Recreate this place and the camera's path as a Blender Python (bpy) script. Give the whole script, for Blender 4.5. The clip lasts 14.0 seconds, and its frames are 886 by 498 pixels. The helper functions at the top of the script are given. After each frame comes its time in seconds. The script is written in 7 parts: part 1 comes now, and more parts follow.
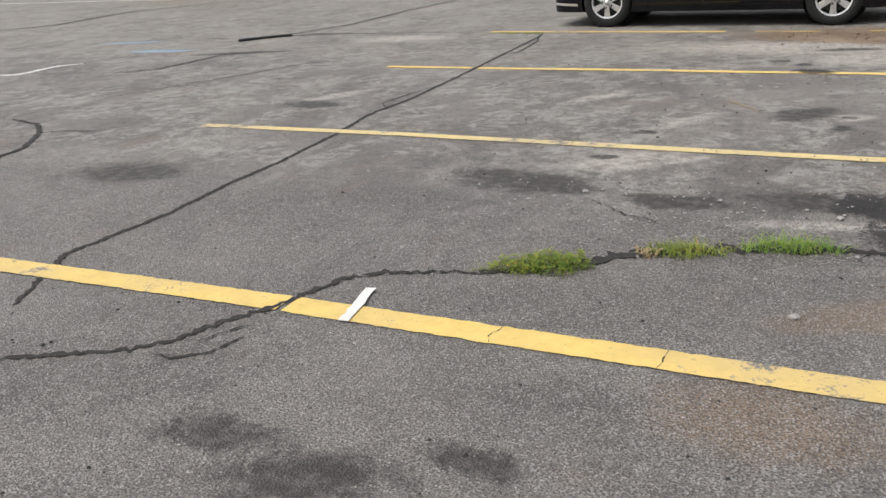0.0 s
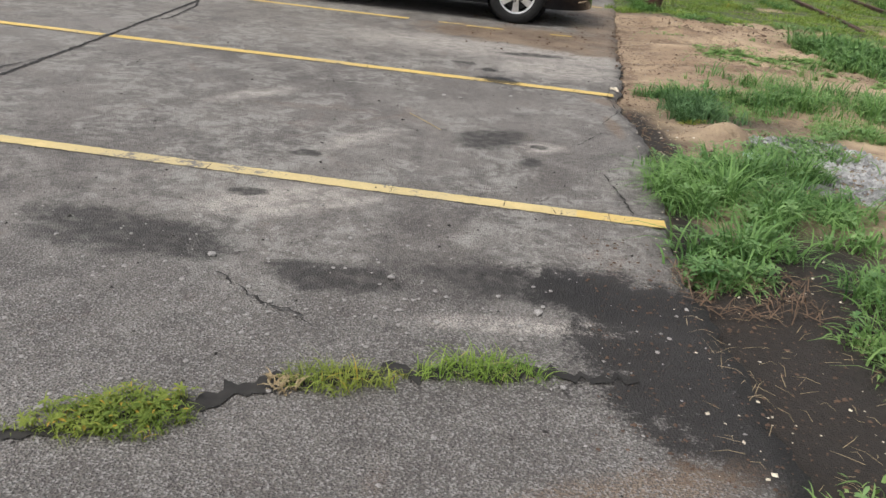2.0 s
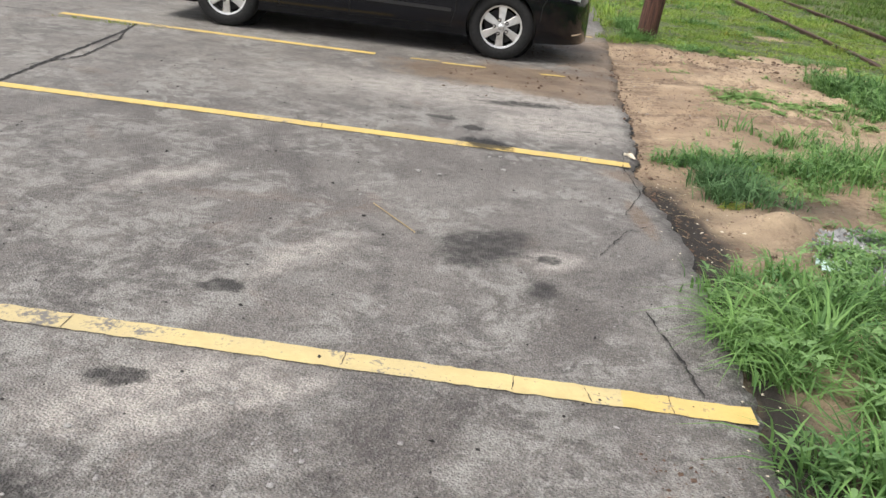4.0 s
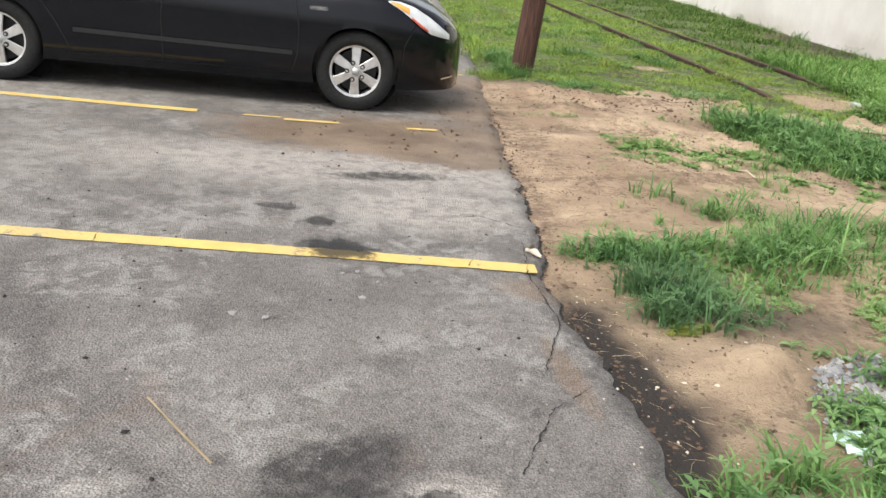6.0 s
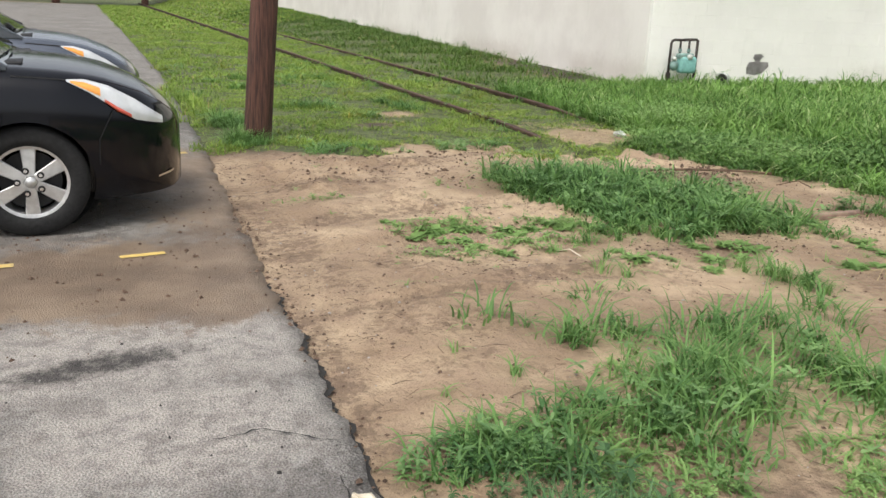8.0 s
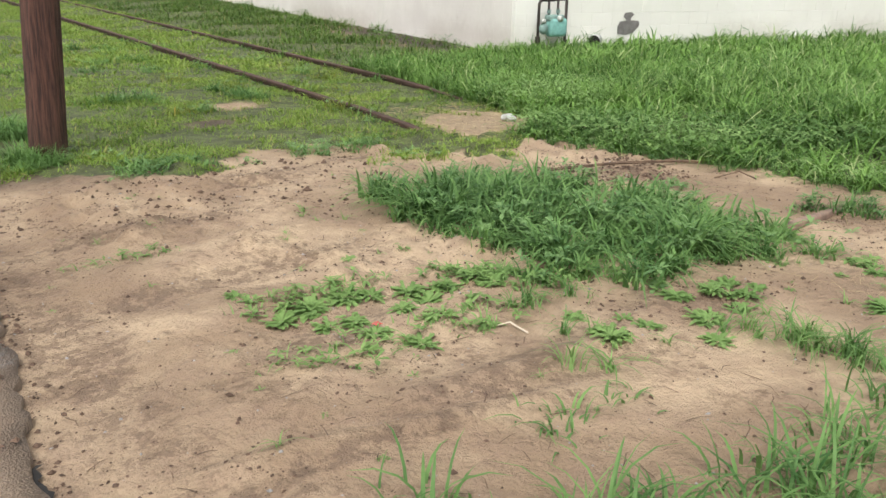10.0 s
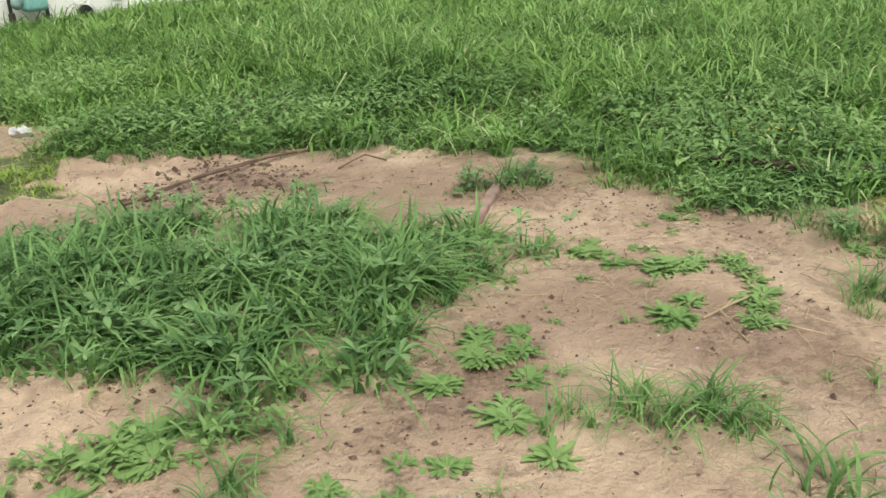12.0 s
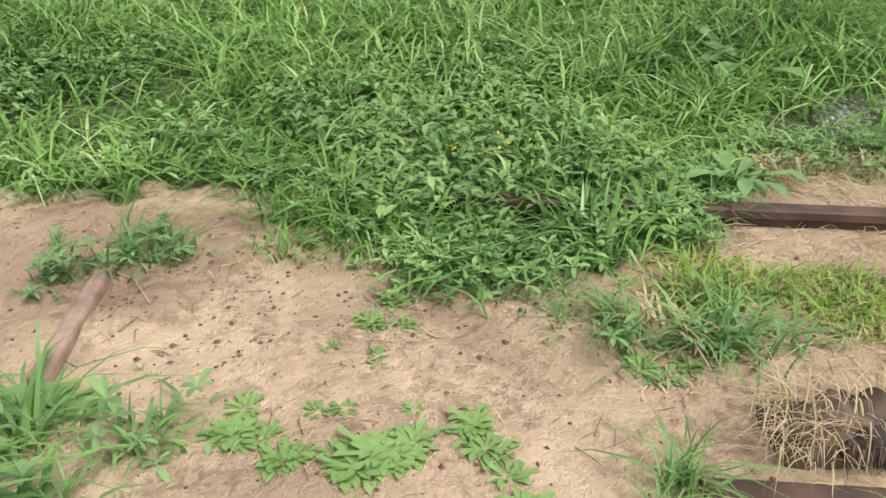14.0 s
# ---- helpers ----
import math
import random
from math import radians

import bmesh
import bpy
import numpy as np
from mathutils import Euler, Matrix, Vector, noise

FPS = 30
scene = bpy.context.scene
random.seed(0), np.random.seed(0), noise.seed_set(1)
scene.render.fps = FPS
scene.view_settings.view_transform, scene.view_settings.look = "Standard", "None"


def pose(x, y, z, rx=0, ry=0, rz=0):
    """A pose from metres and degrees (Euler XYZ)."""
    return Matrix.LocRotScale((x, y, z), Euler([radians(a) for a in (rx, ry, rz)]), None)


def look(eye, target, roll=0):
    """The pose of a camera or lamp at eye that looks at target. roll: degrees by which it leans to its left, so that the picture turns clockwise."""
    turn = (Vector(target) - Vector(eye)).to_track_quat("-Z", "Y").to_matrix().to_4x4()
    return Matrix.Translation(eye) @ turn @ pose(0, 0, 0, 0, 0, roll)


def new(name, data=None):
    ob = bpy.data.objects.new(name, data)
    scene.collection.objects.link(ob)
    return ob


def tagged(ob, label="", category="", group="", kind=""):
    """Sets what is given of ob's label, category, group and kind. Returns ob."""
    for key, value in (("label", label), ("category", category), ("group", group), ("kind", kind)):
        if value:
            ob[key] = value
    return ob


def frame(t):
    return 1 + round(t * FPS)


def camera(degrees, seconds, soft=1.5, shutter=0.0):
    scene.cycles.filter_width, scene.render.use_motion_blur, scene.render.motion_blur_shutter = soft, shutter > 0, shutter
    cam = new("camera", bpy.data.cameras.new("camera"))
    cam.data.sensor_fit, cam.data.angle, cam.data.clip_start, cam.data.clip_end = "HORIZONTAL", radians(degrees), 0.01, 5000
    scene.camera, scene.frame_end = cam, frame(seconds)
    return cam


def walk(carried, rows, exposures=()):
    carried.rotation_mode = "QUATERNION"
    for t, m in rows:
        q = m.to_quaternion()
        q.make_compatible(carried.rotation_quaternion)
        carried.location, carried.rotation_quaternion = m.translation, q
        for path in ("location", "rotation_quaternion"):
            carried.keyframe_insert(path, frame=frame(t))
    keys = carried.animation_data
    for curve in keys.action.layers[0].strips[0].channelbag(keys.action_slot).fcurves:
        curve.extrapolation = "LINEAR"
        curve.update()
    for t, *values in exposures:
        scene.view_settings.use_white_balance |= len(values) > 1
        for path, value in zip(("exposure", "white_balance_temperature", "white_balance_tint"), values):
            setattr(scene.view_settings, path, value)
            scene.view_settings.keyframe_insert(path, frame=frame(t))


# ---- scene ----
SKY_STRENGTH, SUN_STRENGTH = 0.14, 1.3
cam = camera(55.0, 14.0, soft=1.5)
PATH = [
    (0, (-0.387, -7.882, 1.341), (-1.258, -6.225, 0.637), -3.7),
    (0.5, (-0.542, -7.622, 1.327), (-1.415, -5.929, 0.716), -0.6),
    (0.7, (-0.605, -7.457, 1.331), (-1.313, -5.684, 0.735), -1.4),
    (1, (-0.606, -7.263, 1.333), (-1.084, -5.439, 0.668), -2.2),
    (1.2, (-0.573, -7.091, 1.318), (-0.971, -5.263, 0.612), -1.9),
    (1.5, (-0.504, -6.899, 1.364), (-0.779, -5.061, 0.624), 1.0),
    (2, (-0.584, -6.538, 1.344), (-0.75, -4.704, 0.563), 5.8),
    (2.5, (-0.673, -6.173, 1.341), (-0.975, -4.353, 0.569), 4.4),
    (3, (-0.654, -5.773, 1.363), (-1.126, -3.997, 0.576), 5.8),
    (3.5, (-0.772, -5.401, 1.338), (-1.096, -3.605, 0.52), 8.4),
    (4, (-0.803, -5.079, 1.366), (-0.901, -3.229, 0.613), 6.6),
    (4.2, (-0.765, -4.931, 1.357), (-0.822, -3.064, 0.643), 6.1),
    (6.3, (-0.77, -3.232, 1.32), (-0.489, -1.368, 0.652), 5.1),
    (6.5, (-0.797, -3.058, 1.335), (-0.423, -1.211, 0.667), 4.1),
    (7, (-0.722, -2.642, 1.334), (-0.088, -0.846, 0.725), 3.0),
    (7.5, (-0.644, -2.229, 1.338), (-0.042, -0.4, 0.795), 4.2),
    (8, (-0.642, -1.799, 1.372), (0.115, -0.035, 0.812), 2.6),
    (8.2, (-0.598, -1.677, 1.383), (0.246, 0.045, 0.816), 1.6),
    (10.3, (-0.008, 0.12, 1.356), (1.061, 1.688, 0.722), 0.2),
    (10.5, (0.013, 0.32, 1.324), (1.118, 1.864, 0.699), -0.8),
    (11, (0.175, 0.702, 1.345), (1.578, 1.994, 0.743), -3.5),
    (11.5, (0.485, 0.973, 1.338), (2.062, 2.04, 0.726), -2.7),
    (12, (0.768, 1.265, 1.278), (2.474, 2.013, 0.549), -2.3),
    (12.5, (1.103, 1.416, 1.331), (2.929, 1.473, 0.518), 0.3),
    (13, (1.535, 1.345, 1.319), (3.339, 1.335, 0.454), 0.6),
    (13.5, (1.948, 1.434, 1.287), (3.745, 1.558, 0.419), 0.0),
    (14, (2.356, 1.413, 1.309), (4.127, 1.541, 0.388), 0.6),
]
walk(cam, [(t, look(eye, target, roll)) for t, eye, target, roll in PATH], [(0.0, 0.50), (1.0, 0.35), (1.5, 0.22), (2.2, 0.54), (3.0, 0.85), (4.0, 0.70), (6.5, 0.84), (7.0, 0.74), (7.5, 0.56), (8.2, 0.58), (10.5, 0.62), (11.5, 0.50), (12.0, 0.62), (12.5, 0.88), (13.0, 0.85), (14.0, 0.88)])

# ---- world and light: bright overcast sky ----
world = bpy.data.worlds.new("overcast_sky")
scene.world = world
world.use_nodes = True
wn = world.node_tree
sky = wn.nodes.new("ShaderNodeTexSky")
sky.sky_type, sky.sun_disc = "NISHITA", False
sky.sun_elevation, sky.sun_rotation = radians(58), radians(226)
sky.air_density, sky.dust_density, sky.ozone_density = 1.0, 4.0, 1.0
soft_sky = wn.nodes.new("ShaderNodeHueSaturation")
soft_sky.inputs["Saturation"].default_value = 0.30
wn.links.new(sky.outputs[0], soft_sky.inputs["Color"])
wn.links.new(soft_sky.outputs[0], wn.nodes["Background"].inputs[0])
wn.nodes["Background"].inputs[1].default_value = SKY_STRENGTH
sun = new("sun", bpy.data.lights.new("sun", "SUN"))
sun.data.energy, sun.data.angle, sun.data.color = SUN_STRENGTH, radians(30), (1.0, 0.965, 0.92)
sun.matrix_world = look((-13.2, -12.8, 30.0), (0, 0, 0))


# ---- materials ----
class Mat:
    """A small node-graph builder."""

    def __init__(self, name, rough=0.8, metal=0.0):
        self.m = bpy.data.materials.new(name)
        self.m.use_nodes = True
        self.t = self.m.node_tree
        self.b = self.t.nodes["Principled BSDF"]
        self.b.inputs["Roughness"].default_value = rough
        self.b.inputs["Metallic"].default_value = metal
        self.pos = self.t.nodes.new("ShaderNodeNewGeometry").outputs["Position"]

    def node(self, kind, **k):
        n = self.t.nodes.new(kind)
        for key, v in k.items():
            if key in n.inputs:
                self.put(n.inputs[key], v)
        return n

    def put(self, socket, v):
        if isinstance(v, bpy.types.NodeSocket):
            self.t.links.new(v, socket)
        else:
            socket.default_value = v

    def local(self):
        self.pos = self.node("ShaderNodeTexCoord").outputs["Object"]
        return self

    def noise(self, scale, detail=4.0, rough=0.6, vec=None, distort=0.0):
        n = self.node("ShaderNodeTexNoise", Scale=scale, Detail=detail, Roughness=rough, Distortion=distort)
        self.put(n.inputs["Vector"], vec or self.pos)
        return n.outputs["Fac"]

    def ramp(self, v, a, b, lo=0.0, hi=1.0):
        n = self.node("ShaderNodeMapRange")
        n.interpolation_type = "SMOOTHSTEP"
        for i, x in enumerate((v, a, b, lo, hi)):
            self.put(n.inputs[i], x)
        return n.outputs[0]

    def math(self, op, a, b=0.0):
        n = self.node("ShaderNodeMath")
        n.operation = op
        self.put(n.inputs[0], a)
        self.put(n.inputs[1], b)
        return n.outputs[0]

    def mix(self, f, a, b):
        n = self.node("ShaderNodeMix")
        n.data_type = "RGBA"
        for i, x in ((0, f), (6, a), (7, b)):
            self.put(n.inputs[i], (*x, 1.0) if isinstance(x, tuple) and len(x) == 3 else x)
        return n.outputs[2]

    def stretched(self, sx, sy, sz):
        n = self.node("ShaderNodeMapping")
        self.put(n.inputs["Vector"], self.pos)
        n.inputs["Scale"].default_value = (sx, sy, sz)
        return n.outputs[0]

    def blob(self, cx, cy, rx, ry, turn=0.0, soft=0.5, wob=0.5, wobble_scale=4.0):
        """A mask, 1 inside an uneven oval patch on the ground."""
        n = self.node("ShaderNodeMapping")
        n.vector_type = "TEXTURE"
        self.put(n.inputs["Vector"], self.flat)
        n.inputs["Location"].default_value = (cx, cy, 0)
        n.inputs["Rotation"].default_value = (0, 0, radians(turn))
        n.inputs["Scale"].default_value = (rx, ry, 1)
        d = self.node("ShaderNodeVectorMath")
        d.operation = "LENGTH"
        self.put(d.inputs[0], n.outputs[0])
        wob_n = self.math("MULTIPLY", self.math("SUBTRACT", self.wob, 0.5), wob * 5.5 + 1.0)
        return self.ramp(self.math("ADD", d.outputs["Value"], wob_n), 1.04 + soft * 0.34, 0.96 - soft * 0.42, 0.0, 1.0)

    def flatten(self):
        n = self.node("ShaderNodeVectorMath")
        n.operation = "MULTIPLY"
        self.put(n.inputs[0], self.pos)
        n.inputs[1].default_value = (1, 1, 0)
        self.flat = n.outputs[0]
        self.wob = self.math("ADD", self.math("MULTIPLY", self.noise(4.5, 8.0, 0.75, distort=0.5), 0.5), self.math("ADD", self.math("MULTIPLY", self.noise(22.0, 6.0, 0.75), 0.25), self.math("MULTIPLY", self.noise(95.0, 3.0, 0.7), 0.25)))
        return self

    def union(self, masks):
        out = masks[0]
        for m in masks[1:]:
            out = self.math("MAXIMUM", out, m)
        return out

    def island(self):
        return self.node("ShaderNodeNewGeometry").outputs["Random Per Island"]

    def each(self):
        return self.node("ShaderNodeObjectInfo").outputs["Random"]

    def bump(self, h, strength=0.4, dist=0.01):
        n = self.node("ShaderNodeBump", Strength=strength, Distance=dist, Height=h)
        self.put(self.b.inputs["Normal"], n.outputs[0])

    def done(self, color, rough=None):
        self.put(self.b.inputs["Base Color"], (*color, 1.0) if isinstance(color, tuple) else color)
        if rough is not None:
            self.put(self.b.inputs["Roughness"], rough)
        return self.m


def simple(name, color, rough=0.6, metal=0.0, vary=0.25, scale=12.0, bump=0.15, coat=0.0, local=True):
    k = Mat(name, rough, metal)
    if local:
        k.local()
    f = k.noise(scale, 6.0)
    dark, light = tuple(c * (1 - vary) for c in color), tuple(min(1, c * (1 + vary)) for c in color)
    if bump:
        k.bump(k.noise(scale * 6, 3.0), bump, 0.004)
    k.b.inputs["Coat Weight"].default_value = coat
    return k.done(k.mix(k.ramp(f, 0.3, 0.7), dark, light), k.ramp(k.noise(scale * 2), 0.3, 0.7, rough * 0.85, min(1, rough * 1.15)))


def asphalt_material():
    k = Mat("weathered_asphalt", 0.9).flatten()
    grit = k.noise(130.0, 4.0, 0.75)
    vor = k.node("ShaderNodeTexVoronoi", Scale=135.0)
    k.put(vor.inputs["Vector"], k.flat)
    broad, mid = k.noise(0.55, 5.0, 0.6), k.noise(2.6, 6.0, 0.65, distort=0.6)
    col = k.mix(k.ramp(broad, 0.35, 0.66), (0.125, 0.109, 0.097), (0.240, 0.216, 0.194))
    col = k.mix(k.ramp(mid, 0.42, 0.66, 0.0, 0.8), col, (0.275, 0.255, 0.232))
    col = k.mix(k.ramp(k.noise(1.3, 8.0, 0.75, k.stretched(1.0, 0.45, 1.0), 1.2), 0.50, 0.70, 0.0, 0.65), col, (0.068, 0.061, 0.056))
    col = k.mix(k.ramp(k.noise(5.5, 5.0, 0.7), 0.53, 0.70, 0.0, 0.40), col, (0.07, 0.065, 0.061))
    # blotches a few centimetres across, chalky wear and dark worn-in dirt
    lot_y = k.node("ShaderNodeSeparateXYZ", Vector=k.pos).outputs[1]
    near = k.ramp(lot_y, -3.3, -4.6)
    col = k.mix(k.ramp(k.noise(26.0, 5.0, 0.7), 0.50, 0.60, 0.0, 0.40), col, (0.055, 0.048, 0.043))
    chalk = k.math("MULTIPLY", k.ramp(k.noise(1.5, 4.0, 0.6, k.stretched(1.0, 0.8, 1.0), 1.0), 0.44, 0.56), k.ramp(k.noise(8.0, 6.0, 0.72, distort=0.8), 0.46, 0.56))
    col = k.mix(k.math("MULTIPLY", chalk, k.ramp(near, 0.0, 1.0, 0.50, 0.12)), col, (0.44, 0.425, 0.385))
    grime = k.math("MULTIPLY", k.ramp(k.noise(1.2, 4.0, 0.6, k.stretched(1.0, 0.8, 1.0), 1.0), 0.50, 0.60), k.ramp(k.noise(7.0, 7.0, 0.75), 0.46, 0.56))
    col = k.mix(k.math("MULTIPLY", grime, 0.52), col, (0.045, 0.037, 0.034))
    wash = k.ramp(lot_y, 0.2, 1.2)
    col = k.mix(k.math("MULTIPLY", wash, k.ramp(k.noise(4.0, 6.0, 0.7), 0.42, 0.56, 0.05, 0.32)), col, (0.36, 0.325, 0.28))
    col = k.mix(k.math("MULTIPLY", near, 0.30), col, (0.13, 0.118, 0.108))
    # rusty and pale smears
    col = k.mix(k.ramp(k.noise(1.7, 4.0, 0.6, distort=1.0), 0.60, 0.74, 0.0, 0.35), col, (0.20, 0.125, 0.085))
    pale = k.union([k.blob(-1.64, -3.05, 0.36, 0.20, 40, 0.9), k.blob(-1.35, -2.98, 0.16, 0.06, 40, 0.9), k.blob(-0.53, -1.69, 0.16, 0.11, 20, 1.0), k.blob(-1.52, -1.97, 0.26, 0.10, 62, 1.0, 0.9),
                    k.blob(-0.47, -3.94, 0.42, 0.06, 10, 1.0), k.blob(-0.85, 1.53, 1.6, 0.45, 0, 1.0), k.blob(-2.37, -1.25, 0.32, 0.10, 55, 1.0, 0.9),
                    k.blob(-0.42, 0.79, 0.55, 0.38, 0, 1.0), k.blob(-4.71, -1.54, 0.35, 0.10, 60, 1.0), k.blob(-6.11, 2.23, 0.7, 0.3, 10, 1.0)])
    col = k.mix(k.math("MULTIPLY", k.math("MULTIPLY", pale, k.ramp(k.noise(11.0, 7.0, 0.78), 0.42, 0.55, 0.32, 1.0)), 0.85), col, (0.50, 0.455, 0.405))
    dark = k.union([k.blob(-2.09, -3.63, 0.42, 0.22, -8, 0.8), k.blob(-1.23, -3.77, 0.27, 0.13, 0, 0.6), k.blob(-1.82, -3.02, 0.09, 0.06, 10, 0.5),
                    k.blob(-0.81, -1.64, 0.26, 0.19, 60, 0.9), k.blob(-1.72, -2.35, 0.08, 0.05, 0, 0.7), k.blob(-4.69, -1.91, 0.30, 0.16, 0, 0.7),
                    k.blob(-4.63, -4.09, 0.42, 0.24, 10, 0.9), k.blob(-0.98, 0.47, 0.08, 0.08, 0, 0.6), k.blob(-1.21, 0.66, 0.12, 0.05, 0, 0.6),
                    k.blob(-0.65, 1.39, 0.34, 0.10, 10, 0.9), k.blob(-0.51, -3.64, 0.5, 0.16, -4, 0.9), k.blob(-7.81, 0.85, 0.6, 0.10, 20, 0.8),
                    k.blob(-1.62, -6.36, 0.26, 0.11, 20, 0.8, 0.9), k.blob(-2.02, -6.30, 0.20, 0.09, 10, 0.9, 0.9), k.blob(-1.25, -6.15, 0.14, 0.06, 0, 0.9, 0.9), k.blob(-0.56, -2.02, 0.06, 0.08, 0, 0.9), k.blob(-0.53, -1.69, 0.05, 0.04, 0, 0.5)])
    col = k.mix(k.math("MULTIPLY", dark, k.ramp(k.noise(14.0, 6.0, 0.75), 0.38, 0.55, 0.62, 0.95)), col, (0.026, 0.023, 0.021))
    oil = k.blob(-0.90, 0.12, 0.19, 0.11, 0, 0.6, 0.6)
    col = k.mix(k.math("MULTIPLY", oil, 0.95), col, (0.010, 0.009, 0.008))
    soil = k.union([k.blob(0.17, -4.05, 0.52, 0.55, -25, 0.35, 0.5), k.blob(-0.03, -3.7, 0.55, 0.26, -18, 0.45, 0.5), k.blob(0.35, -4.46, 0.42, 0.30, -10, 0.4)])
    soil_f = k.math("MULTIPLY", soil, 0.96)
    col = k.mix(soil_f, col, k.mix(k.noise(24, 5), (0.006, 0.005, 0.005), (0.020, 0.017, 0.015)))
    sand = k.union([k.blob(-0.47, 2.49, 1.35, 0.62, 4, 0.35, 0.35), k.blob(0.18, 4.36, 0.55, 1.6, 0, 0.5, 0.5), k.blob(-0.13, 2.19, 0.8, 0.5, 0, 0.4, 0.4)])
    wet = k.mix(k.ramp(k.noise(1.8, 5), 0.35, 0.68), (0.145, 0.098, 0.062), (0.27, 0.195, 0.130))
    col = k.mix(k.math("MULTIPLY", sand, 0.93), col, wet)
    smear = k.union([k.blob(-0.05, -0.97, 0.05, 0.28, 6, 0.9), k.blob(-0.01, -0.22, 0.18, 0.12, 0, 0.8), k.blob(-0.57, -5.67, 0.3, 0.2, 0, 1), k.blob(-0.26, -4.84, 0.4, 0.12, 30, 1.0)])
    col = k.mix(k.math("MULTIPLY", smear, 0.55), col, (0.25, 0.165, 0.10))
    blue = k.union([k.blob(-9.23, 0.99, 0.55, 0.13, 8, 0.9, 0.3), k.blob(-10.56, 1.81, 0.55, 0.10, 12, 1.0, 0.4)])
    col = k.mix(k.math("MULTIPLY", blue, 0.55), col, (0.25, 0.47, 0.68))
    patch = k.union([k.blob(-14.51, 20.24, 1.6, 1.6, 0, 0.2, 0.1), k.blob(-15.16, 7.33, 2.0, 0.12, 70, 0.8)])
    col = k.mix(k.math("MULTIPLY", patch, 0.6), col, (0.05, 0.05, 0.05))
    # single light and dark stones in the binder
    stone = k.ramp(vor.outputs["Color"], 0.1, 0.95)
    fade = k.math("MULTIPLY", k.math("SUBTRACT", 1.0, soil_f), k.math("SUBTRACT", 1.0, k.math("MULTIPLY", k.math("MAXIMUM", sand, k.math("MAXIMUM", oil, dark)), 0.9)))
    col = k.mix(k.math("MULTIPLY", k.math("MULTIPLY", k.ramp(stone, 0.5, 0.9, 0.0, 0.60), k.ramp(near, 0.0, 1.0, 0.45, 1.0)), fade), col, (0.40, 0.385, 0.365))
    col = k.mix(k.math("MULTIPLY", k.math("MULTIPLY", k.ramp(grit, 0.56, 0.40, 0.0, 0.85), k.ramp(near, 0.0, 1.0, 0.6, 1.0)), fade), col, (0.030, 0.028, 0.026))
    k.bump(k.math("ADD", k.math("MULTIPLY", grit, 0.6), vor.outputs["Distance"]), 0.8, 0.008)
    return k.done(col, k.math("SUBTRACT", k.ramp(mid, 0.3, 0.7, 0.60, 0.80), k.math("MULTIPLY", k.math("MAXIMUM", oil, k.math("MULTIPLY", sand, 0.5)), 0.35)))


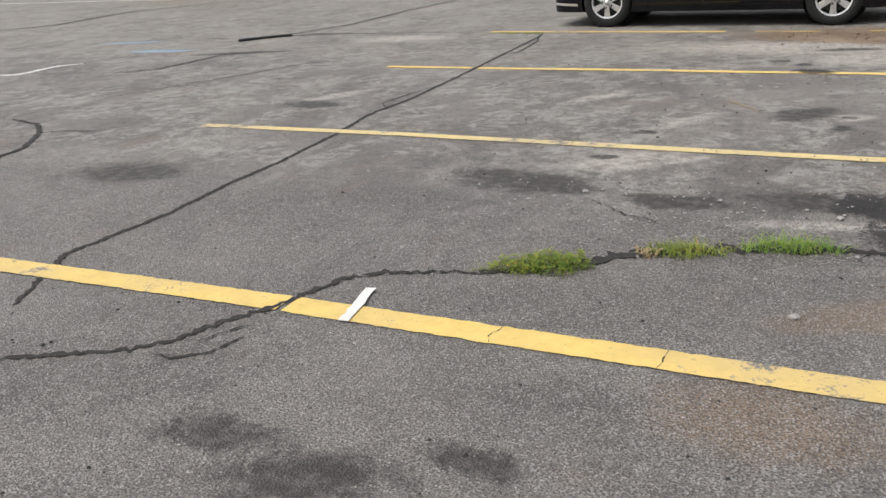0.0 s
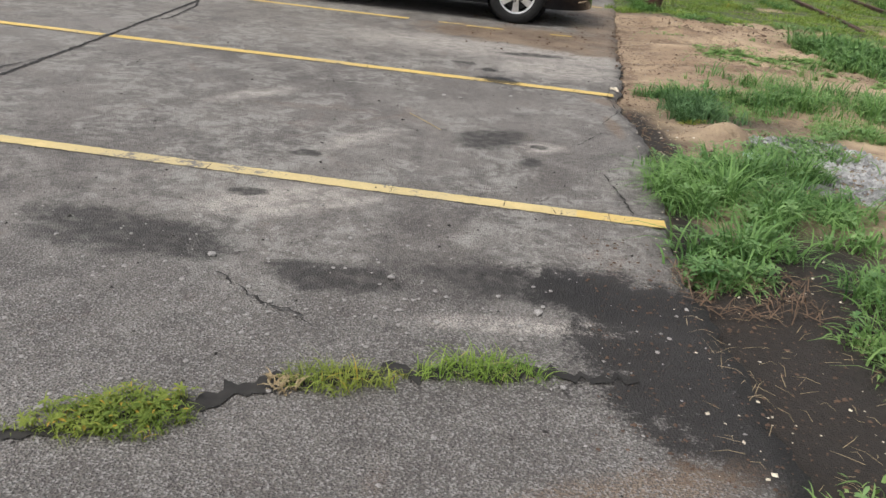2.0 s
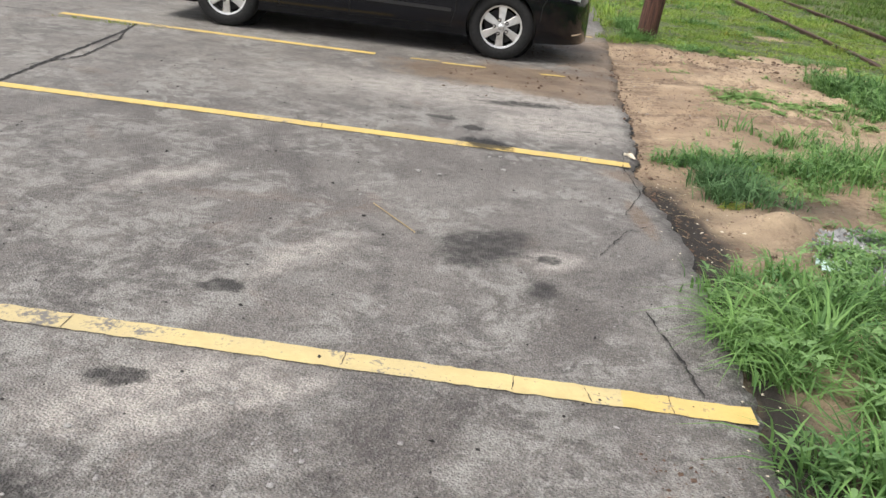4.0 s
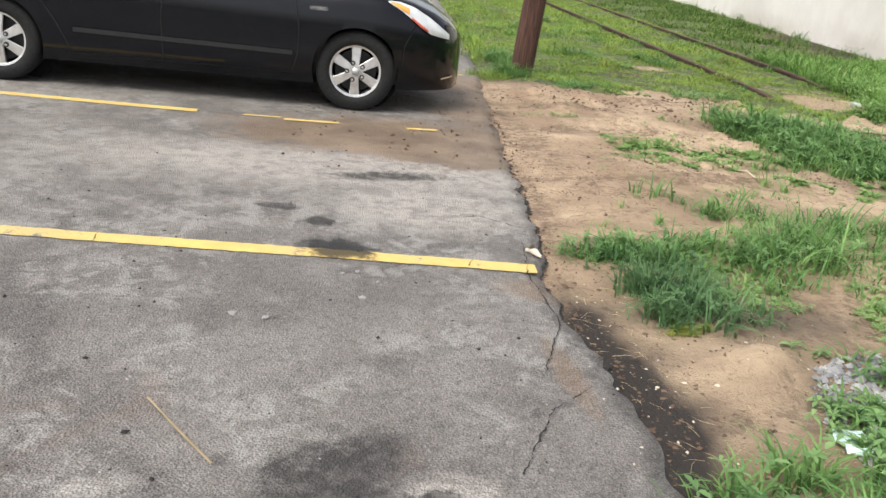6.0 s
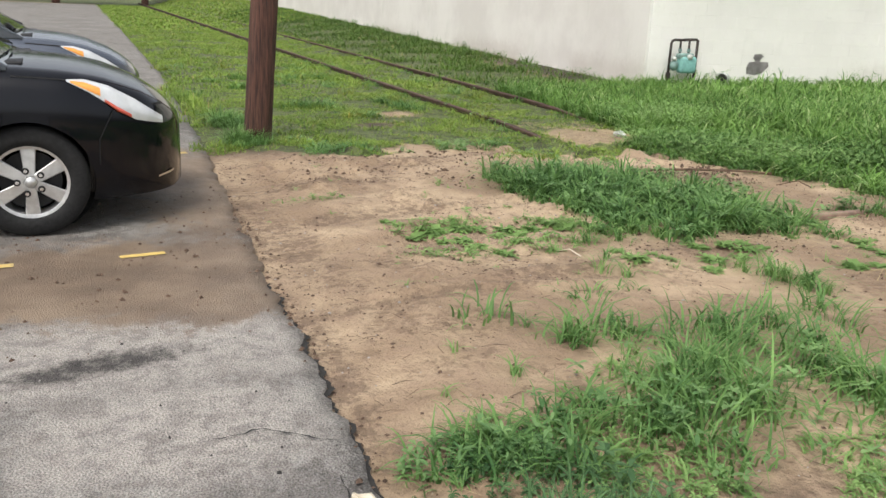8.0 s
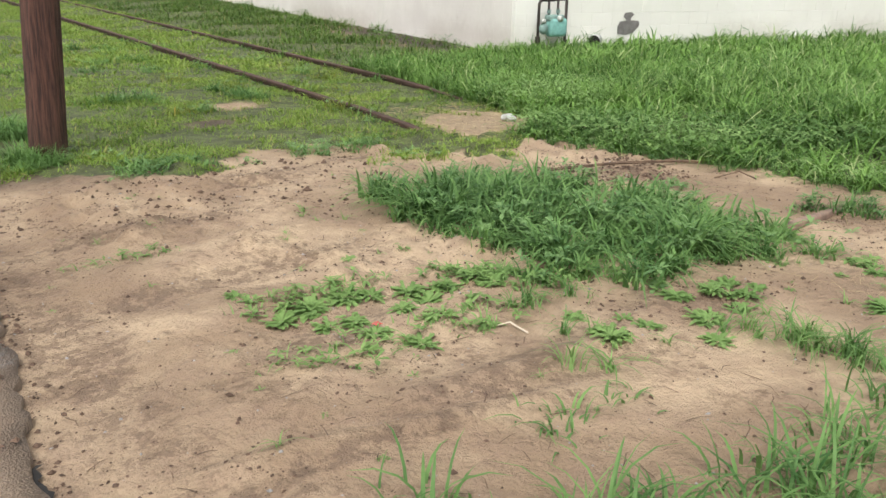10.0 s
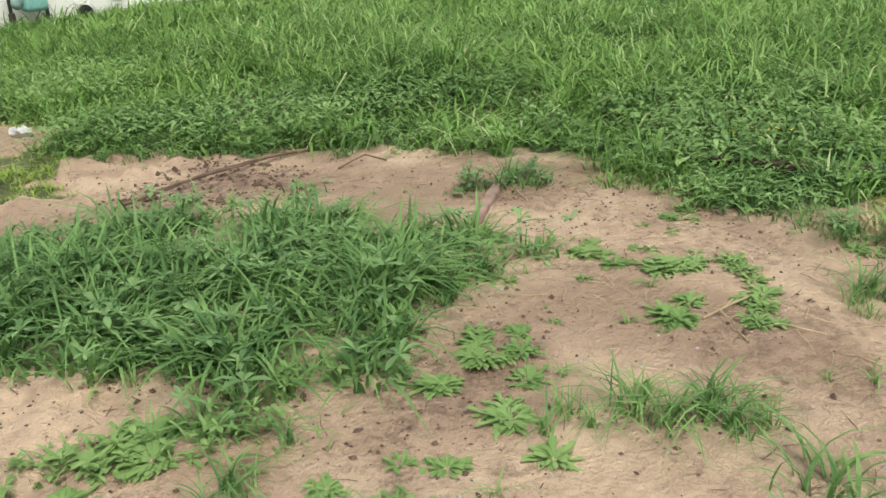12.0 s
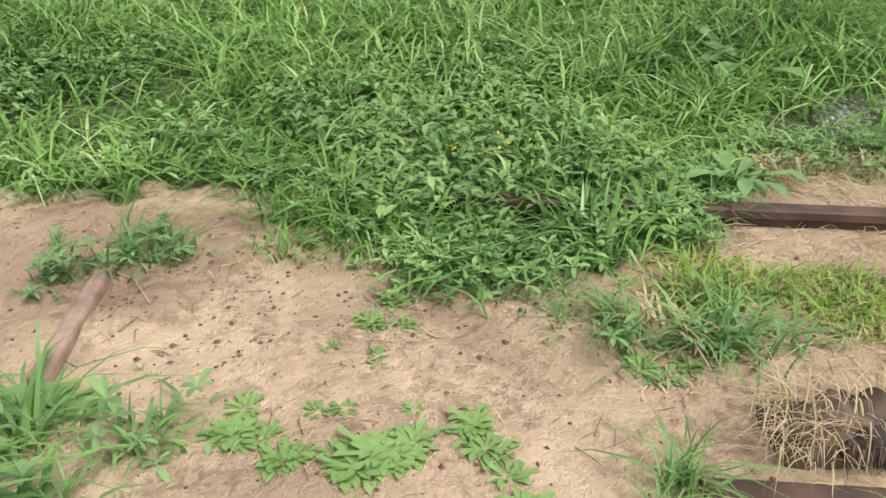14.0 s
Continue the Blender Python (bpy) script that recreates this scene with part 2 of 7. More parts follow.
def ground_material():
    """Washed sand, dark soil and thatch; the mesh's cover attribute says how grassy a spot is."""
    k = Mat("washed_soil", 0.92).flatten()
    cover = k.node("ShaderNodeAttribute")
    cover.attribute_name = "cover"
    cv = k.node("ShaderNodeSeparateColor", Color=cover.outputs["Color"])
    grass, dark, straw = cv.outputs[0], cv.outputs[1], cv.outputs[2]
    a, b, c = k.noise(0.9, 5.0, 0.6, distort=0.8), k.noise(5.0, 6.0, 0.65), k.noise(60.0, 4.0, 0.7)
    col = k.mix(k.ramp(a, 0.38, 0.62), (0.290, 0.202, 0.126), (0.500, 0.376, 0.246))
    col = k.mix(k.ramp(b, 0.42, 0.70, 0.0, 0.55), col, (0.300, 0.205, 0.140))
    track = k.union([k.blob(1.11, 1.77, 1.1, 0.05, 2, 0.9, 0.7), k.blob(1.69, 1.96, 0.65, 0.10, 12, 0.9, 0.8), k.blob(2.73, 2.11, 0.35, 0.12, -20, 0.9, 0.8),
                     k.blob(2.02, 5.13, 0.42, 0.20, 30, 0.9, 0.8), k.blob(2.8, 5.39, 0.3, 0.12, 0, 1.0, 0.8), k.blob(4.15, 4.09, 0.45, 0.35, -30, 0.8, 0.8),
                     k.blob(0.99, 4.35, 0.8, 0.10, 8, 1.0, 0.8), k.blob(1.03, 3.42, 0.9, 0.12, 10, 1.0, 0.8), k.blob(1.3, 2.6, 0.35, 0.14, 20, 0.9, 0.8),
                     k.blob(0.19, 1.23, 0.10, 0.9, 0, 0.9, 0.6), k.blob(0.36, 3.16, 0.18, 1.3, 5, 1.0, 0.8)])
    col = k.mix(k.math("MULTIPLY", k.math("MULTIPLY", track, k.ramp(k.noise(15.0, 6.0, 0.72), 0.44, 0.54, 0.2, 1.0)), 0.55), col, (0.085, 0.050, 0.033))
    col = k.mix(k.ramp(k.noise(9.0, 8.0, 0.78), 0.55, 0.66, 0.0, 0.55), col, (0.135, 0.088, 0.058))
    trodden = k.math("MULTIPLY", k.ramp(k.noise(2.1, 5.0, 0.65, distort=1.0), 0.50, 0.58), k.ramp(k.noise(18.0, 6.0, 0.72), 0.46, 0.55))
    col = k.mix(k.math("MULTIPLY", trodden, 0.40), col, (0.125, 0.078, 0.046))
    col = k.mix(k.ramp(c, 0.57, 0.75, 0.0, 0.30), col, (0.15, 0.10, 0.068))
    col = k.mix(k.math("MULTIPLY", straw, 0.85), col, k.mix(k.noise(45, 5), (0.15, 0.105, 0.065), (0.44, 0.34, 0.215)))
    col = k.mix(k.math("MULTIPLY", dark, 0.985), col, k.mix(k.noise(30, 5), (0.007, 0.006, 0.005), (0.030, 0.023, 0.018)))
    lawn = k.mix(k.ramp(k.noise(7.0, 5), 0.35, 0.65), (0.055, 0.062, 0.026), (0.120, 0.150, 0.046))
    col = k.mix(k.ramp(k.math("ADD", grass, k.math("MULTIPLY", k.math("SUBTRACT", b, 0.5), 0.5)), 0.35, 0.65), col, lawn)
    k.bump(k.math("ADD", k.math("MULTIPLY", b, 2.2), k.math("ADD", k.math("MULTIPLY", c, 0.45), k.math("MULTIPLY", k.noise(16.0, 5.0, 0.7), 1.4))), 0.75, 0.035)
    return k.done(col, k.ramp(a, 0.3, 0.7, 0.72, 0.95))


def paint_material(name, color, worn, base=(0.16, 0.15, 0.14)):
    """Road paint, rubbed and cracked through to the asphalt."""
    k = Mat(name, 0.75)
    n1, n2 = k.noise(9.0, 6.0, 0.7), k.noise(70.0, 4.0, 0.7)
    xs = k.node("ShaderNodeSeparateXYZ", Vector=k.pos)
    n3 = k.noise(1.1, 3.0)
    gone = k.ramp(k.math("ADD", k.math("ADD", k.math("MULTIPLY", n1, 0.6), k.math("MULTIPLY", n2, 0.4)), k.math("MULTIPLY", k.math("SUBTRACT", n3, 0.5), 0.45)), 0.62 - worn, 0.72 - worn)
    tone = k.mix(k.ramp(n1, 0.3, 0.7), tuple(c * 0.80 for c in color), color)
    dirty = k.mix(k.ramp(n3, 0.35, 0.75, 0.0, 0.5 + worn), tone, tuple(0.5 * c + 0.12 for c in color))
    # black grime in its pores, and the oil that was spilled over it
    oil = k.flatten().blob(-0.88, 0.05, 0.15, 0.085, 0, 0.7, 0.6)
    speck = k.ramp(k.noise(38.0, 5.0, 0.8), 0.60, 0.70, 0.0, 0.6)
    k.bump(n2, 0.4, 0.003)
    return k.done(k.mix(k.math("MULTIPLY", oil, 0.9), k.mix(speck, k.mix(gone, dirty, base), (0.10, 0.085, 0.06)), (0.014, 0.012, 0.010)))


def leaf_material(name, low, high, tip=None, rough=0.55):
    k = Mat(name, rough)
    big = k.noise(0.9, 3.0)
    f = k.math("ADD", k.math("MULTIPLY", k.island(), 0.50), k.math("ADD", k.math("MULTIPLY", k.ramp(big, 0.36, 0.64), 0.32), k.math("MULTIPLY", k.ramp(k.noise(7.0, 2.0), 0.35, 0.65), 0.28)))
    col = k.mix(f, low, high)
    if tip:
        col = k.mix(k.ramp(k.island(), 0.93, 0.96), col, tip)
    k.put(k.b.inputs["Base Color"], col)
    k.b.inputs["Specular IOR Level"].default_value = 0.2
    tr = k.node("ShaderNodeBsdfTranslucent", Color=col)
    mx = k.node("ShaderNodeMixShader")
    mx.inputs[0].default_value = 0.34
    k.t.links.new(k.b.outputs[0], mx.inputs[1])
    k.t.links.new(tr.outputs[0], mx.inputs[2])
    k.t.links.new(mx.outputs[0], k.t.nodes["Material Output"].inputs[0])
    return k.m


M_ASPHALT, M_GROUND = asphalt_material(), ground_material()
M_YELLOW = paint_material("yellow_road_paint", (0.70, 0.500, 0.150), 0.06)
M_YELLOW_OLD = paint_material("faded_yellow_road_paint", (0.64, 0.505, 0.235), 0.09)
M_WHITE_PAINT = paint_material("white_road_paint", (0.75, 0.74, 0.70), 0.04)
# also colours the painted shadow strip along the slab's edge
M_CRACK_AND_SHADE = simple("dark_crack_soil_and_shade", (0.022, 0.020, 0.018), 0.95, vary=0.4, scale=30, local=False)
M_GRASS = leaf_material("tall_grass_blades", (0.050, 0.125, 0.027), (0.255, 0.435, 0.105), (0.43, 0.52, 0.24))
M_LAWN = leaf_material("short_lawn_blades", (0.110, 0.205, 0.035), (0.330, 0.450, 0.090), (0.44, 0.38, 0.16))
M_CLUMP = leaf_material("deep_green_grass_blades", (0.050, 0.132, 0.038), (0.255, 0.425, 0.135))
M_LEAF = leaf_material("broad_weed_leaves", (0.075, 0.170, 0.060), (0.270, 0.420, 0.165))
M_BANKLEAF = leaf_material("light_green_weed_leaves", (0.095, 0.200, 0.062), (0.320, 0.480, 0.170))
M_BLUEGREEN = leaf_material("blue_green_weed_blades", (0.035, 0.088, 0.034), (0.150, 0.265, 0.110))
M_RANK = leaf_material("dark_green_rank_grass", (0.040, 0.090, 0.020), (0.160, 0.260, 0.055), (0.26, 0.24, 0.10))
M_SPROUT = leaf_material("pale_sprout_leaves", (0.105, 0.215, 0.055), (0.290, 0.430, 0.150))
M_YELLOWING = leaf_material("yellow_green_weed_leaves", (0.120, 0.185, 0.035), (0.330, 0.380, 0.080), (0.48, 0.33, 0.06))
M_STRAW = leaf_material("dry_straw", (0.30, 0.225, 0.125), (0.60, 0.49, 0.31), rough=0.8)
M_TREE = leaf_material("tree_leaves", (0.030, 0.070, 0.020), (0.085, 0.150, 0.045))
M_RUST = simple("rusty_rail_steel", (0.085, 0.050, 0.036), 0.8, 0.25, 0.4, 9, 0.5, local=False)
M_RUST_TOP = simple("brown_buried_bar", (0.27, 0.185, 0.14), 0.85, 0.1, 0.3, 14, 0.4, local=False)
M_STONE = simple("grey_stone", (0.30, 0.285, 0.27), 0.9, vary=0.35, scale=20)
M_GRAVEL = leaf_material("crushed_grey_gravel", (0.10, 0.10, 0.105), (0.58, 0.58, 0.57), rough=0.9)
M_TWIG = simple("dead_brown_twig", (0.13, 0.085, 0.055), 0.9, vary=0.4)
M_PALEWOOD = simple("bleached_splinter", (0.62, 0.55, 0.43), 0.85, vary=0.2)
M_CLOD = simple("dark_earth_clod", (0.10, 0.062, 0.042), 0.97, vary=0.4, scale=20, bump=0.6)


# ---- mesh helpers ----
def part(name, bm, material, parent=None, label="", smooth=False):
    me = bpy.data.meshes.new(name)
    bm.to_mesh(me)
    bm.free()
    if material:
        me.materials.append(material)
    if smooth:
        me.polygons.foreach_set("use_smooth", [True] * len(me.polygons))
    ob = new(name, me)
    if parent:
        ob.parent = parent
    return tagged(ob, label)


def np_mesh(name, verts, tris, material, quads=None):
    """A mesh from arrays of corners, triangles and quads."""
    me = bpy.data.meshes.new(name)
    tris = np.asarray(tris, np.int32).reshape(-1, 3)
    quads = np.zeros((0, 4), np.int32) if quads is None else np.asarray(quads, np.int32).reshape(-1, 4)
    me.vertices.add(len(verts))
    me.vertices.foreach_set("co", np.asarray(verts, np.float32).ravel())
    loops = np.concatenate([tris.ravel(), quads.ravel()])
    me.loops.add(len(loops))
    me.loops.foreach_set("vertex_index", loops)
    me.polygons.add(len(tris) + len(quads))
    me.polygons.foreach_set("loop_start", np.concatenate([np.arange(len(tris)) * 3, len(tris) * 3 + np.arange(len(quads)) * 4]).astype(np.int32))
    me.update(calc_edges=True)
    me.validate()
    if material:
        me.materials.append(material)
    return me


def smoothed(me):
    me.polygons.foreach_set("use_smooth", [True] * len(me.polygons))
    return me


def box_bm(sx, sy, sz, at=(0, 0, 0), bevel=0.0, bm=None, segs=2):
    own = bmesh.new()
    bmesh.ops.create_cube(own, size=1.0, matrix=Matrix.Translation(at) @ Matrix.Diagonal((sx, sy, sz, 1)))
    if bevel:
        bmesh.ops.bevel(own, geom=own.edges[:], offset=bevel, segments=segs, affect="EDGES", profile=0.5)
    return own


def tube_bm(path, radius, sides=10, bm=None):
    """A round bar along a list of points."""
    bm = bm or bmesh.new()
    pts = [Vector(p) for p in path]
    rings = []
    for i, p in enumerate(pts):
        d = (pts[min(i + 1, len(pts) - 1)] - pts[max(i - 1, 0)]).normalized()
        u = d.orthogonal().normalized()
        v = d.cross(u)
        r = radius[i] if isinstance(radius, (list, tuple)) else radius
        rings.append([bm.verts.new(p + (u * math.cos(a) + v * math.sin(a)) * r) for a in [2 * math.pi * j / sides for j in range(sides)]])
    for a, b in zip(rings, rings[1:]):
        if (a[1].co - a[0].co).length > 1e-6:
            k = min(range(sides), key=lambda s: (a[0].co - b[s].co).length)
            for j in range(sides):
                bm.faces.new((a[j], a[(j + 1) % sides], b[(j + 1 + k) % sides], b[(j + k) % sides]))
    bm.faces.new(rings[0][::-1])
    bm.faces.new(rings[-1])
    bmesh.ops.recalc_face_normals(bm, faces=bm.faces[:])
    return bm


def sstep(a, b, x):
    t = np.clip((x - a) / (b - a), 0, 1)
    return t * t * (3 - 2 * t)


def wave(x, y, s=1.0, seed=0.0):
    """Cheap smooth unevenness, about -1 to 1."""
    x, y = x * s + seed, y * s - seed * 0.7
    return (np.sin(1.7 * x + 1.3 * np.sin(1.1 * y)) + np.sin(2.3 * y + 1.7 * np.sin(0.9 * x + 2)) + 0.6 * np.sin(4.1 * x + 3.3 * y) + 0.4 * np.sin(7.3 * y - 5.9 * x)) / 3.0


# ---- the lie of the land ----
EDGE_Y = [-60, -9, -5.2, -4.5, -3.5, -2.8, -2.08, -1.46, -0.81, -0.4, 0.0, 0.31, 0.73, 1.65, 2.89, 4.35, 5.83, 9.0, 14.0, 60.0]
EDGE_X = [0.27, 0.27, 0.27, 0.27, 0.12, 0.10, 0.13, 0.14, 0.09, 0.04, 0.01, 0.07, 0.11, 0.13, 0.18, 0.25, 0.33, 0.45, 0.6, 0.8]


def edge_x(y):
    """Where the asphalt ends."""
    y = np.asarray(y, float)
    return np.interp(y, EDGE_Y, EDGE_X) + 0.022 * np.sin(9.0 * y) * np.sin(4.3 * y + 1) + 0.012 * np.sin(31.0 * y + 2 * np.sin(7 * y))


BANK_Y = [-40, -8, -1.0, 0.26, 0.74, 1.07, 1.58, 1.91, 1.99, 2.73, 3.65, 4.12, 4.93, 5.47, 6.34, 7.9, 14.0, 60.0]
BANK_X = [5.6, 5.6, 5.7, 5.62, 5.22, 4.69, 4.61, 5.0, 5.3, 5.18, 5.08, 4.99, 4.6, 4.46, 5.21, 5.44, 5.6, 5.6]


def bank_x(y):
    """Where the rank grass of the bank begins."""
    return np.interp(y, BANK_Y, BANK_X)


def lawn_y(x):
    """Where the short lawn by the pole begins."""
    return np.interp(x, [-2, 0.39, 0.75, 1.32, 1.68, 2.23, 2.93, 3.32, 3.82, 4.5], [6.4, 6.15, 5.85, 5.41, 5.36, 5.88, 5.93, 5.19, 4.81, 5.46])


def land(x, y):
    """The height of the ground beside the asphalt."""
    x, y = np.asarray(x, float), np.asarray(y, float)
    rise = 0.035 * np.clip(x - 4.6, 0, 4) + 0.012 * np.clip(x - 8.6, 0, 40) * 0.35
    rise = rise * sstep(-45, -20, y) * (1 - sstep(40, 90, x) * 0.6)
    rise = rise + 0.022 * np.clip(y - 11, 0, 40) * sstep(3.5, 8.0, x)
    near = sstep(0.0, 0.7, x - edge_x(y))
    small = 0.006 * wave(x, y, 2.2) + 0.004 * wave(x, y, 9.0, 3.0) + 0.012 * wave(x, y, 0.6, 5.0)
    ridge = 0.045 * np.exp(-((y - 1.95 + 0.02 * (x - 1.7)) / 0.09) ** 2) * sstep(0.9, 1.3, x) * (1 - sstep(2.1, 2.5, x))
    ridge = ridge + 0.03 * np.exp(-((y - 1.98 + 0.15 * x) / 0.05) ** 2) * sstep(0.4, 0.7, x) * (1 - sstep(1.6, 2.0, x))
    mound = 0.10 * np.exp(-(((x - 0.68) / 0.16) ** 2 + ((y + 0.85) / 0.14) ** 2))
    clods = 0.06 * np.maximum(0, wave(x, y, 5.0, 9.0)) * np.exp(-(((x - 2.0) / 0.5) ** 2 + ((y - 5.05) / 0.28) ** 2))
    clods = clods + 0.07 * np.maximum(0, wave(x, y, 4.0, 2.0)) * np.exp(-(((x - 4.2) / 0.45) ** 2 + ((y - 4.08) / 0.35) ** 2))
    clods = clods + 0.05 * np.maximum(0, wave(x, y, 6.0, 1.0)) * np.exp(-(((x - 2.9) / 0.5) ** 2 + ((y - 2.15) / 0.22) ** 2))
    sandy = sstep(0.15, 0.5, x - edge_x(y)) * sstep(0.6, 1.6, y) * (1 - sstep(4.6, 5.2, x)) * (1 - sstep(6.0, 6.6, y))
    churned = sstep(0.0, 0.35, wave(x, y, 1.1, 7.0)) * (0.35 + 0.65 * sstep(2.2, 3.4, y))
    lumps = 0.030 * np.maximum(0, wave(x, y, 5.3, 11.0)) + 0.016 * np.maximum(0, wave(x, y, 11.0, 5.0)) - 0.014 * np.maximum(0, wave(x, y, 7.1, 3.0))
    ruts = 0.018 * np.sin(9.0 * (y - 0.12 * x) + 0.8 * np.sin(2.0 * x)) * np.exp(-((y - 3.4) / 1.3) ** 2) * (1 - sstep(1.8, 2.6, x))
    return -0.045 + near * (0.045 + small) + rise + ridge + mound + clods + sandy * (1.8 * churned * lumps + ruts)


def grassy(x, y):
    """0 to 1: how far a spot is grown over."""
    uneven = 0.22 * wave(x, y, 3.0) + 0.12 * wave(x, y, 9.0, 4.0)
    bank = sstep(-0.12, 0.15, x - bank_x(y) + uneven * 0.6)
    lawn = sstep(-0.15, 0.25, y - lawn_y(x) + uneven) * (x < bank_x(y) + 0.4) * (x > edge_x(y))
    bare = sstep(6.9, 7.5, x + 0.6 * uneven) * sstep(10.6, 11.4, y) * (1 - sstep(14, 19, y))
    bed = sstep(3.9, 4.1, x) * (1 - sstep(4.9, 5.15, x)) * sstep(5.5, 5.8, y) * (1 - sstep(6.3, 7.1, y + uneven))
    strip = np.exp(-(((x - 2.89) / 0.55) ** 2 + ((y - 8.16) / 0.35) ** 2)) + np.exp(-(((x - 2.4) / 0.4) ** 2 + ((y - 7.3) / 0.3) ** 2))
    return np.clip(np.maximum(bank * (1 - bare), lawn * (1 - 0.75 * np.clip(strip, 0, 1))) - 0.85 * bed, 0, 1)


def grid_axis(spans):
    out = []
    for a, b, step in spans:
        out += list(np.arange(a, b, step))
    return np.array(out + [spans[-1][1]])


def sheet(name, xs, ys, zfun, material):
    X, Y = np.meshgrid(xs, ys)
    V = np.stack([X.ravel(), Y.ravel(), zfun(X, Y).ravel()], 1)
    n, i = len(xs), np.arange(len(ys) - 1)[:, None] * len(xs) + np.arange(len(xs) - 1)[None]
    Q = np.stack([i, i + 1, i + n + 1, i + n], -1).reshape(-1, 4)
    return smoothed(np_mesh(name, V, [], material, Q))


gx = grid_axis([(-1500, -300, 200), (-300, -60, 30), (-60, -6, 4), (-6, -0.4, 0.4), (-0.4, 5.4, 0.03), (5.4, 6.6, 0.05), (6.6, 20, 0.3), (20, 60, 2), (60, 300, 30), (300, 1500, 200)])
gy = grid_axis([(-1500, -300, 200), (-300, -40, 20), (-40, -6, 1), (-6, 0.6, 0.05), (0.6, 6.4, 0.03), (6.4, 7, 0.05), (7, 16, 0.2), (16, 60, 1.5), (60, 300, 20), (300, 1500, 200)])


def ground_z(X, Y):
    under = X < edge_x(Y) - 0.02
    lot = under & (X > -58) & (Y > -48) & (Y < 68)
    return np.where(lot, -0.07, np.where(under, -0.03, land(X, Y)))


ground_me = sheet("ground", gx, gy, ground_z, M_GROUND)
ground = tagged(new("ground", ground_me), "washed tan sand and soil with grass growing over it", "ground", kind="structure")
co = np.zeros(len(ground_me.vertices) * 3, np.float32)
ground_me.vertices.foreach_get("co", co)
vx, vy = co[0::3].astype(float), co[1::3].astype(float)
far_green = ((vx < -30) | (vy < -40) | (vy > 68)) * 1.0
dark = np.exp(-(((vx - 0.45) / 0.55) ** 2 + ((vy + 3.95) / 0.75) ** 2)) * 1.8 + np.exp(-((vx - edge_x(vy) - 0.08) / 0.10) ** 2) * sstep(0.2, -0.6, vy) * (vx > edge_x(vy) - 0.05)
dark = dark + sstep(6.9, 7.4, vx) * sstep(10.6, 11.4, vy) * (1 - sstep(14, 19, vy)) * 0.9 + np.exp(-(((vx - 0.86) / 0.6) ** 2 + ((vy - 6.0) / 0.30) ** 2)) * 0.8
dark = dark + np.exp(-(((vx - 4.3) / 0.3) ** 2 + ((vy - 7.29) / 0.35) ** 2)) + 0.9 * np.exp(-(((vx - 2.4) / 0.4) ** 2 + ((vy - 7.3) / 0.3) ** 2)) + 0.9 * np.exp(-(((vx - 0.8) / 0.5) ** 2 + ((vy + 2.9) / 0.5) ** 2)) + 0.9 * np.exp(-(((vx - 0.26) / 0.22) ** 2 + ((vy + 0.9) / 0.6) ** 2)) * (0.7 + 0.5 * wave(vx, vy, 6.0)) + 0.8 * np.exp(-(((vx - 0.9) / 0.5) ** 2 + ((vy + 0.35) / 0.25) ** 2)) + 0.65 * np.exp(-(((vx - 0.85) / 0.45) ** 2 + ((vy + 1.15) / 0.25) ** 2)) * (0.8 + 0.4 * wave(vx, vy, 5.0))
straw = sstep(3.4, 3.75, vx) * (1 - sstep(5.3, 5.9, vx)) * (1 - sstep(0.1, 0.75, vy + 0.25 * wave(vx, vy, 3))) + sstep(3.95, 4.15, vx) * (1 - sstep(4.75, 5.1, vx)) * sstep(5.6, 5.9, vy) * (1 - sstep(7.0, 7.8, vy)) * 0.8
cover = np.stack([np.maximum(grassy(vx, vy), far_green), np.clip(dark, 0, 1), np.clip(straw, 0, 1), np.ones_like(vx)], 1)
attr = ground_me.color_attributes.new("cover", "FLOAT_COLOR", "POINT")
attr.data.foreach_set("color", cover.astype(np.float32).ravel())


# asphalt slab with a broken edge
def asphalt_bm():
    ys = grid_axis([(-46, -8, 2), (-8, 7, 0.04), (7, 14, 0.25), (14, 66, 4)])
    us = np.array([1.0, 0.985, 0.95, 0.9, 0.8, 0.6, 0.3, 0.0])
    X = np.array([edge_x(y) - (1 - us) * 6 for y in ys])
    X = np.concatenate([X, np.full((len(ys), 1), -20.0), np.full((len(ys), 1), -56.0)], 1)
    Y = np.repeat(ys[:, None], X.shape[1], 1)
    Z = 0.004 * wave(X, Y, 0.5) * sstep(0.0, 0.3, edge_x(Y) - X)
    Z[:, 0] = -0.012
    n = X.shape[1]
    top = np.stack([X, Y, Z], -1).reshape(-1, 3)
    low = np.stack([X[:, 0] + 0.012 * np.sin(60 * ys), ys, np.full(len(ys), -0.09)], -1)
    i = np.arange(len(ys) - 1)[:, None] * n + np.arange(n - 1)[None]
    Q = np.stack([i + 1, i, i + n, i + n + 1], -1).reshape(-1, 4)
    k = np.arange(len(ys) - 1)
    side = np.stack([k * n, len(top) + k, len(top) + k + 1, (k + 1) * n], -1)
    return np_mesh("asphalt", np.concatenate([top, low]), [], M_ASPHALT, np.concatenate([Q, side]))


asphalt = tagged(new("parking_lot_asphalt", asphalt_bm()), "weathered grey asphalt with oil stains and washed-on sand", "pavement", kind="structure")


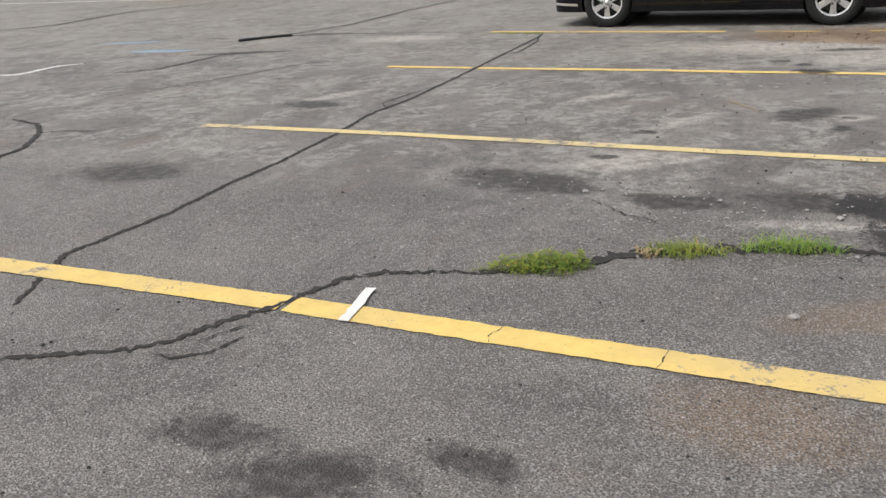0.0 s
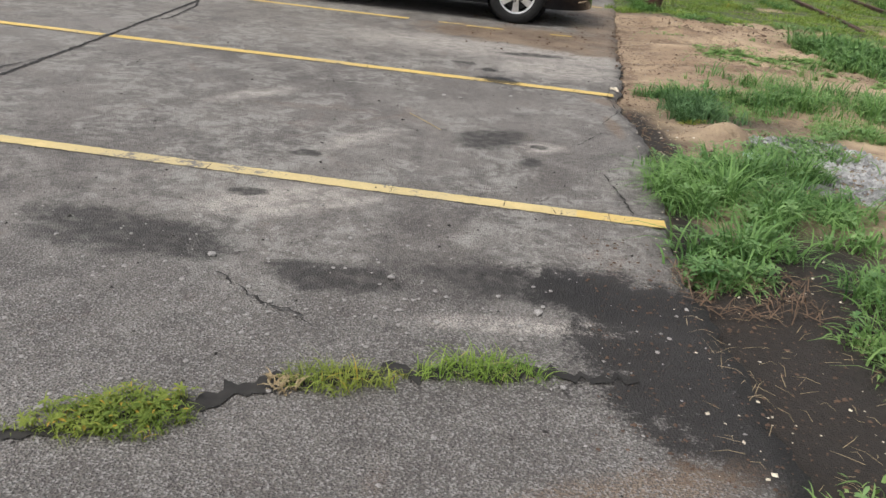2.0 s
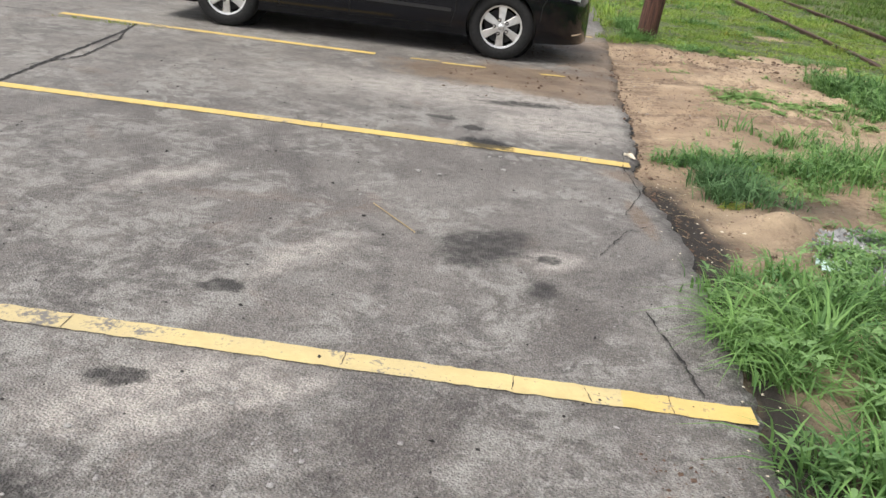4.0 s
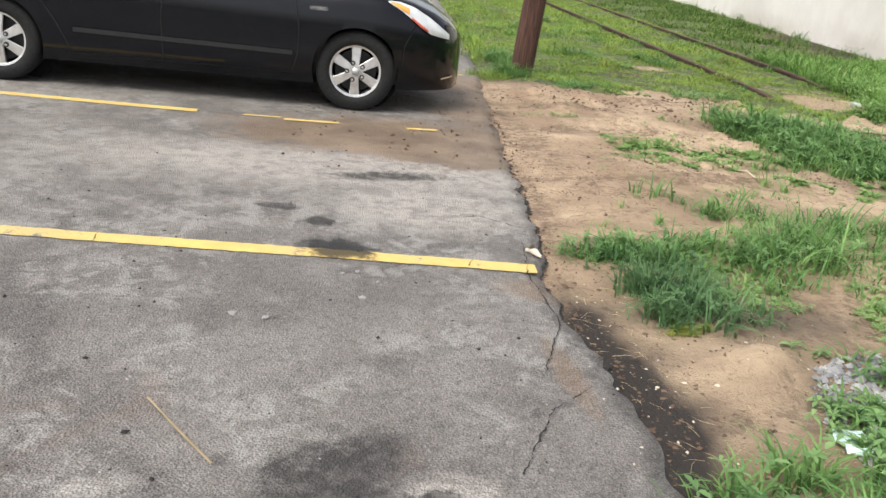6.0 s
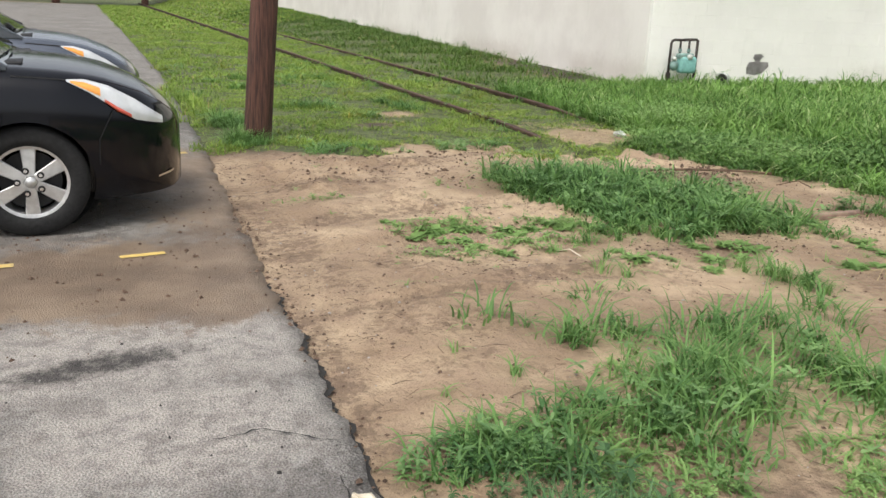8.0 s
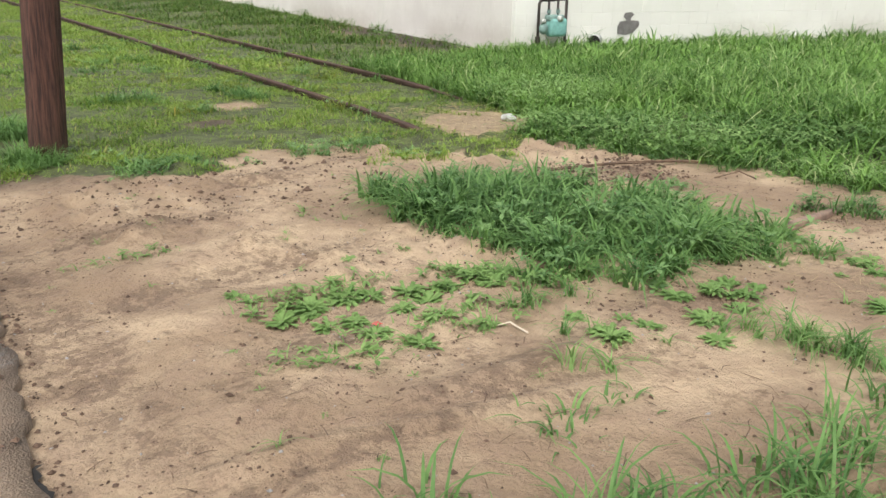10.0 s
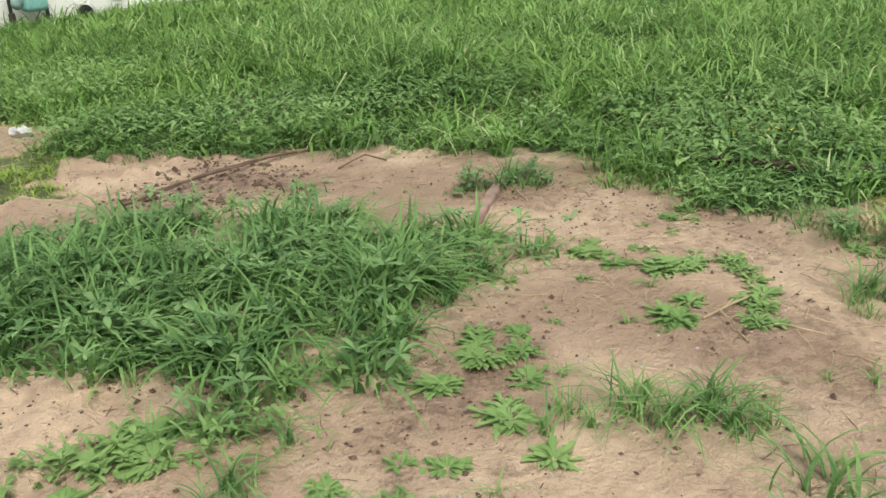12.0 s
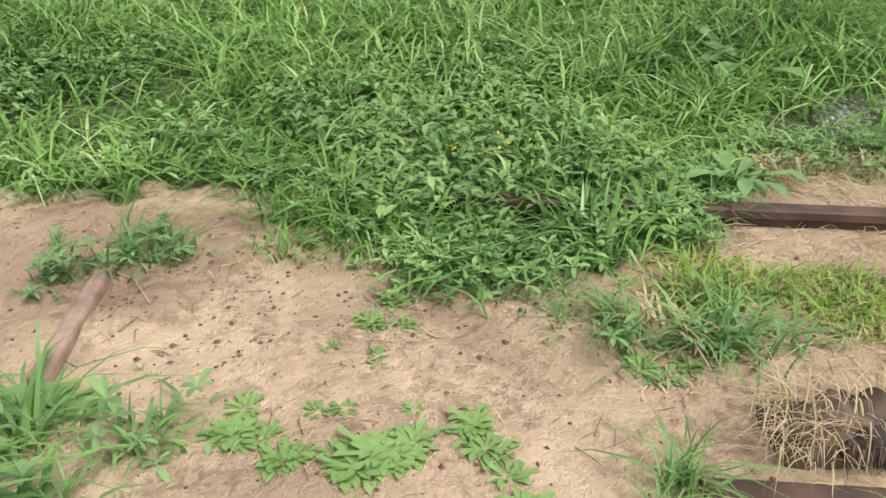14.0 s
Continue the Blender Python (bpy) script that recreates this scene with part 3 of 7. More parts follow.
def ribbon(name, pts, widths, material, z=0.004, jag=0.0, parent=None, seed=1, step=0.03):
    """A flat strip along a line on the asphalt with uneven edges."""
    rng = np.random.RandomState(seed)
    pts, L, R = np.array(pts, float), [], []
    seg = np.r_[0, np.cumsum(np.hypot(*np.diff(pts, axis=0).T))]
    n = max(2, int(seg[-1] / step))
    s = np.linspace(0, seg[-1], n)
    x, y, w = np.interp(s, seg, pts[:, 0]), np.interp(s, seg, pts[:, 1]), np.interp(s, seg, widths)
    t = np.stack([np.gradient(x), np.gradient(y)], 1)
    t /= np.linalg.norm(t, axis=1)[:, None] + 1e-9
    mid = jag * 1.5 * (rng.rand(n) - 0.5) if jag else np.zeros(n)
    a, b = w / 2 + mid + jag * (rng.rand(n) - 0.5), w / 2 - mid + jag * (rng.rand(n) - 0.5)
    zz = 0.004 * wave(x, y, 0.5) * sstep(0.0, 0.3, edge_x(y) - x) + z
    V = np.concatenate([np.stack([x - t[:, 1] * a, y + t[:, 0] * a, zz], 1), np.stack([x + t[:, 1] * b, y - t[:, 0] * b, zz], 1)])
    k = np.arange(n - 1)
    me = np_mesh(name, V, [], material, np.stack([k + n, k + n + 1, k + 1, k], -1))
    ob = new(name, me)
    ob.parent = parent
    return ob


STALL_LABEL = "worn yellow parking stall line painted on asphalt"
LINES = [([(-9.5, -5.72), (-3.9, -5.54), (-2.38, -5.46)], M_YELLOW, 0.135), ([(-2.35, -5.46), (0.15, -5.40)], M_YELLOW, 0.135),
         ([(-5.10, -2.82), (-3.4, -2.77), (-0.32, -2.75)], M_YELLOW_OLD, 0.10), ([(-0.32, -2.75), (0.09, -2.75)], M_YELLOW, 0.10),
         ([(-5.05, 0.0), (-4.07, 0.01)], M_YELLOW, 0.10), ([(-4.0, 0.01), (-0.9, 0.02), (0.0, 0.01)], M_YELLOW, 0.105),
         ([(-5.08, 2.86), (-2.05, 2.79)], M_YELLOW, 0.10), ([(-1.72, 2.78), (-1.45, 2.80)], M_YELLOW, 0.045), ([(-1.42, 2.74), (-1.02, 2.77)], M_YELLOW, 0.06),
         ([(-0.52, 2.79), (-0.29, 2.82)], M_YELLOW, 0.05), ([(-5.0, 5.62), (-1.4, 5.70)], M_YELLOW, 0.10), ([(-0.05, 5.80), (0.16, 5.82)], M_YELLOW, 0.09),
         ([(-5.0, 8.5), (0.1, 8.5)], M_YELLOW, 0.10)]
for i, (pts, mat, wid) in enumerate(LINES):
    tagged(ribbon("stall_line", pts, [wid] * len(pts), mat, 0.005, 0.0045, None, i), STALL_LABEL, "parking line", "stall lines", "structure")
tagged(ribbon("white_mark", [(-2.06, -5.53), (-2.12, -5.23)], [0.040, 0.046], M_WHITE_PAINT, 0.010, 0.006), "short white paint dash across a yellow line", "paint mark", kind="structure")
tagged(ribbon("white_mark", [(-10.3, -1.15), (-9.65, -0.95), (-9.7, -0.3), (-9.5, -0.1)], [0.05, 0.10, 0.10, 0.03], M_WHITE_PAINT, 0.006, 0.03), "thin white paint scribble on asphalt", "paint mark", kind="structure")
for i, (a, b) in enumerate([((-26, 10.2), (-17.2, 10.0)), ((-22, 13.6), (-12.5, 15.2)), ((-30, 30), (-14, 33)), ((-24, 18.5), (-17, 18.5))]):
    tagged(ribbon("stall_line", [a, b], [0.12] * 2, M_WHITE_PAINT, 0.005, 0.02, None, 40 + i, 0.2), "faint worn white parking stall line on asphalt", "parking line", "stall lines", "structure")

CRACK = "dark jagged crack running through the asphalt"
CRACKS = [
    ([(-3.46, -5.85), (-3.75, -5.33), (-3.7, -4.7), (-3.76, -4.11), (-3.77, -3.59), (-3.84, -2.82), (-3.95, -2.24), (-3.92, -1.54), (-4.04, 0.12), (-4.22, 2.25), (-4.33, 2.89)], 0.03, 0.012),
    ([(-3.91, -1.99), (-4.08, -1.79), (-4.03, -1.34), (-3.97, -1.04)], 0.015, 0.01),
    ([(-4.15, 0.59), (-4.0, 1.1), (-4.09, 1.94), (-4.33, 2.67)], 0.02, 0.012),
    ([(-3.6, -6.46), (-3.07, -6.21), (-2.89, -6.09), (-2.67, -5.98), (-2.58, -5.88), (-2.49, -5.67), (-2.38, -5.47), (-2.3, -5.18), (-2.14, -5.04), (-1.77, -4.94)], 0.026, 0.022),
    ([(-1.77, -4.94), (-1.4, -4.68), (-1.23, -4.52), (-0.92, -4.38), (-0.48, -4.25), (-0.15, -4.2)], 0.07, 0.035),
    ([(-2.58, -5.97), (-2.48, -5.98), (-2.38, -5.9), (-2.34, -5.75)], 0.014, 0.01),
    ([(-2.48, -5.84), (-2.42, -5.72), (-2.36, -5.66)], 0.012, 0.008),
    ([(-7.16, -2.98), (-6.69, -3.09), (-6.34, -3.36), (-5.99, -3.8), (-5.94, -4.04), (-6.03, -4.57)], 0.04, 0.02),
    ([(-6.34, -3.36), (-6.15, -3.24), (-5.89, -3.2)], 0.02, 0.01),
    ([(-8.31, -0.74), (-7.93, -0.36), (-7.87, 0.74), (-7.02, 1.03)], 0.05, 0.03),
    ([(-17.12, 2.31), (-15.66, 3.38), (-15.14, 4.27), (-15.68, 6.92), (-14.83, 8.93)], 0.09, 0.05),
    ([(-9.5, 2.18), (-8.35, 2.31), (-7.94, 3.83), (-8.04, 5.89), (-7.87, 9.49), (-8.74, 15.2)], 0.05, 0.03),
    ([(-8.67, 2.19), (-7.8, 2.67), (-5.17, 2.82)], 0.05, 0.03),
    ([(-6.97, -1.92), (-6.17, 0.16), (-5.72, 0.37)], 0.03, 0.02),
    ([(-1.62, -3.88), (-1.41, -4.05), (-1.27, -4.09), (-1.2, -4.17)], 0.008, 0.014),
    ([(-0.13, -0.97), (0.0, -0.55), (-0.05, -0.09), (-0.01, 0.37)], 0.005, 0.006),
    ([(-0.3, -1.57), (-0.15, -1.22), (0.02, -1.05)], 0.005, 0.006),
    ([(-0.33, 0.68), (-0.18, 0.71), (0.07, 0.53)], 0.008, 0.008),
    ([(-0.17, -2.08), (-0.09, -2.44), (-0.05, -2.69)], 0.008, 0.008),
]
for i, (pts, w, j) in enumerate(CRACKS):
    tagged(ribbon("crack", pts, [w * 0.5] + [w] * (len(pts) - 2) + [w * 0.3], M_CRACK_AND_SHADE, 0.0045 + 0.0003 * i, j, asphalt, 60 + i, 0.022), CRACK)

# short cracks across the painted lines
rs = np.random.RandomState(8)
for i, (x, y) in enumerate([(-0.18, -2.75), (-0.42, -2.75), (-0.66, -2.75), (-1.2, -2.755), (-2.1, -2.765), (-0.3, 0.01), (-1.9, 0.01), (-2.9, 0.01), (-0.9, -5.43), (-1.5, -5.44)]):
    w = 0.052 if y > -5 else 0.07
    pts = [(x + rs.uniform(-0.02, 0.02), y - w), (x + rs.uniform(-0.012, 0.012), y - w * 0.2), (x + rs.uniform(-0.02, 0.02), y + w)]
    tagged(ribbon("crack", pts, [0.0015, 0.0035, 0.002], M_CRACK_AND_SHADE, 0.0068, 0.004, asphalt, 120 + i, 0.012), "hairline crack across a painted line")

# dark ribbon as painted shadow where the slab stands proud of the washed soil
EDGE_SHADE_Y = np.arange(-1.7, 2.3, 0.05)
EDGE_SHADE = [(float(edge_x(y)) + 0.010, float(y)) for y in EDGE_SHADE_Y]
tagged(ribbon("crack", EDGE_SHADE, [0.010 + 0.022 * abs(math.sin(3.1 * y + 1) * math.sin(1.3 * y)) for y in EDGE_SHADE_Y], M_CRACK_AND_SHADE, -0.028, 0.012, asphalt, 99, 0.022), "dark strip painted as the shadow below the broken asphalt edge")


# ---- rails ----
def rail_bm(y0, y1, x, top_fun):
    prof = [(-0.065, -0.155), (-0.065, -0.145), (-0.012, -0.125), (-0.010, -0.045), (-0.034, -0.034), (-0.036, -0.006), (-0.026, 0.0), (0.026, 0.0), (0.036, -0.006), (0.034, -0.034), (0.010, -0.045), (0.012, -0.125), (0.065, -0.145), (0.065, -0.155)]
    bm, rings = bmesh.new(), []
    n = max(2, int((y1 - y0) / 0.8))
    for i in range(n + 1):
        y = y0 + (y1 - y0) * i / n
        z = float(top_fun(y))
        rings.append([bm.verts.new((x + px * 1.05, y, z + pz)) for px, pz in prof])
    for a, b in zip(rings, rings[1:]):
        for j in range(len(prof)):
            k = (j + 1) % len(prof)
            bm.faces.new((a[j], b[j], b[k], a[k]))
    bm.faces.new(rings[0])
    bm.faces.new(rings[-1][::-1])
    bmesh.ops.recalc_face_normals(bm, faces=bm.faces[:])
    return bm


for x, y0, y1, f in ((3.80, 5.45, 70, lambda y: 0.065 + 0.002 * (y - 6) - 0.075 * max(0.0, 6.5 - y)), (3.78, -9.0, 0.95, lambda y: 0.022),
                     (5.16, 7.3, 70, lambda y: 0.085 + 0.004 * (y - 8) - 0.06 * max(0.0, 8.4 - y)), (5.12, -9.0, 1.95, lambda y: 0.095)):
    tagged(part("railway_rail", rail_bm(y0, y1, x, f), M_RUST), "rusty steel railway rail half sunk in soil and weeds", "rail", "rails of the old siding")
bar = box_bm(0.74, 0.052, 0.05, (0, 0, 0), 0.012)
bar_ob = part("steel_tie_bar", bar, M_RUST_TOP)
bar_ob.matrix_world = pose(4.36, 2.60, 0.010, 0, 2, 9.0)
tagged(bar_ob, "brown rusted tie bar half buried in sand", "steel bar")
part("bolt_hole", tube_bm([(-0.35, 0, 0.02), (-0.35, 0, 0.0265)], 0.012, 10), M_CRACK_AND_SHADE, bar_ob, "dark bolt hole")


# ---- painted block building ----
def wall_paint(name, a, b):
    k = Mat(name, 0.75)
    n1, n2, n3 = k.noise(0.7, 5.0), k.noise(9.0, 6.0, 0.7), k.noise(0.45, 2.0)
    col = k.mix(k.ramp(n1, 0.35, 0.68), a, b)
    col = k.mix(k.ramp(n2, 0.62, 0.75, 0.0, 0.35), col, tuple(c * 0.72 for c in a))
    col = k.mix(k.ramp(k.noise(2.0, 3.0, vec=k.stretched(1.0, 1.0, 0.35)), 0.58, 0.72, 0.0, 0.18), col, (0.55, 0.56, 0.47))
    zz = k.node("ShaderNodeSeparateXYZ", Vector=k.pos).outputs[2]
    col = k.mix(k.math("MULTIPLY", k.math("MULTIPLY", k.ramp(k.math("ADD", zz, k.math("MULTIPLY", n2, 0.4)), 0.9, 0.5), k.ramp(n3, 0.4, 0.6)), 0.4), col, (0.42, 0.36, 0.30))
    k.bump(k.noise(40.0, 4.0), 0.3, 0.004)
    return k.done(k.mix(k.math("MULTIPLY", k.each(), 0.10), col, tuple(c * 0.82 for c in a)))


M_WALL_W = wall_paint("darker_cream_block_paint", (0.70, 0.66, 0.61), (0.80, 0.765, 0.71))
M_WALL_S = wall_paint("lighter_cream_block_paint", (0.82, 0.80, 0.74), (0.88, 0.86, 0.80))
M_PATCH = simple("bare_grey_render", (0.36, 0.34, 0.325), 0.9, vary=0.15)
CORNER = Vector((8.11, 10.33))
WALL_H = 4.4


def wall_block(w, h, d=0.06):
    bm = box_bm(w - 0.003, d, h - 0.003, (w / 2, 0, h / 2), 0.004, segs=1)
    me = bpy.data.meshes.new("block")
    bm.to_mesh(me)
    bm.free()
    return me


def block_wall(name, origin, turn, length, base, material, label, near_len):
    """A wall of painted blocks: a core and single blocks close to the corner, joined ones past them. Local x runs along the wall, -y faces out."""
    core = box_bm(length, 0.20, WALL_H, (length / 2, 0.0735, WALL_H / 2 + base))
    wall = part(name, core, material)
    wall.matrix_world = pose(origin[0], origin[1], 0, 0, 0, turn)
    tagged(wall, label, "wall", kind="structure")
    full = wall_block(0.406, 0.203)
    full.materials.append(material)
    half = wall_block(0.203, 0.203)
    half.materials.append(material)
    V, Q, count = [], [], 0
    for r in range(int(WALL_H / 0.203)):
        x, z = 0.0, base + r * 0.203
        while x < length - 0.21:
            w = 0.203 if (x == 0 and r % 2) else 0.406
            if x < near_len and 0 < z < 1.4 and count < 150:
                ob = new("block", full if w > 0.3 else half)
                ob.parent = wall
                ob.location = (x, random.uniform(-0.0012, 0.0012), z)
                count += 1
            else:
                w = w if x + w < length - 0.21 else length - x
                a, b, c, d = x + 0.0015, x + w - 0.0015, z + 0.0015, z + 0.2015
                y = -0.03 + random.uniform(-0.0012, 0.0012)
                o = len(V)
                V += [(a, y, c), (b, y, c), (b, y, d), (a, y, d), (a, 0.03, c), (b, 0.03, c), (b, 0.03, d), (a, 0.03, d)]
                Q += [(o, o + 1, o + 2, o + 3), (o + 1, o + 5, o + 6, o + 2), (o + 4, o, o + 3, o + 7), (o + 3, o + 2, o + 6, o + 7), (o + 4, o + 5, o + 1, o)]
            x += w
    rest_me = np_mesh("blocks", V, [], material, Q)
    rest_me.polygons.foreach_set("use_smooth", [False] * len(rest_me.polygons))
    rest = new("blocks", rest_me)
    rest.parent = wall
    rest["kind"] = "stuff"
    return wall


SOUTH_TURN = -5.7
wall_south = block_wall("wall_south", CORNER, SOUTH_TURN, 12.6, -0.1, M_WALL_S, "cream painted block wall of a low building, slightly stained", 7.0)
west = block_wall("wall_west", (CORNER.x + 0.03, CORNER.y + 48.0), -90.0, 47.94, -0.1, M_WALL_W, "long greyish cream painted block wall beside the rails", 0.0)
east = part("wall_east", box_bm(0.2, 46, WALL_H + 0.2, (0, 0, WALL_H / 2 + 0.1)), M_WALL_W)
east.matrix_world = pose(CORNER.x + 12.6 * math.cos(radians(5.7)) - 0.1, CORNER.y + 21.6, 0)
tagged(east, "plain cream side wall of the building", "wall", kind="structure")
roof = part("roof", box_bm(12.8, 49, 0.15, (0, 0, 0)), M_PATCH)
roof.matrix_world = pose(CORNER.x + 6.2, CORNER.y + 23.2, WALL_H + 0.3)
tagged(roof, "flat grey roof slab of the building", "roof", kind="structure")


def on_wall(u, out, z):
    """A spot on the south wall, u metres along it and so far out from it."""
    a = radians(SOUTH_TURN)
    return Vector((CORNER.x + u * math.cos(a) + out * math.sin(a), CORNER.y + u * math.sin(a) - out * math.cos(a), z))


patch_bm = bmesh.new()
shape = [(-0.22, -0.15), (-0.05, -0.17), (0.10, -0.14), (0.22, -0.02), (0.20, 0.05), (0.03, 0.06), (0.05, 0.11), (0.10, 0.15), (0.04, 0.19), (-0.09, 0.18), (-0.12, 0.12), (-0.05, 0.06), (-0.19, 0.04), (-0.23, -0.04)]
patch_bm.faces.new([patch_bm.verts.new((x, -0.003, z)) for x, z in shape])
bmesh.ops.solidify(patch_bm, geom=patch_bm.faces[:], thickness=0.003)
p = part("wall_patch", patch_bm, M_PATCH)
p.matrix_world = Matrix.Translation(on_wall(2.17, 0.036, 0.53)) @ pose(0, 0, 0, 0, 0, SOUTH_TURN)
tagged(p, "bare grey patch where paint has peeled off the wall", "wall patch", kind="structure")


# ---- gas meter ----
M_PIPE = simple("dark_gas_pipe", (0.045, 0.035, 0.030), 0.6, 0.3, 0.4, 20)
M_TEAL = simple("faded_teal_meter_paint", (0.20, 0.42, 0.38), 0.5, 0.0, 0.2, 10)
M_TEAL_D = simple("grey_green_meter_casting", (0.20, 0.30, 0.27), 0.55, 0.2, 0.3, 14)
M_PALE = simple("pale_metal_cap", (0.55, 0.56, 0.52), 0.5, 0.3, 0.2, 14)


def gas_meter():
    root = new("gas_meter")
    fr = tube_bm([(-0.27, 0, 0.0), (-0.27, 0, 0.86), (-0.25, 0, 0.91), (-0.20, 0, 0.93), (0.02, 0, 0.93)], 0.024)
    part("inlet_pipe", fr, M_PIPE, root, "dark rusted pipe", True)
    part("outlet_pipe", tube_bm([(-0.02, 0.0, 0.935), (0.25, 0, 0.945), (0.27, 0, 0.93), (0.27, 0, 0.12), (0.26, 0.0, 0.09), (0.16, 0.12, 0.08)], 0.025), M_PIPE, root, "dark rusted pipe", True)
    for x in (-0.08, 0.10):
        part("riser_pipe", tube_bm([(x, 0, 0.93), (x, -0.01, 0.66)], 0.02), M_PIPE, root, "", True)
        part("union_nut", tube_bm([(x, -0.01, 0.78), (x, -0.01, 0.72)], 0.034, 6), M_TEAL_D, root)
    body = box_bm(0.34, 0.20, 0.30, (0.06, -0.04, 0.50), 0.06, segs=4)
    part("meter_body", body, M_TEAL, root, "faded teal meter body", True)
    part("meter_head", box_bm(0.30, 0.17, 0.10, (0.02, -0.03, 0.65), 0.03), M_TEAL_D, root, "grey-green casting")
    part("dial_cover", tube_bm([(0.06, -0.12, 0.64), (0.06, -0.155, 0.64)], 0.05, 16), M_PALE, root, "pale dial cover", True)
    reg = bmesh.new()
    bmesh.ops.create_uvsphere(reg, u_segments=16, v_segments=10, radius=0.085, matrix=Matrix.Translation((-0.19, -0.04, 0.48)) @ Matrix.Diagonal((1, 0.7, 1.1, 1)))
    part("regulator", reg, M_TEAL_D, root, "round grey-green regulator", True)
    part("vent_cap", tube_bm([(-0.25, -0.06, 0.60), (-0.19, -0.08, 0.60)], 0.035, 12), M_PALE, root, "pale vent cap", True)
    part("valve", box_bm(0.07, 0.06, 0.11, (-0.27, 0, 0.30), 0.012), M_PIPE, root)
    return tagged(root, "teal gas meter on dark pipes against the wall", "gas meter")


MET = on_wall(0.56, 0.20, 0.0)
MET.z = float(land(MET.x, MET.y))
gas_meter().matrix_world = Matrix.Translation((MET.x, MET.y, 0.06)) @ pose(0, 0, 0, 0, 0, SOUTH_TURN) @ Matrix.Scale(0.92, 4)
elbow = new("drain_pipe")
part("elbow", tube_bm([(0.0, 0.06, -0.12), (0.0, 0.02, 0.10), (-0.06, -0.06, 0.16), (-0.16, -0.14, 0.15)], 0.10, 16), M_PALE, elbow, "pale clay elbow", True)
part("mouth", tube_bm([(-0.155, -0.136, 0.15), (-0.175, -0.152, 0.149)], 0.085, 16), M_CRACK_AND_SHADE, elbow, "dark open mouth")
e = on_wall(1.42, 0.18, 0.16)
elbow.matrix_world = Matrix.Translation(e)
tagged(elbow, "pale drain pipe elbow low at the wall", "drain pipe")
down = new("conduit")
part("pipe", tube_bm([(0, 0, 0.0), (0, 0, 2.6)], 0.05, 12), M_PIPE, down, "", True)
part("bracket", box_bm(0.16, 0.05, 0.05, (0, 0.03, 0.5), 0.01), M_PIPE, down)
part("foot", box_bm(0.30, 0.22, 0.22, (0, 0, 0.0), 0.03), M_CLOD, down, "dark foot block")
d0 = on_wall(9.3, 0.10, 0.0)
down.matrix_world = Matrix.Translation((d0.x, d0.y, float(land(d0.x, d0.y)) + 0.1))
tagged(down, "dark conduit pipe running up the painted wall", "pipe")


# ---- utility pole ----
def pole_material():
    k = Mat("creosoted_pole_wood", 0.85)
    s = k.stretched(9.0, 9.0, 0.5)
    g, b = k.noise(6.0, 6.0, 0.7, s), k.noise(2.0, 4.0, 0.6, s)
    col = k.mix(k.ramp(g, 0.35, 0.65), (0.030, 0.014, 0.010), (0.135, 0.060, 0.040))
    col = k.mix(k.ramp(b, 0.55, 0.70, 0.0, 0.7), col, (0.150, 0.072, 0.048))
    k.bump(g, 0.9, 0.02)
    return k.done(col)


M_POLE = pole_material()


def utility_pole():
    bm, rings, lean = bmesh.new(), [], Vector((0.062, 0.0, 1.0)).normalized()
    sides, H = 40, 9.0
    for i in range(37):
        h = -0.3 + H * i / 36
        r = 0.128 - 0.004 * h
        rings.append([bm.verts.new(lean * h + Vector((math.cos(a), math.sin(a), 0)) * (r + 0.006 * math.sin(7 * a + 1.5 * math.sin(h)) * math.sin(13 * a + 2) + 0.004 * math.sin(23 * a + 0.6 * h))) for a in [2 * math.pi * j / sides for j in range(sides)]])
    for a, b in zip(rings, rings[1:]):
        for j in range(sides):
            bm.faces.new((a[j], a[(j + 1) % sides], b[(j + 1) % sides], b[j]))
    bm.faces.new(rings[-1])
    return part("utility_pole", bm, M_POLE, None, "", True)


pole = tagged(utility_pole(), "dark reddish-brown weathered wooden utility pole rising from weeds", "utility pole")
pole.matrix_world = pose(0.90, 6.47, float(land(0.90, 6.47)))


# ---- plants ----
RNG = np.random.RandomState(7)


def blade_arrays(P, L, W, az, lean, segs=3):
    """Curved tapering blades rooted at P."""
    n = len(P)
    d = np.stack([np.cos(az), np.sin(az), np.zeros(n)], 1)
    side = np.stack([-np.sin(az), np.cos(az), np.zeros(n)], 1)
    V = np.zeros((n, 2 * segs + 1, 3))
    for s in range(segs + 1):
        f = s / segs
        c = P + d * (L * lean * f ** 1.8)[:, None]
        c[:, 2] += L * f * (1 - 0.55 * np.minimum(lean, 1.5) * f * f)
        if s == segs:
            V[:, -1] = c
        else:
            w = (W * (1 - 0.75 * f ** 1.5) * 0.5)[:, None]
            V[:, 2 * s], V[:, 2 * s + 1] = c - side * w, c + side * w
    k = 2 * segs + 1
    o = (np.arange(n) * k)[:, None]
    Q = np.concatenate([o + np.array([2 * s, 2 * s + 1, 2 * s + 3, 2 * s + 2]) for s in range(segs - 1)])
    T = o + np.array([2 * segs - 2, 2 * segs - 1, 2 * segs])
    return V.reshape(-1, 3), T, Q


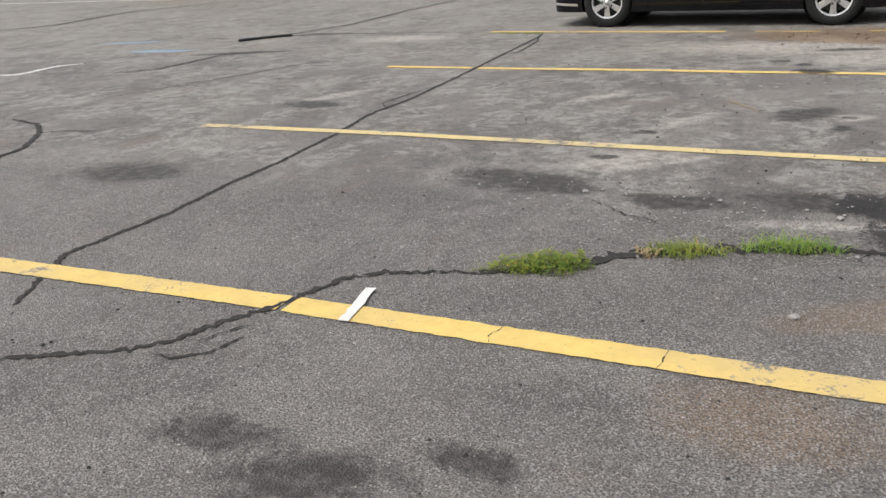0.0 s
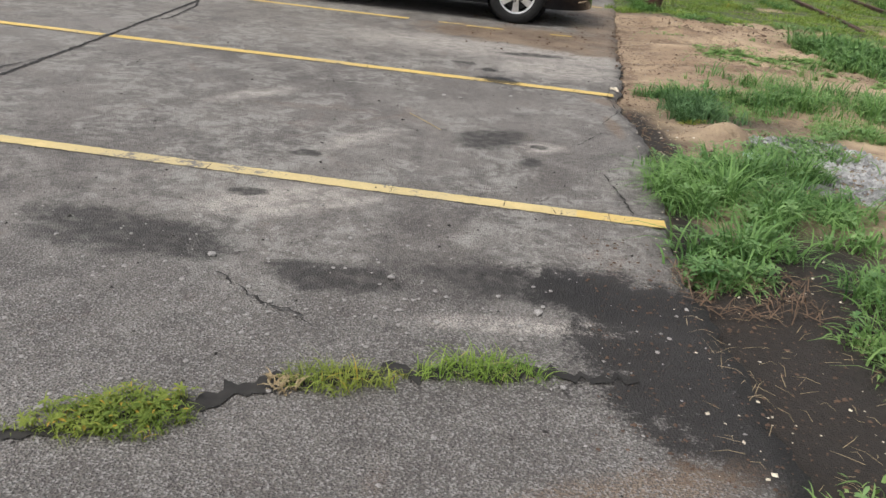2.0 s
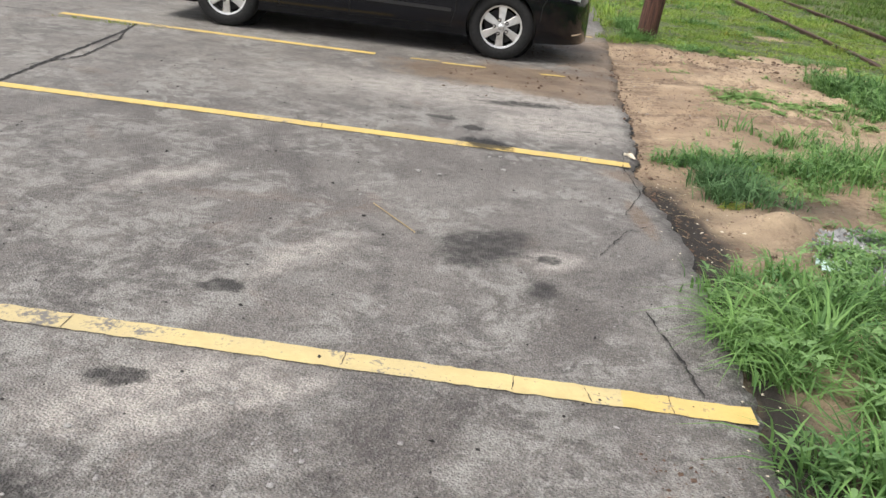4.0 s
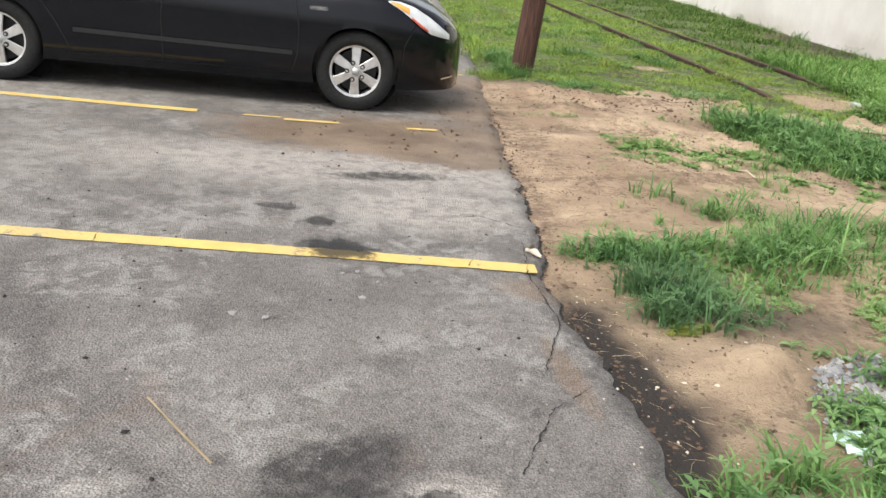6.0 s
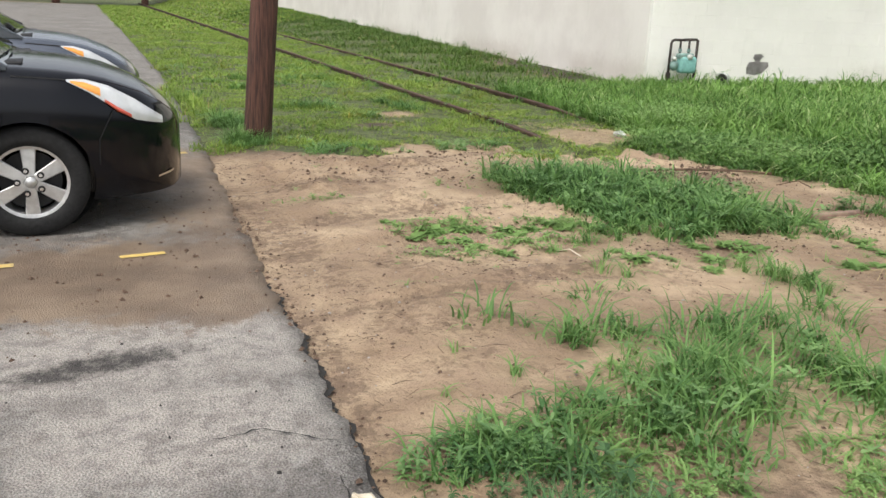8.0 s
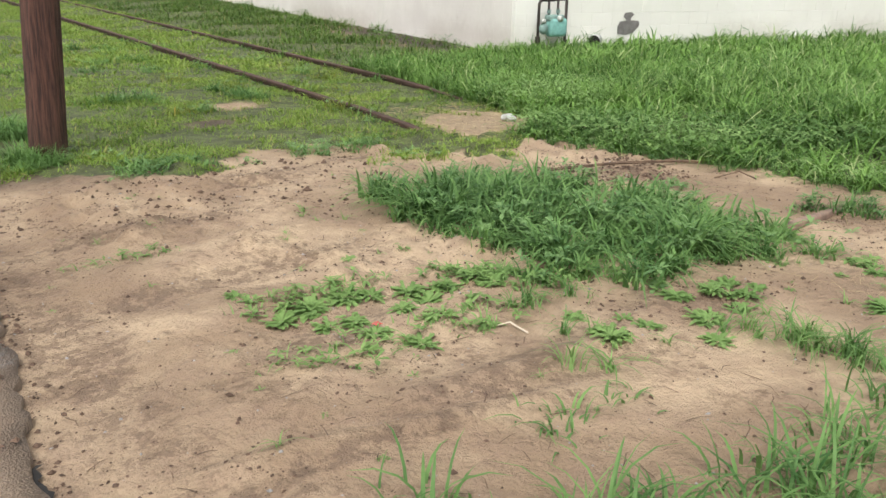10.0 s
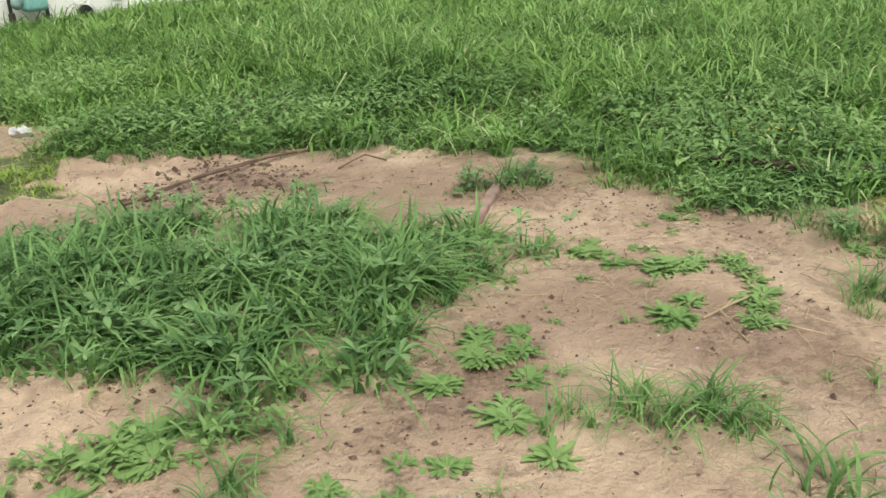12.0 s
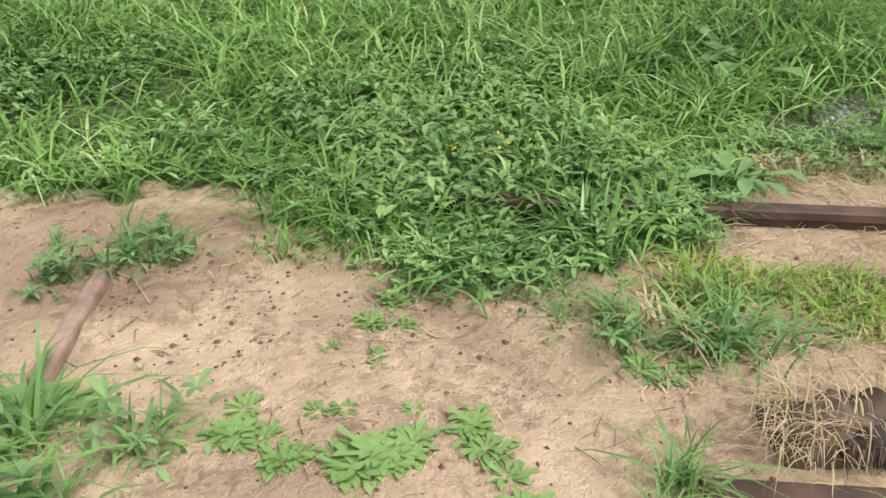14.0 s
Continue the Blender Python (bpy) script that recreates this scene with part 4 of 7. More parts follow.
def leaf_arrays(P, az, pitch, L, W, droop=0.5):
    """Broad folded leaves rooted at P, at the angle pitch above level."""
    n = len(P)
    d = np.stack([np.cos(az), np.sin(az), np.zeros(n)], 1)
    s = np.stack([-np.sin(az), np.cos(az), np.zeros(n)], 1)
    rows = []
    for f, w in ((0, 0), (0.35, 0.8), (0.68, 1.0), (1.0, 0)):
        c = P + d * (L * f * np.cos(pitch))[:, None]
        c[:, 2] += L * f * np.sin(pitch) - droop * L * f * f * 0.6
        if w:
            half = (W * w * 0.5)[:, None]
            up = np.zeros((n, 3))
            up[:, 2] = W * w * 0.18
            rows += [c - s * half + up, c, c + s * half + up]
        else:
            rows.append(c)
    V = np.stack(rows, 1)
    o = (np.arange(n) * 8)[:, None]
    T = np.concatenate([o + np.array(t) for t in ((0, 2, 1), (0, 3, 2), (4, 5, 7), (5, 6, 7))])
    Q = np.concatenate([o + np.array(q) for q in ((1, 2, 5, 4), (2, 3, 6, 5))])
    return V.reshape(-1, 3), T, Q


def gather(chunks):
    V, T, Q, o = [], [], [], 0
    for v, t, q in chunks:
        V.append(v), T.append(t + o), Q.append(q + o)
        o += len(v)
    return np.concatenate(V), np.concatenate(T), np.concatenate(Q)


def scatter(n, x0, x1, y0, y1, keep):
    x, y = RNG.uniform(x0, x1, n), RNG.uniform(y0, y1, n)
    ok = RNG.rand(n) < keep(x, y)
    x, y = x[ok], y[ok]
    return np.stack([x, y, land(x, y) - 0.01], 1)


def u(n, a, b):
    return RNG.uniform(a, b, n)


def turf(name, P, lo, hi, w0, w1, lean0, lean1, mat, label, cat="grass", segs=3, tall=None):
    n = len(P)
    L = u(n, lo, hi) * (1 if tall is None else tall(P[:, 0], P[:, 1]))
    ob = new(name, np_mesh(name, *[(v, t, mat, q) for v, t, q in [blade_arrays(P, L, u(n, w0, w1), u(n, 0, 6.283), u(n, lean0, lean1), segs)]][0]))
    return tagged(ob, label, cat, kind="stuff")


def clumpy(x, y, s=1.6, seed=0.0):
    return np.clip(0.55 + 0.6 * wave(x, y, s, seed), 0.06, 1)


bank = lambda x, y: (grassy(x, y) > 0.45) * (x > bank_x(y) - 0.2) * (y < 10.3 - 0.10 * (x - 8.11) + 60 * (x < 8.05))
tallness = lambda x, y: 0.50 + 0.85 * sstep(0.3, 1.6, x - bank_x(y)) * clumpy(x, y, 1.3, 3) + 0.22 * wave(x, y, 3) + 0.12 * wave(x, y, 8, 2)
BANK_LABEL = "rank tall green grass on the bank, leaning and uneven"
turf("tall_grass", scatter(125000, 4.4, 9.4, -5.0, 6.5, lambda x, y: bank(x, y) * clumpy(x, y, 1.7) * clumpy(x, y, 6.0, 4)), 0.20, 0.50, 0.009, 0.025, 0.4, 2.0, M_GRASS, BANK_LABEL, tall=tallness)
turf("tall_grass", scatter(60000, 4.4, 8.2, 6.0, 10.4, lambda x, y: bank(x, y) * clumpy(x, y) * clumpy(x, y, 5.0, 4)), 0.12, 0.38, 0.009, 0.020, 0.4, 1.3, M_GRASS, "green grass growing up to the block wall")
turf("tall_grass", scatter(110000, 8.0, 24.0, -12.0, 10.3, lambda x, y: bank(x, y) * (0.35 + 0.65 * (x < 13)) * (1 - 0.999 * (x < 9.4) * (y < 6.5))), 0.18, 0.50, 0.014, 0.032, 0.4, 1.9, M_GRASS, BANK_LABEL, tall=lambda x, y: 0.85 + 0.35 * wave(x, y, 2.2, 1.0) + 0.2 * wave(x, y, 6.0))
turf("tall_grass", scatter(14000, 24.0, 60.0, -40.0, 9.0, lambda x, y: x > 0), 0.25, 0.5, 0.05, 0.10, 0.3, 0.9, M_GRASS, "far green grass on the rising bank", segs=2)
LOW = leaf_arrays(*(lambda P: (P, u(len(P), 0, 6.283), u(len(P), -0.1, 0.8), u(len(P), 0.035, 0.085), u(len(P), 0.012, 0.030)))((lambda P: P + np.stack([0 * P[:, 0], 0 * P[:, 0], u(len(P), 0.02, 0.22)], 1))(scatter(60000, 4.4, 7.6, -3.0, 8.0, lambda x, y: bank(x, y) * (wave(x, y, 1.1, 6.0) > 0.15)))))
tagged(new("leafy_weeds", np_mesh("leafy_weeds", LOW[0], LOW[1], M_BANKLEAF, LOW[2])), "low broadleaf weeds growing among the bank grass", "weeds", kind="stuff")
lawn = lambda x, y: (grassy(x, y) > 0.4) * (x < bank_x(y)) * (x > edge_x(y) + 0.05)
near_rail = lambda x: 1 - 0.9 * np.exp(-((x - 3.80) / 0.07) ** 2) - 0.9 * np.exp(-((x - 5.16) / 0.07) ** 2)
turf("lawn_grass", scatter(130000, 0.2, 5.8, 4.6, 11.0, lambda x, y: lawn(x, y) * np.clip(0.40 + 0.8 * wave(x, y, 2.0, 1.0) + 0.7 * wave(x, y, 5.1, 7.0), 0.03, 1) * near_rail(x)), 0.03, 0.09, 0.004, 0.010, 0.4, 1.5, M_LAWN, "patchy bright green short lawn between pole and rails", segs=2)
turf("lawn_grass", scatter(120000, 0.4, 5.4, 11.0, 30, lambda x, y: (grassy(x, y) > 0.4) * np.clip(0.45 + 0.7 * wave(x, y, 1.0, 1.0) + 0.8 * wave(x, y, 3.7, 7.0), 0.03, 1) * near_rail(x)), 0.04, 0.13, 0.008, 0.018, 0.4, 1.4, M_LAWN, "patchy short lawn along the rails", segs=2)
turf("lawn_grass", scatter(26000, 0.6, 8.0, 30, 66, lambda x, y: near_rail(x)), 0.06, 0.16, 0.04, 0.07, 0.4, 1.2, M_LAWN, "far short lawn along the rails", segs=2)
turf("rank_grass", scatter(60000, 5.3, 8.0, 9.5, 40, lambda x, y: np.clip(0.45 + 1.1 * wave(x, y, 1.4, 2.0), 0.06, 1) * (1 - 0.8 * sstep(6.9, 7.4, x) * (y > 10.8) * (y < 15))), 0.05, 0.22, 0.010, 0.022, 0.4, 1.6, M_RANK, "dark green weedy grass between the rails and the wall", segs=2)
ring = lambda cx, cy, rx, ry: (lambda x, y: 1.0 * ((((x - cx) / rx) ** 2 + ((y - cy) / ry) ** 2) < 1 + 0.35 * wave(x, y, 4.0)))


def clump(cx, cy, rx, ry, n, lo, hi, mat=None, leaves=0, label="", leaf_mat=None, w=(0.005, 0.011), lean=(0.35, 1.5), turn=0.0, leaf=(0.022, 0.058)):
    """A patch of grass and weeds as one growth."""
    a = radians(turn)
    mat_low = hi <= 0.11
    if not mat_low:
        n, w = max(12, int(n * 0.95)), (w[0] * 0.9, w[1] * 1.35)
    k = n if mat_low else max(3, int(rx * ry * 85) + 3)
    r, t = np.sqrt(RNG.rand(k)), RNG.rand(k) * 6.283
    r = r * (1 + 0.22 * np.sin(3 * t + cx * 5) + 0.15 * np.sin(7 * t + cy * 3))
    px, py = rx * r * np.cos(t), ry * r * np.sin(t)
    x, y = cx + px * math.cos(a) - py * math.sin(a), cy + px * math.sin(a) + py * math.cos(a)
    plant = np.arange(n) if mat_low else RNG.randint(0, k, n)
    vigour = u(k, 0.5, 1.25) * (1.1 - 0.45 * np.clip(r, 0, 1.2))
    spread = 0.0 if mat_low else 0.05
    ox, oy = RNG.normal(0, 1, n) * spread, RNG.normal(0, 1, n) * spread
    x, y = x[plant] + ox, y[plant] + oy
    P = np.stack([x, y, land(x, y) - 0.01], 1)
    P[:, 2] = np.where(x < edge_x(y), 0.0, P[:, 2])
    L = (lo + (hi - lo) * RNG.rand(n) ** 1.3) * vigour[plant] * 1.1
    az = np.arctan2(oy, ox) + RNG.normal(0, 1.2, n) if spread else u(n, 0, 6.283)
    v, tt, q = blade_arrays(P, L, u(n, *w), az, u(n, *lean), 4)
    grown = new("grass_clump", np_mesh("grass_clump", v, tt, mat or M_CLUMP, q))
    tagged(grown, label or "clump of deep green grass growing from bare soil", "grass clump", "grass clumps", "stuff")
    if leaves:
        # leaves sit in whorls round short stems
        whorls = max(1, leaves // 3)
        node = P[RNG.randint(0, n, whorls)].copy()
        node[:, 2] += u(whorls, 0.01, max(0.03, hi * 0.48))
        size = u(whorls, 0.75, 1.25)
        m = whorls * 6
        pick, size = np.repeat(node, 6, 0), np.repeat(size, 6)
        turn_az = np.tile(np.arange(6) * 1.047, whorls) + np.repeat(u(whorls, 0, 6.283), 6) + u(m, -0.3, 0.3)
        lf = leaf_arrays(pick, turn_az, u(m, 0.0, 0.8), u(m, *leaf) * size, u(m, leaf[0] * 0.32, leaf[1] * 0.33) * size)
        sub = new("leaves", np_mesh("leaves", lf[0], lf[1], leaf_mat or M_LEAF, lf[2]))
        sub.parent = grown
        tagged(sub, "broad green weed leaves", kind="stuff")
    return grown


CENTRAL = "dense island of tall grass and broadleaf weeds in washed sand"
clump(2.76, 3.86, 0.50, 0.62, 1500, 0.15, 0.36, leaf=(0.035, 0.075), w=(0.007, 0.016), leaves=420, label=CENTRAL)
clump(3.13, 3.50, 0.72, 0.85, 2600, 0.14, 0.36, leaf=(0.035, 0.075), w=(0.007, 0.016), leaves=900, label=CENTRAL)
clump(3.46, 2.80, 0.54, 0.52, 1600, 0.14, 0.36, leaf=(0.035, 0.075), w=(0.007, 0.016), leaves=260, label=CENTRAL)
clump(2.92, 2.74, 0.60, 0.45, 1000, 0.10, 0.28, leaf=(0.035, 0.075), w=(0.007, 0.016), leaves=200, label=CENTRAL)
clump(2.55, 2.63, 0.45, 0.22, 300, 0.05, 0.16, M_SPROUT, 200, "low fringe of pale green weeds on sand", M_SPROUT)
clump(1.92, 2.89, 0.30, 0.14, 110, 0.04, 0.12, M_SPROUT, 130, "low fringe of pale green weeds on sand", M_SPROUT, turn=5)
clump(1.34, 2.94, 0.38, 0.09, 110, 0.04, 0.11, M_SPROUT, 140, "low fringe of pale green weeds on sand", M_SPROUT, turn=6)
EDGEC = "thick fresh green grass clump along the broken asphalt edge"
clump(0.59, -0.24, 0.24, 0.32, 300, 0.12, 0.28, M_BLUEGREEN, 60, EDGEC, M_BLUEGREEN)
clump(0.92, 0.3, 0.41, 0.32, 385, 0.10, 0.28, leaves=120)
clump(0.55, 0.41, 0.26, 0.18, 143, 0.06, 0.20, leaves=70)
clump(1.47, 0.25, 0.46, 0.40, 360, 0.12, 0.30, leaves=220)
clump(2.1, 0.36, 0.50, 0.42, 360, 0.14, 0.34, leaves=160)
clump(1.27, 1.08, 0.24, 0.18, 143, 0.12, 0.30)
clump(1.84, 0.98, 0.26, 0.20, 143, 0.12, 0.28)
clump(2.4, 0.95, 0.32, 0.23, 165, 0.12, 0.30)
clump(0.99, 1.41, 0.09, 0.09, 33, 0.10, 0.22)
clump(0.64, -1.66, 0.42, 0.30, 1300, 0.14, 0.32, lean=(0.3, 1.0), leaves=420, label=EDGEC)
clump(0.53, -2.24, 0.42, 0.45, 1500, 0.16, 0.34, leaves=420, label=EDGEC)
clump(0.41, -2.95, 0.30, 0.38, 700, 0.10, 0.26, leaves=360, label=EDGEC)
clump(0.85, -2.39, 0.35, 0.35, 700, 0.10, 0.24, leaves=140)
clump(1.19, -0.80, 0.26, 0.14, 90, 0.06, 0.16, leaves=150)
clump(0.92, -1.24, 0.24, 0.12, 150, 0.06, 0.18, leaves=200)
clump(1.35, -1.12, 0.18, 0.14, 90, 0.06, 0.16, leaves=120)
clump(1.00, -1.15, 0.12, 0.08, 50, 0.05, 0.12, M_SPROUT, 90, leaf_mat=M_SPROUT)
clump(1.61, -1.99, 0.27, 0.24, 200, 0.08, 0.22, leaves=120)
clump(1.01, -3.26, 0.30, 0.40, 600, 0.10, 0.26, leaves=100)
clump(0.89, -3.86, 0.28, 0.45, 700, 0.08, 0.20, M_SPROUT, 120)
clump(0.43, -4.86, 0.22, 0.22, 500, 0.06, 0.16, M_SPROUT, 60)
clump(1.03, -4.91, 0.50, 0.50, 700, 0.08, 0.20, leaves=80)
clump(1.58, -0.32, 0.32, 0.20, 137, 0.06, 0.16, leaves=120)
clump(2.66, -0.8, 0.83, 0.74, 770, 0.12, 0.30, leaves=160)
clump(2.74, -2.66, 1.20, 1.40, 2200, 0.10, 0.26, leaves=160)
clump(1.81, 1.54, 0.46, 0.09, 66, 0.05, 0.16)
clump(1.25, 2.4, 0.40, 0.14, 120, 0.03, 0.11, M_SPROUT, 50, leaf_mat=M_SPROUT)
clump(0.83, 3.95, 0.30, 0.10, 60, 0.03, 0.08, M_SPROUT, 30, leaf_mat=M_SPROUT)
clump(1.83, 2.43, 0.35, 0.15, 110, 0.04, 0.10, M_SPROUT, 60, leaf_mat=M_SPROUT)
clump(0.86, 7.52, 0.26, 0.22, 800, 0.16, 0.34, label="bushy dark grass tuft at the foot of the pole")
clump(2.88, 5.69, 0.40, 0.25, 300, 0.06, 0.16, leaves=260, label="low broadleaf weed at the lawn edge")
clump(3.4, 5.22, 0.55, 0.18, 500, 0.05, 0.12, M_LAWN, 60)
clump(1.33, 5.72, 0.40, 0.20, 300, 0.05, 0.14, leaves=60)
clump(0.64, 6.22, 0.28, 0.15, 260, 0.05, 0.12, M_LAWN)
clump(0.54, 9.38, 0.30, 1.80, 900, 0.10, 0.26, M_LAWN)
clump(3.2, 8.68, 0.22, 0.22, 260, 0.12, 0.28)
clump(2.05, 8.99, 0.30, 0.25, 260, 0.10, 0.24)
clump(5.13, 5.29, 0.55, 0.35, 500, 0.10, 0.24, leaves=420, label="dark leafy weed bush at the rail's end")
clump(5.02, 4.66, 0.35, 0.50, 400, 0.08, 0.20, leaves=260)
clump(4.29, 3.58, 0.20, 0.12, 60, 0.05, 0.14, leaves=60)
LEAFY = "grey-green leafy weed bush spilling over sand"
clump(4.69, 2.64, 0.16, 0.26, 170, 0.10, 0.22, leaves=150, label=LEAFY)
clump(4.95, 1.95, 0.24, 0.26, 520, 0.14, 0.30, M_GRASS, leaves=90, label="fresh green spiky grass tuft on sand")
clump(4.74, 1.52, 0.18, 0.26, 300, 0.08, 0.20, None, 220, LEAFY, M_BANKLEAF)
clump(4.90, 1.2, 0.26, 0.36, 420, 0.08, 0.24, None, 300, LEAFY, M_BANKLEAF)
clump(4.42, 1.06, 0.12, 0.16, 110, 0.12, 0.26, leaves=30)
clump(4.46, 0.73, 0.22, 0.18, 300, 0.08, 0.20, M_CLUMP, 60)
clump(4.64, 0.35, 0.22, 0.30, 800, 0.04, 0.10, M_LAWN)
clump(4.15, -0.29, 0.30, 0.35, 500, 0.05, 0.14, M_LAWN)
clump(4.66, -0.56, 0.25, 0.40, 600, 0.05, 0.12, M_LAWN)
clump(3.67, -0.01, 0.20, 0.30, 260, 0.12, 0.30, leaves=20)
clump(5.3, 0.99, 0.35, 0.50, 500, 0.10, 0.25, leaves=260, label=LEAFY)
for i in range(26):
    y = -0.6 + 6.2 * i / 25
    clump(float(bank_x(y)) + 0.16 + 0.12 * math.sin(i * 2.1), y, 0.24, 0.26, 150, 0.08, 0.22, M_CLUMP, 130, leaf_mat=M_BANKLEAF, label="grey-green weeds fringing the bank above the sand")

# weeds in the asphalt crack
clump(-1.56, -4.79, 0.22, 0.10, 700, 0.03, 0.085, M_YELLOWING, 520, "low yellow-green weed mat in the asphalt crack", M_YELLOWING, (0.002, 0.005), (0.5, 1.6), 25, (0.012, 0.026))
clump(-1.04, -4.46, 0.17, 0.07, 380, 0.04, 0.10, M_YELLOWING, 0, "small grass tuft in the asphalt crack", None, (0.002, 0.005), (0.5, 1.5), 15)
clump(-1.17, -4.52, 0.06, 0.05, 50, 0.03, 0.06, M_STRAW, 20, "withered orange weed in the asphalt crack", M_STRAW, leaf=(0.012, 0.025))
clump(-0.63, -4.29, 0.19, 0.07, 420, 0.04, 0.11, M_LAWN, 0, "small grass tuft in the asphalt crack", None, (0.002, 0.005), (0.5, 1.5), 12)
clump(-4.56, 2.69, 0.45, 0.05, 200, 0.02, 0.05, M_YELLOWING, 0, "thin moss and weeds along a faded line", w=(0.004, 0.008))

# growth at the pole's foot and fine grass by the broken edge
clump(0.70, 6.28, 0.20, 0.17, 900, 0.14, 0.30, label="bushy dark grass tuft at the foot of the pole", w=(0.004, 0.008))
clump(1.35, 6.15, 0.35, 0.22, 500, 0.05, 0.14, M_LAWN, 60)
clump(1.75, 5.75, 0.40, 0.20, 350, 0.05, 0.16, leaves=60)
clump(0.45, 6.05, 0.25, 0.20, 350, 0.04, 0.10, M_LAWN)
clump(0.50, -0.26, 0.17, 0.20, 800, 0.10, 0.26, M_BLUEGREEN, 60, "bushy blue-green weed at the asphalt edge", M_BLUEGREEN, (0.004, 0.009), (0.2, 1.0), leaf=(0.03, 0.06))
clump(0.50, 0.30, 0.22, 0.16, 420, 0.05, 0.15, leaves=120, leaf=(0.015, 0.04))
clump(1.75, -0.25, 0.42, 0.30, 700, 0.03, 0.09, M_SPROUT, 1900, "dense low mat of bright green small-leaved weeds", M_SPROUT, leaf=(0.012, 0.028))
clump(0.88, -0.02, 0.30, 0.28, 260, 0.03, 0.10, M_SPROUT, 1100, "low mat of small-leaved weeds beside the asphalt", M_BANKLEAF, leaf=(0.012, 0.030))
clump(0.52, 0.28, 0.26, 0.20, 160, 0.03, 0.10, M_BLUEGREEN, 500, "low dark small-leaved weeds on sand", M_BLUEGREEN, leaf=(0.012, 0.034))
clump(0.52, -0.52, 0.10, 0.06, 60, 0.02, 0.05, M_YELLOWING, 200, "yellowing small-leaved weed at the asphalt edge", M_YELLOWING, leaf=(0.010, 0.022))
clump(1.00, 0.45, 0.38, 0.30, 500, 0.04, 0.12, M_SPROUT, 500, "low small-leaved weeds on sand", M_SPROUT, leaf=(0.012, 0.030))
clump(1.55, 0.55, 0.30, 0.25, 500, 0.12, 0.30, w=(0.004, 0.009))

# tufts dotted over the lawn, along the rails and at the foot of the walls
spots = np.random.RandomState(77)
for i in range(46):
    x, y = float(spots.uniform(0.5, 5.0)), float(spots.uniform(6.6, 15.0))
    clump(x, y, 0.10 + 0.16 * spots.rand(), 0.10 + 0.22 * spots.rand(), 120, 0.06, 0.14 + 0.14 * spots.rand(), (M_CLUMP, M_LAWN, M_YELLOWING, M_GRASS)[i % 4], 30, "weedy tuft standing out of the patchy lawn")
for i in range(14):
    clump((3.72, 5.06)[i % 2] + 0.05 * math.sin(i * 3.1), 6.9 + 0.75 * i, 0.10, 0.28, 70, 0.06, 0.20, (M_CLUMP, M_GRASS, M_LAWN)[i % 3], 10, "grass leaning over the sunken rail")
for i in range(16):
    clump(7.75 + 0.2 * math.sin(i * 2.3), 10.8 + 1.15 * i, 0.22, 0.35, 130, 0.10, 0.34, M_RANK, 60, "weeds growing at the foot of the block wall")
for i in range(14):
    q = on_wall(0.3 + 0.8 * i, 0.25 + 0.12 * math.sin(i * 1.9), 0)
    clump(q.x, q.y, 0.32, 0.14, 130, 0.16, 0.40 + 0.22 * (i % 4 == 1), M_GRASS, 50, "tall weeds growing up the foot of the wall")

# green patches and dry weeds between and beside the old rails
clump(4.55, 0.15, 0.26, 0.30, 900, 0.03, 0.09, M_LAWN)
clump(4.35, -0.35, 0.28, 0.32, 700, 0.03, 0.10, M_LAWN)
clump(4.75, 0.75, 0.18, 0.20, 380, 0.08, 0.18, M_LAWN)
clump(3.62, 0.10, 0.18, 0.28, 300, 0.05, 0.16, M_STRAW, label="dry straw tuft leaning on the rail")
clump(3.55, -0.25, 0.20, 0.24, 380, 0.10, 0.26, leaves=20)
clump(4.45, 0.95, 0.24, 0.18, 320, 0.05, 0.14, M_STRAW, label="dry straw tuft between the rails")
clump(5.55, 0.15, 0.24, 0.35, 420, 0.05, 0.16, M_STRAW, label="dry straw tuft beyond the rail")


# ---- cars ----
def car_paint(name, color, metal=0.0, rough=0.09):
    k = Mat(name, rough, metal).local()
    k.b.inputs["Coat Weight"].default_value = 0.12
    k.b.inputs["Specular IOR Level"].default_value = 0.3
    k.b.inputs["Coat Roughness"].default_value = 0.06
    dust = k.noise(5.0, 6.0, 0.65)
    col = k.mix(k.ramp(dust, 0.5, 0.85, 0.0, 0.12), color, tuple(0.8 * c + 0.015 for c in color))
    return k.done(col, k.ramp(dust, 0.3, 0.8, rough, rough + 0.08))


M_BLACK = car_paint("black_car_paint", (0.003, 0.0036, 0.006))
M_SLATE = car_paint("dark_slate_car_paint", (0.11, 0.125, 0.155), 0.4, 0.12)
M_GOLD = car_paint("beige_gold_car_paint", (0.40, 0.32, 0.20), 0.4, 0.35)
M_RED = car_paint("dark_red_car_paint", (0.16, 0.012, 0.020))
M_SILVER = car_paint("silver_car_paint", (0.35, 0.36, 0.37), 0.5)
M_RUBBER = simple("tyre_rubber", (0.009, 0.009, 0.009), 0.92, vary=0.3, scale=30)
M_TRIM = simple("black_plastic_trim", (0.014, 0.014, 0.015), 0.6, vary=0.2)
M_ALLOY = simple("silver_alloy", (0.62, 0.62, 0.61), 0.35, 0.75, 0.12, 20, 0.05)
M_CHROME = simple("bright_chrome", (0.75, 0.75, 0.75), 0.12, 1.0, 0.05, 10, 0.0)
M_GLASS = simple("tinted_window_glass", (0.030, 0.036, 0.040), 0.06, 0.0, 0.1, 4, 0.0, 0.5)
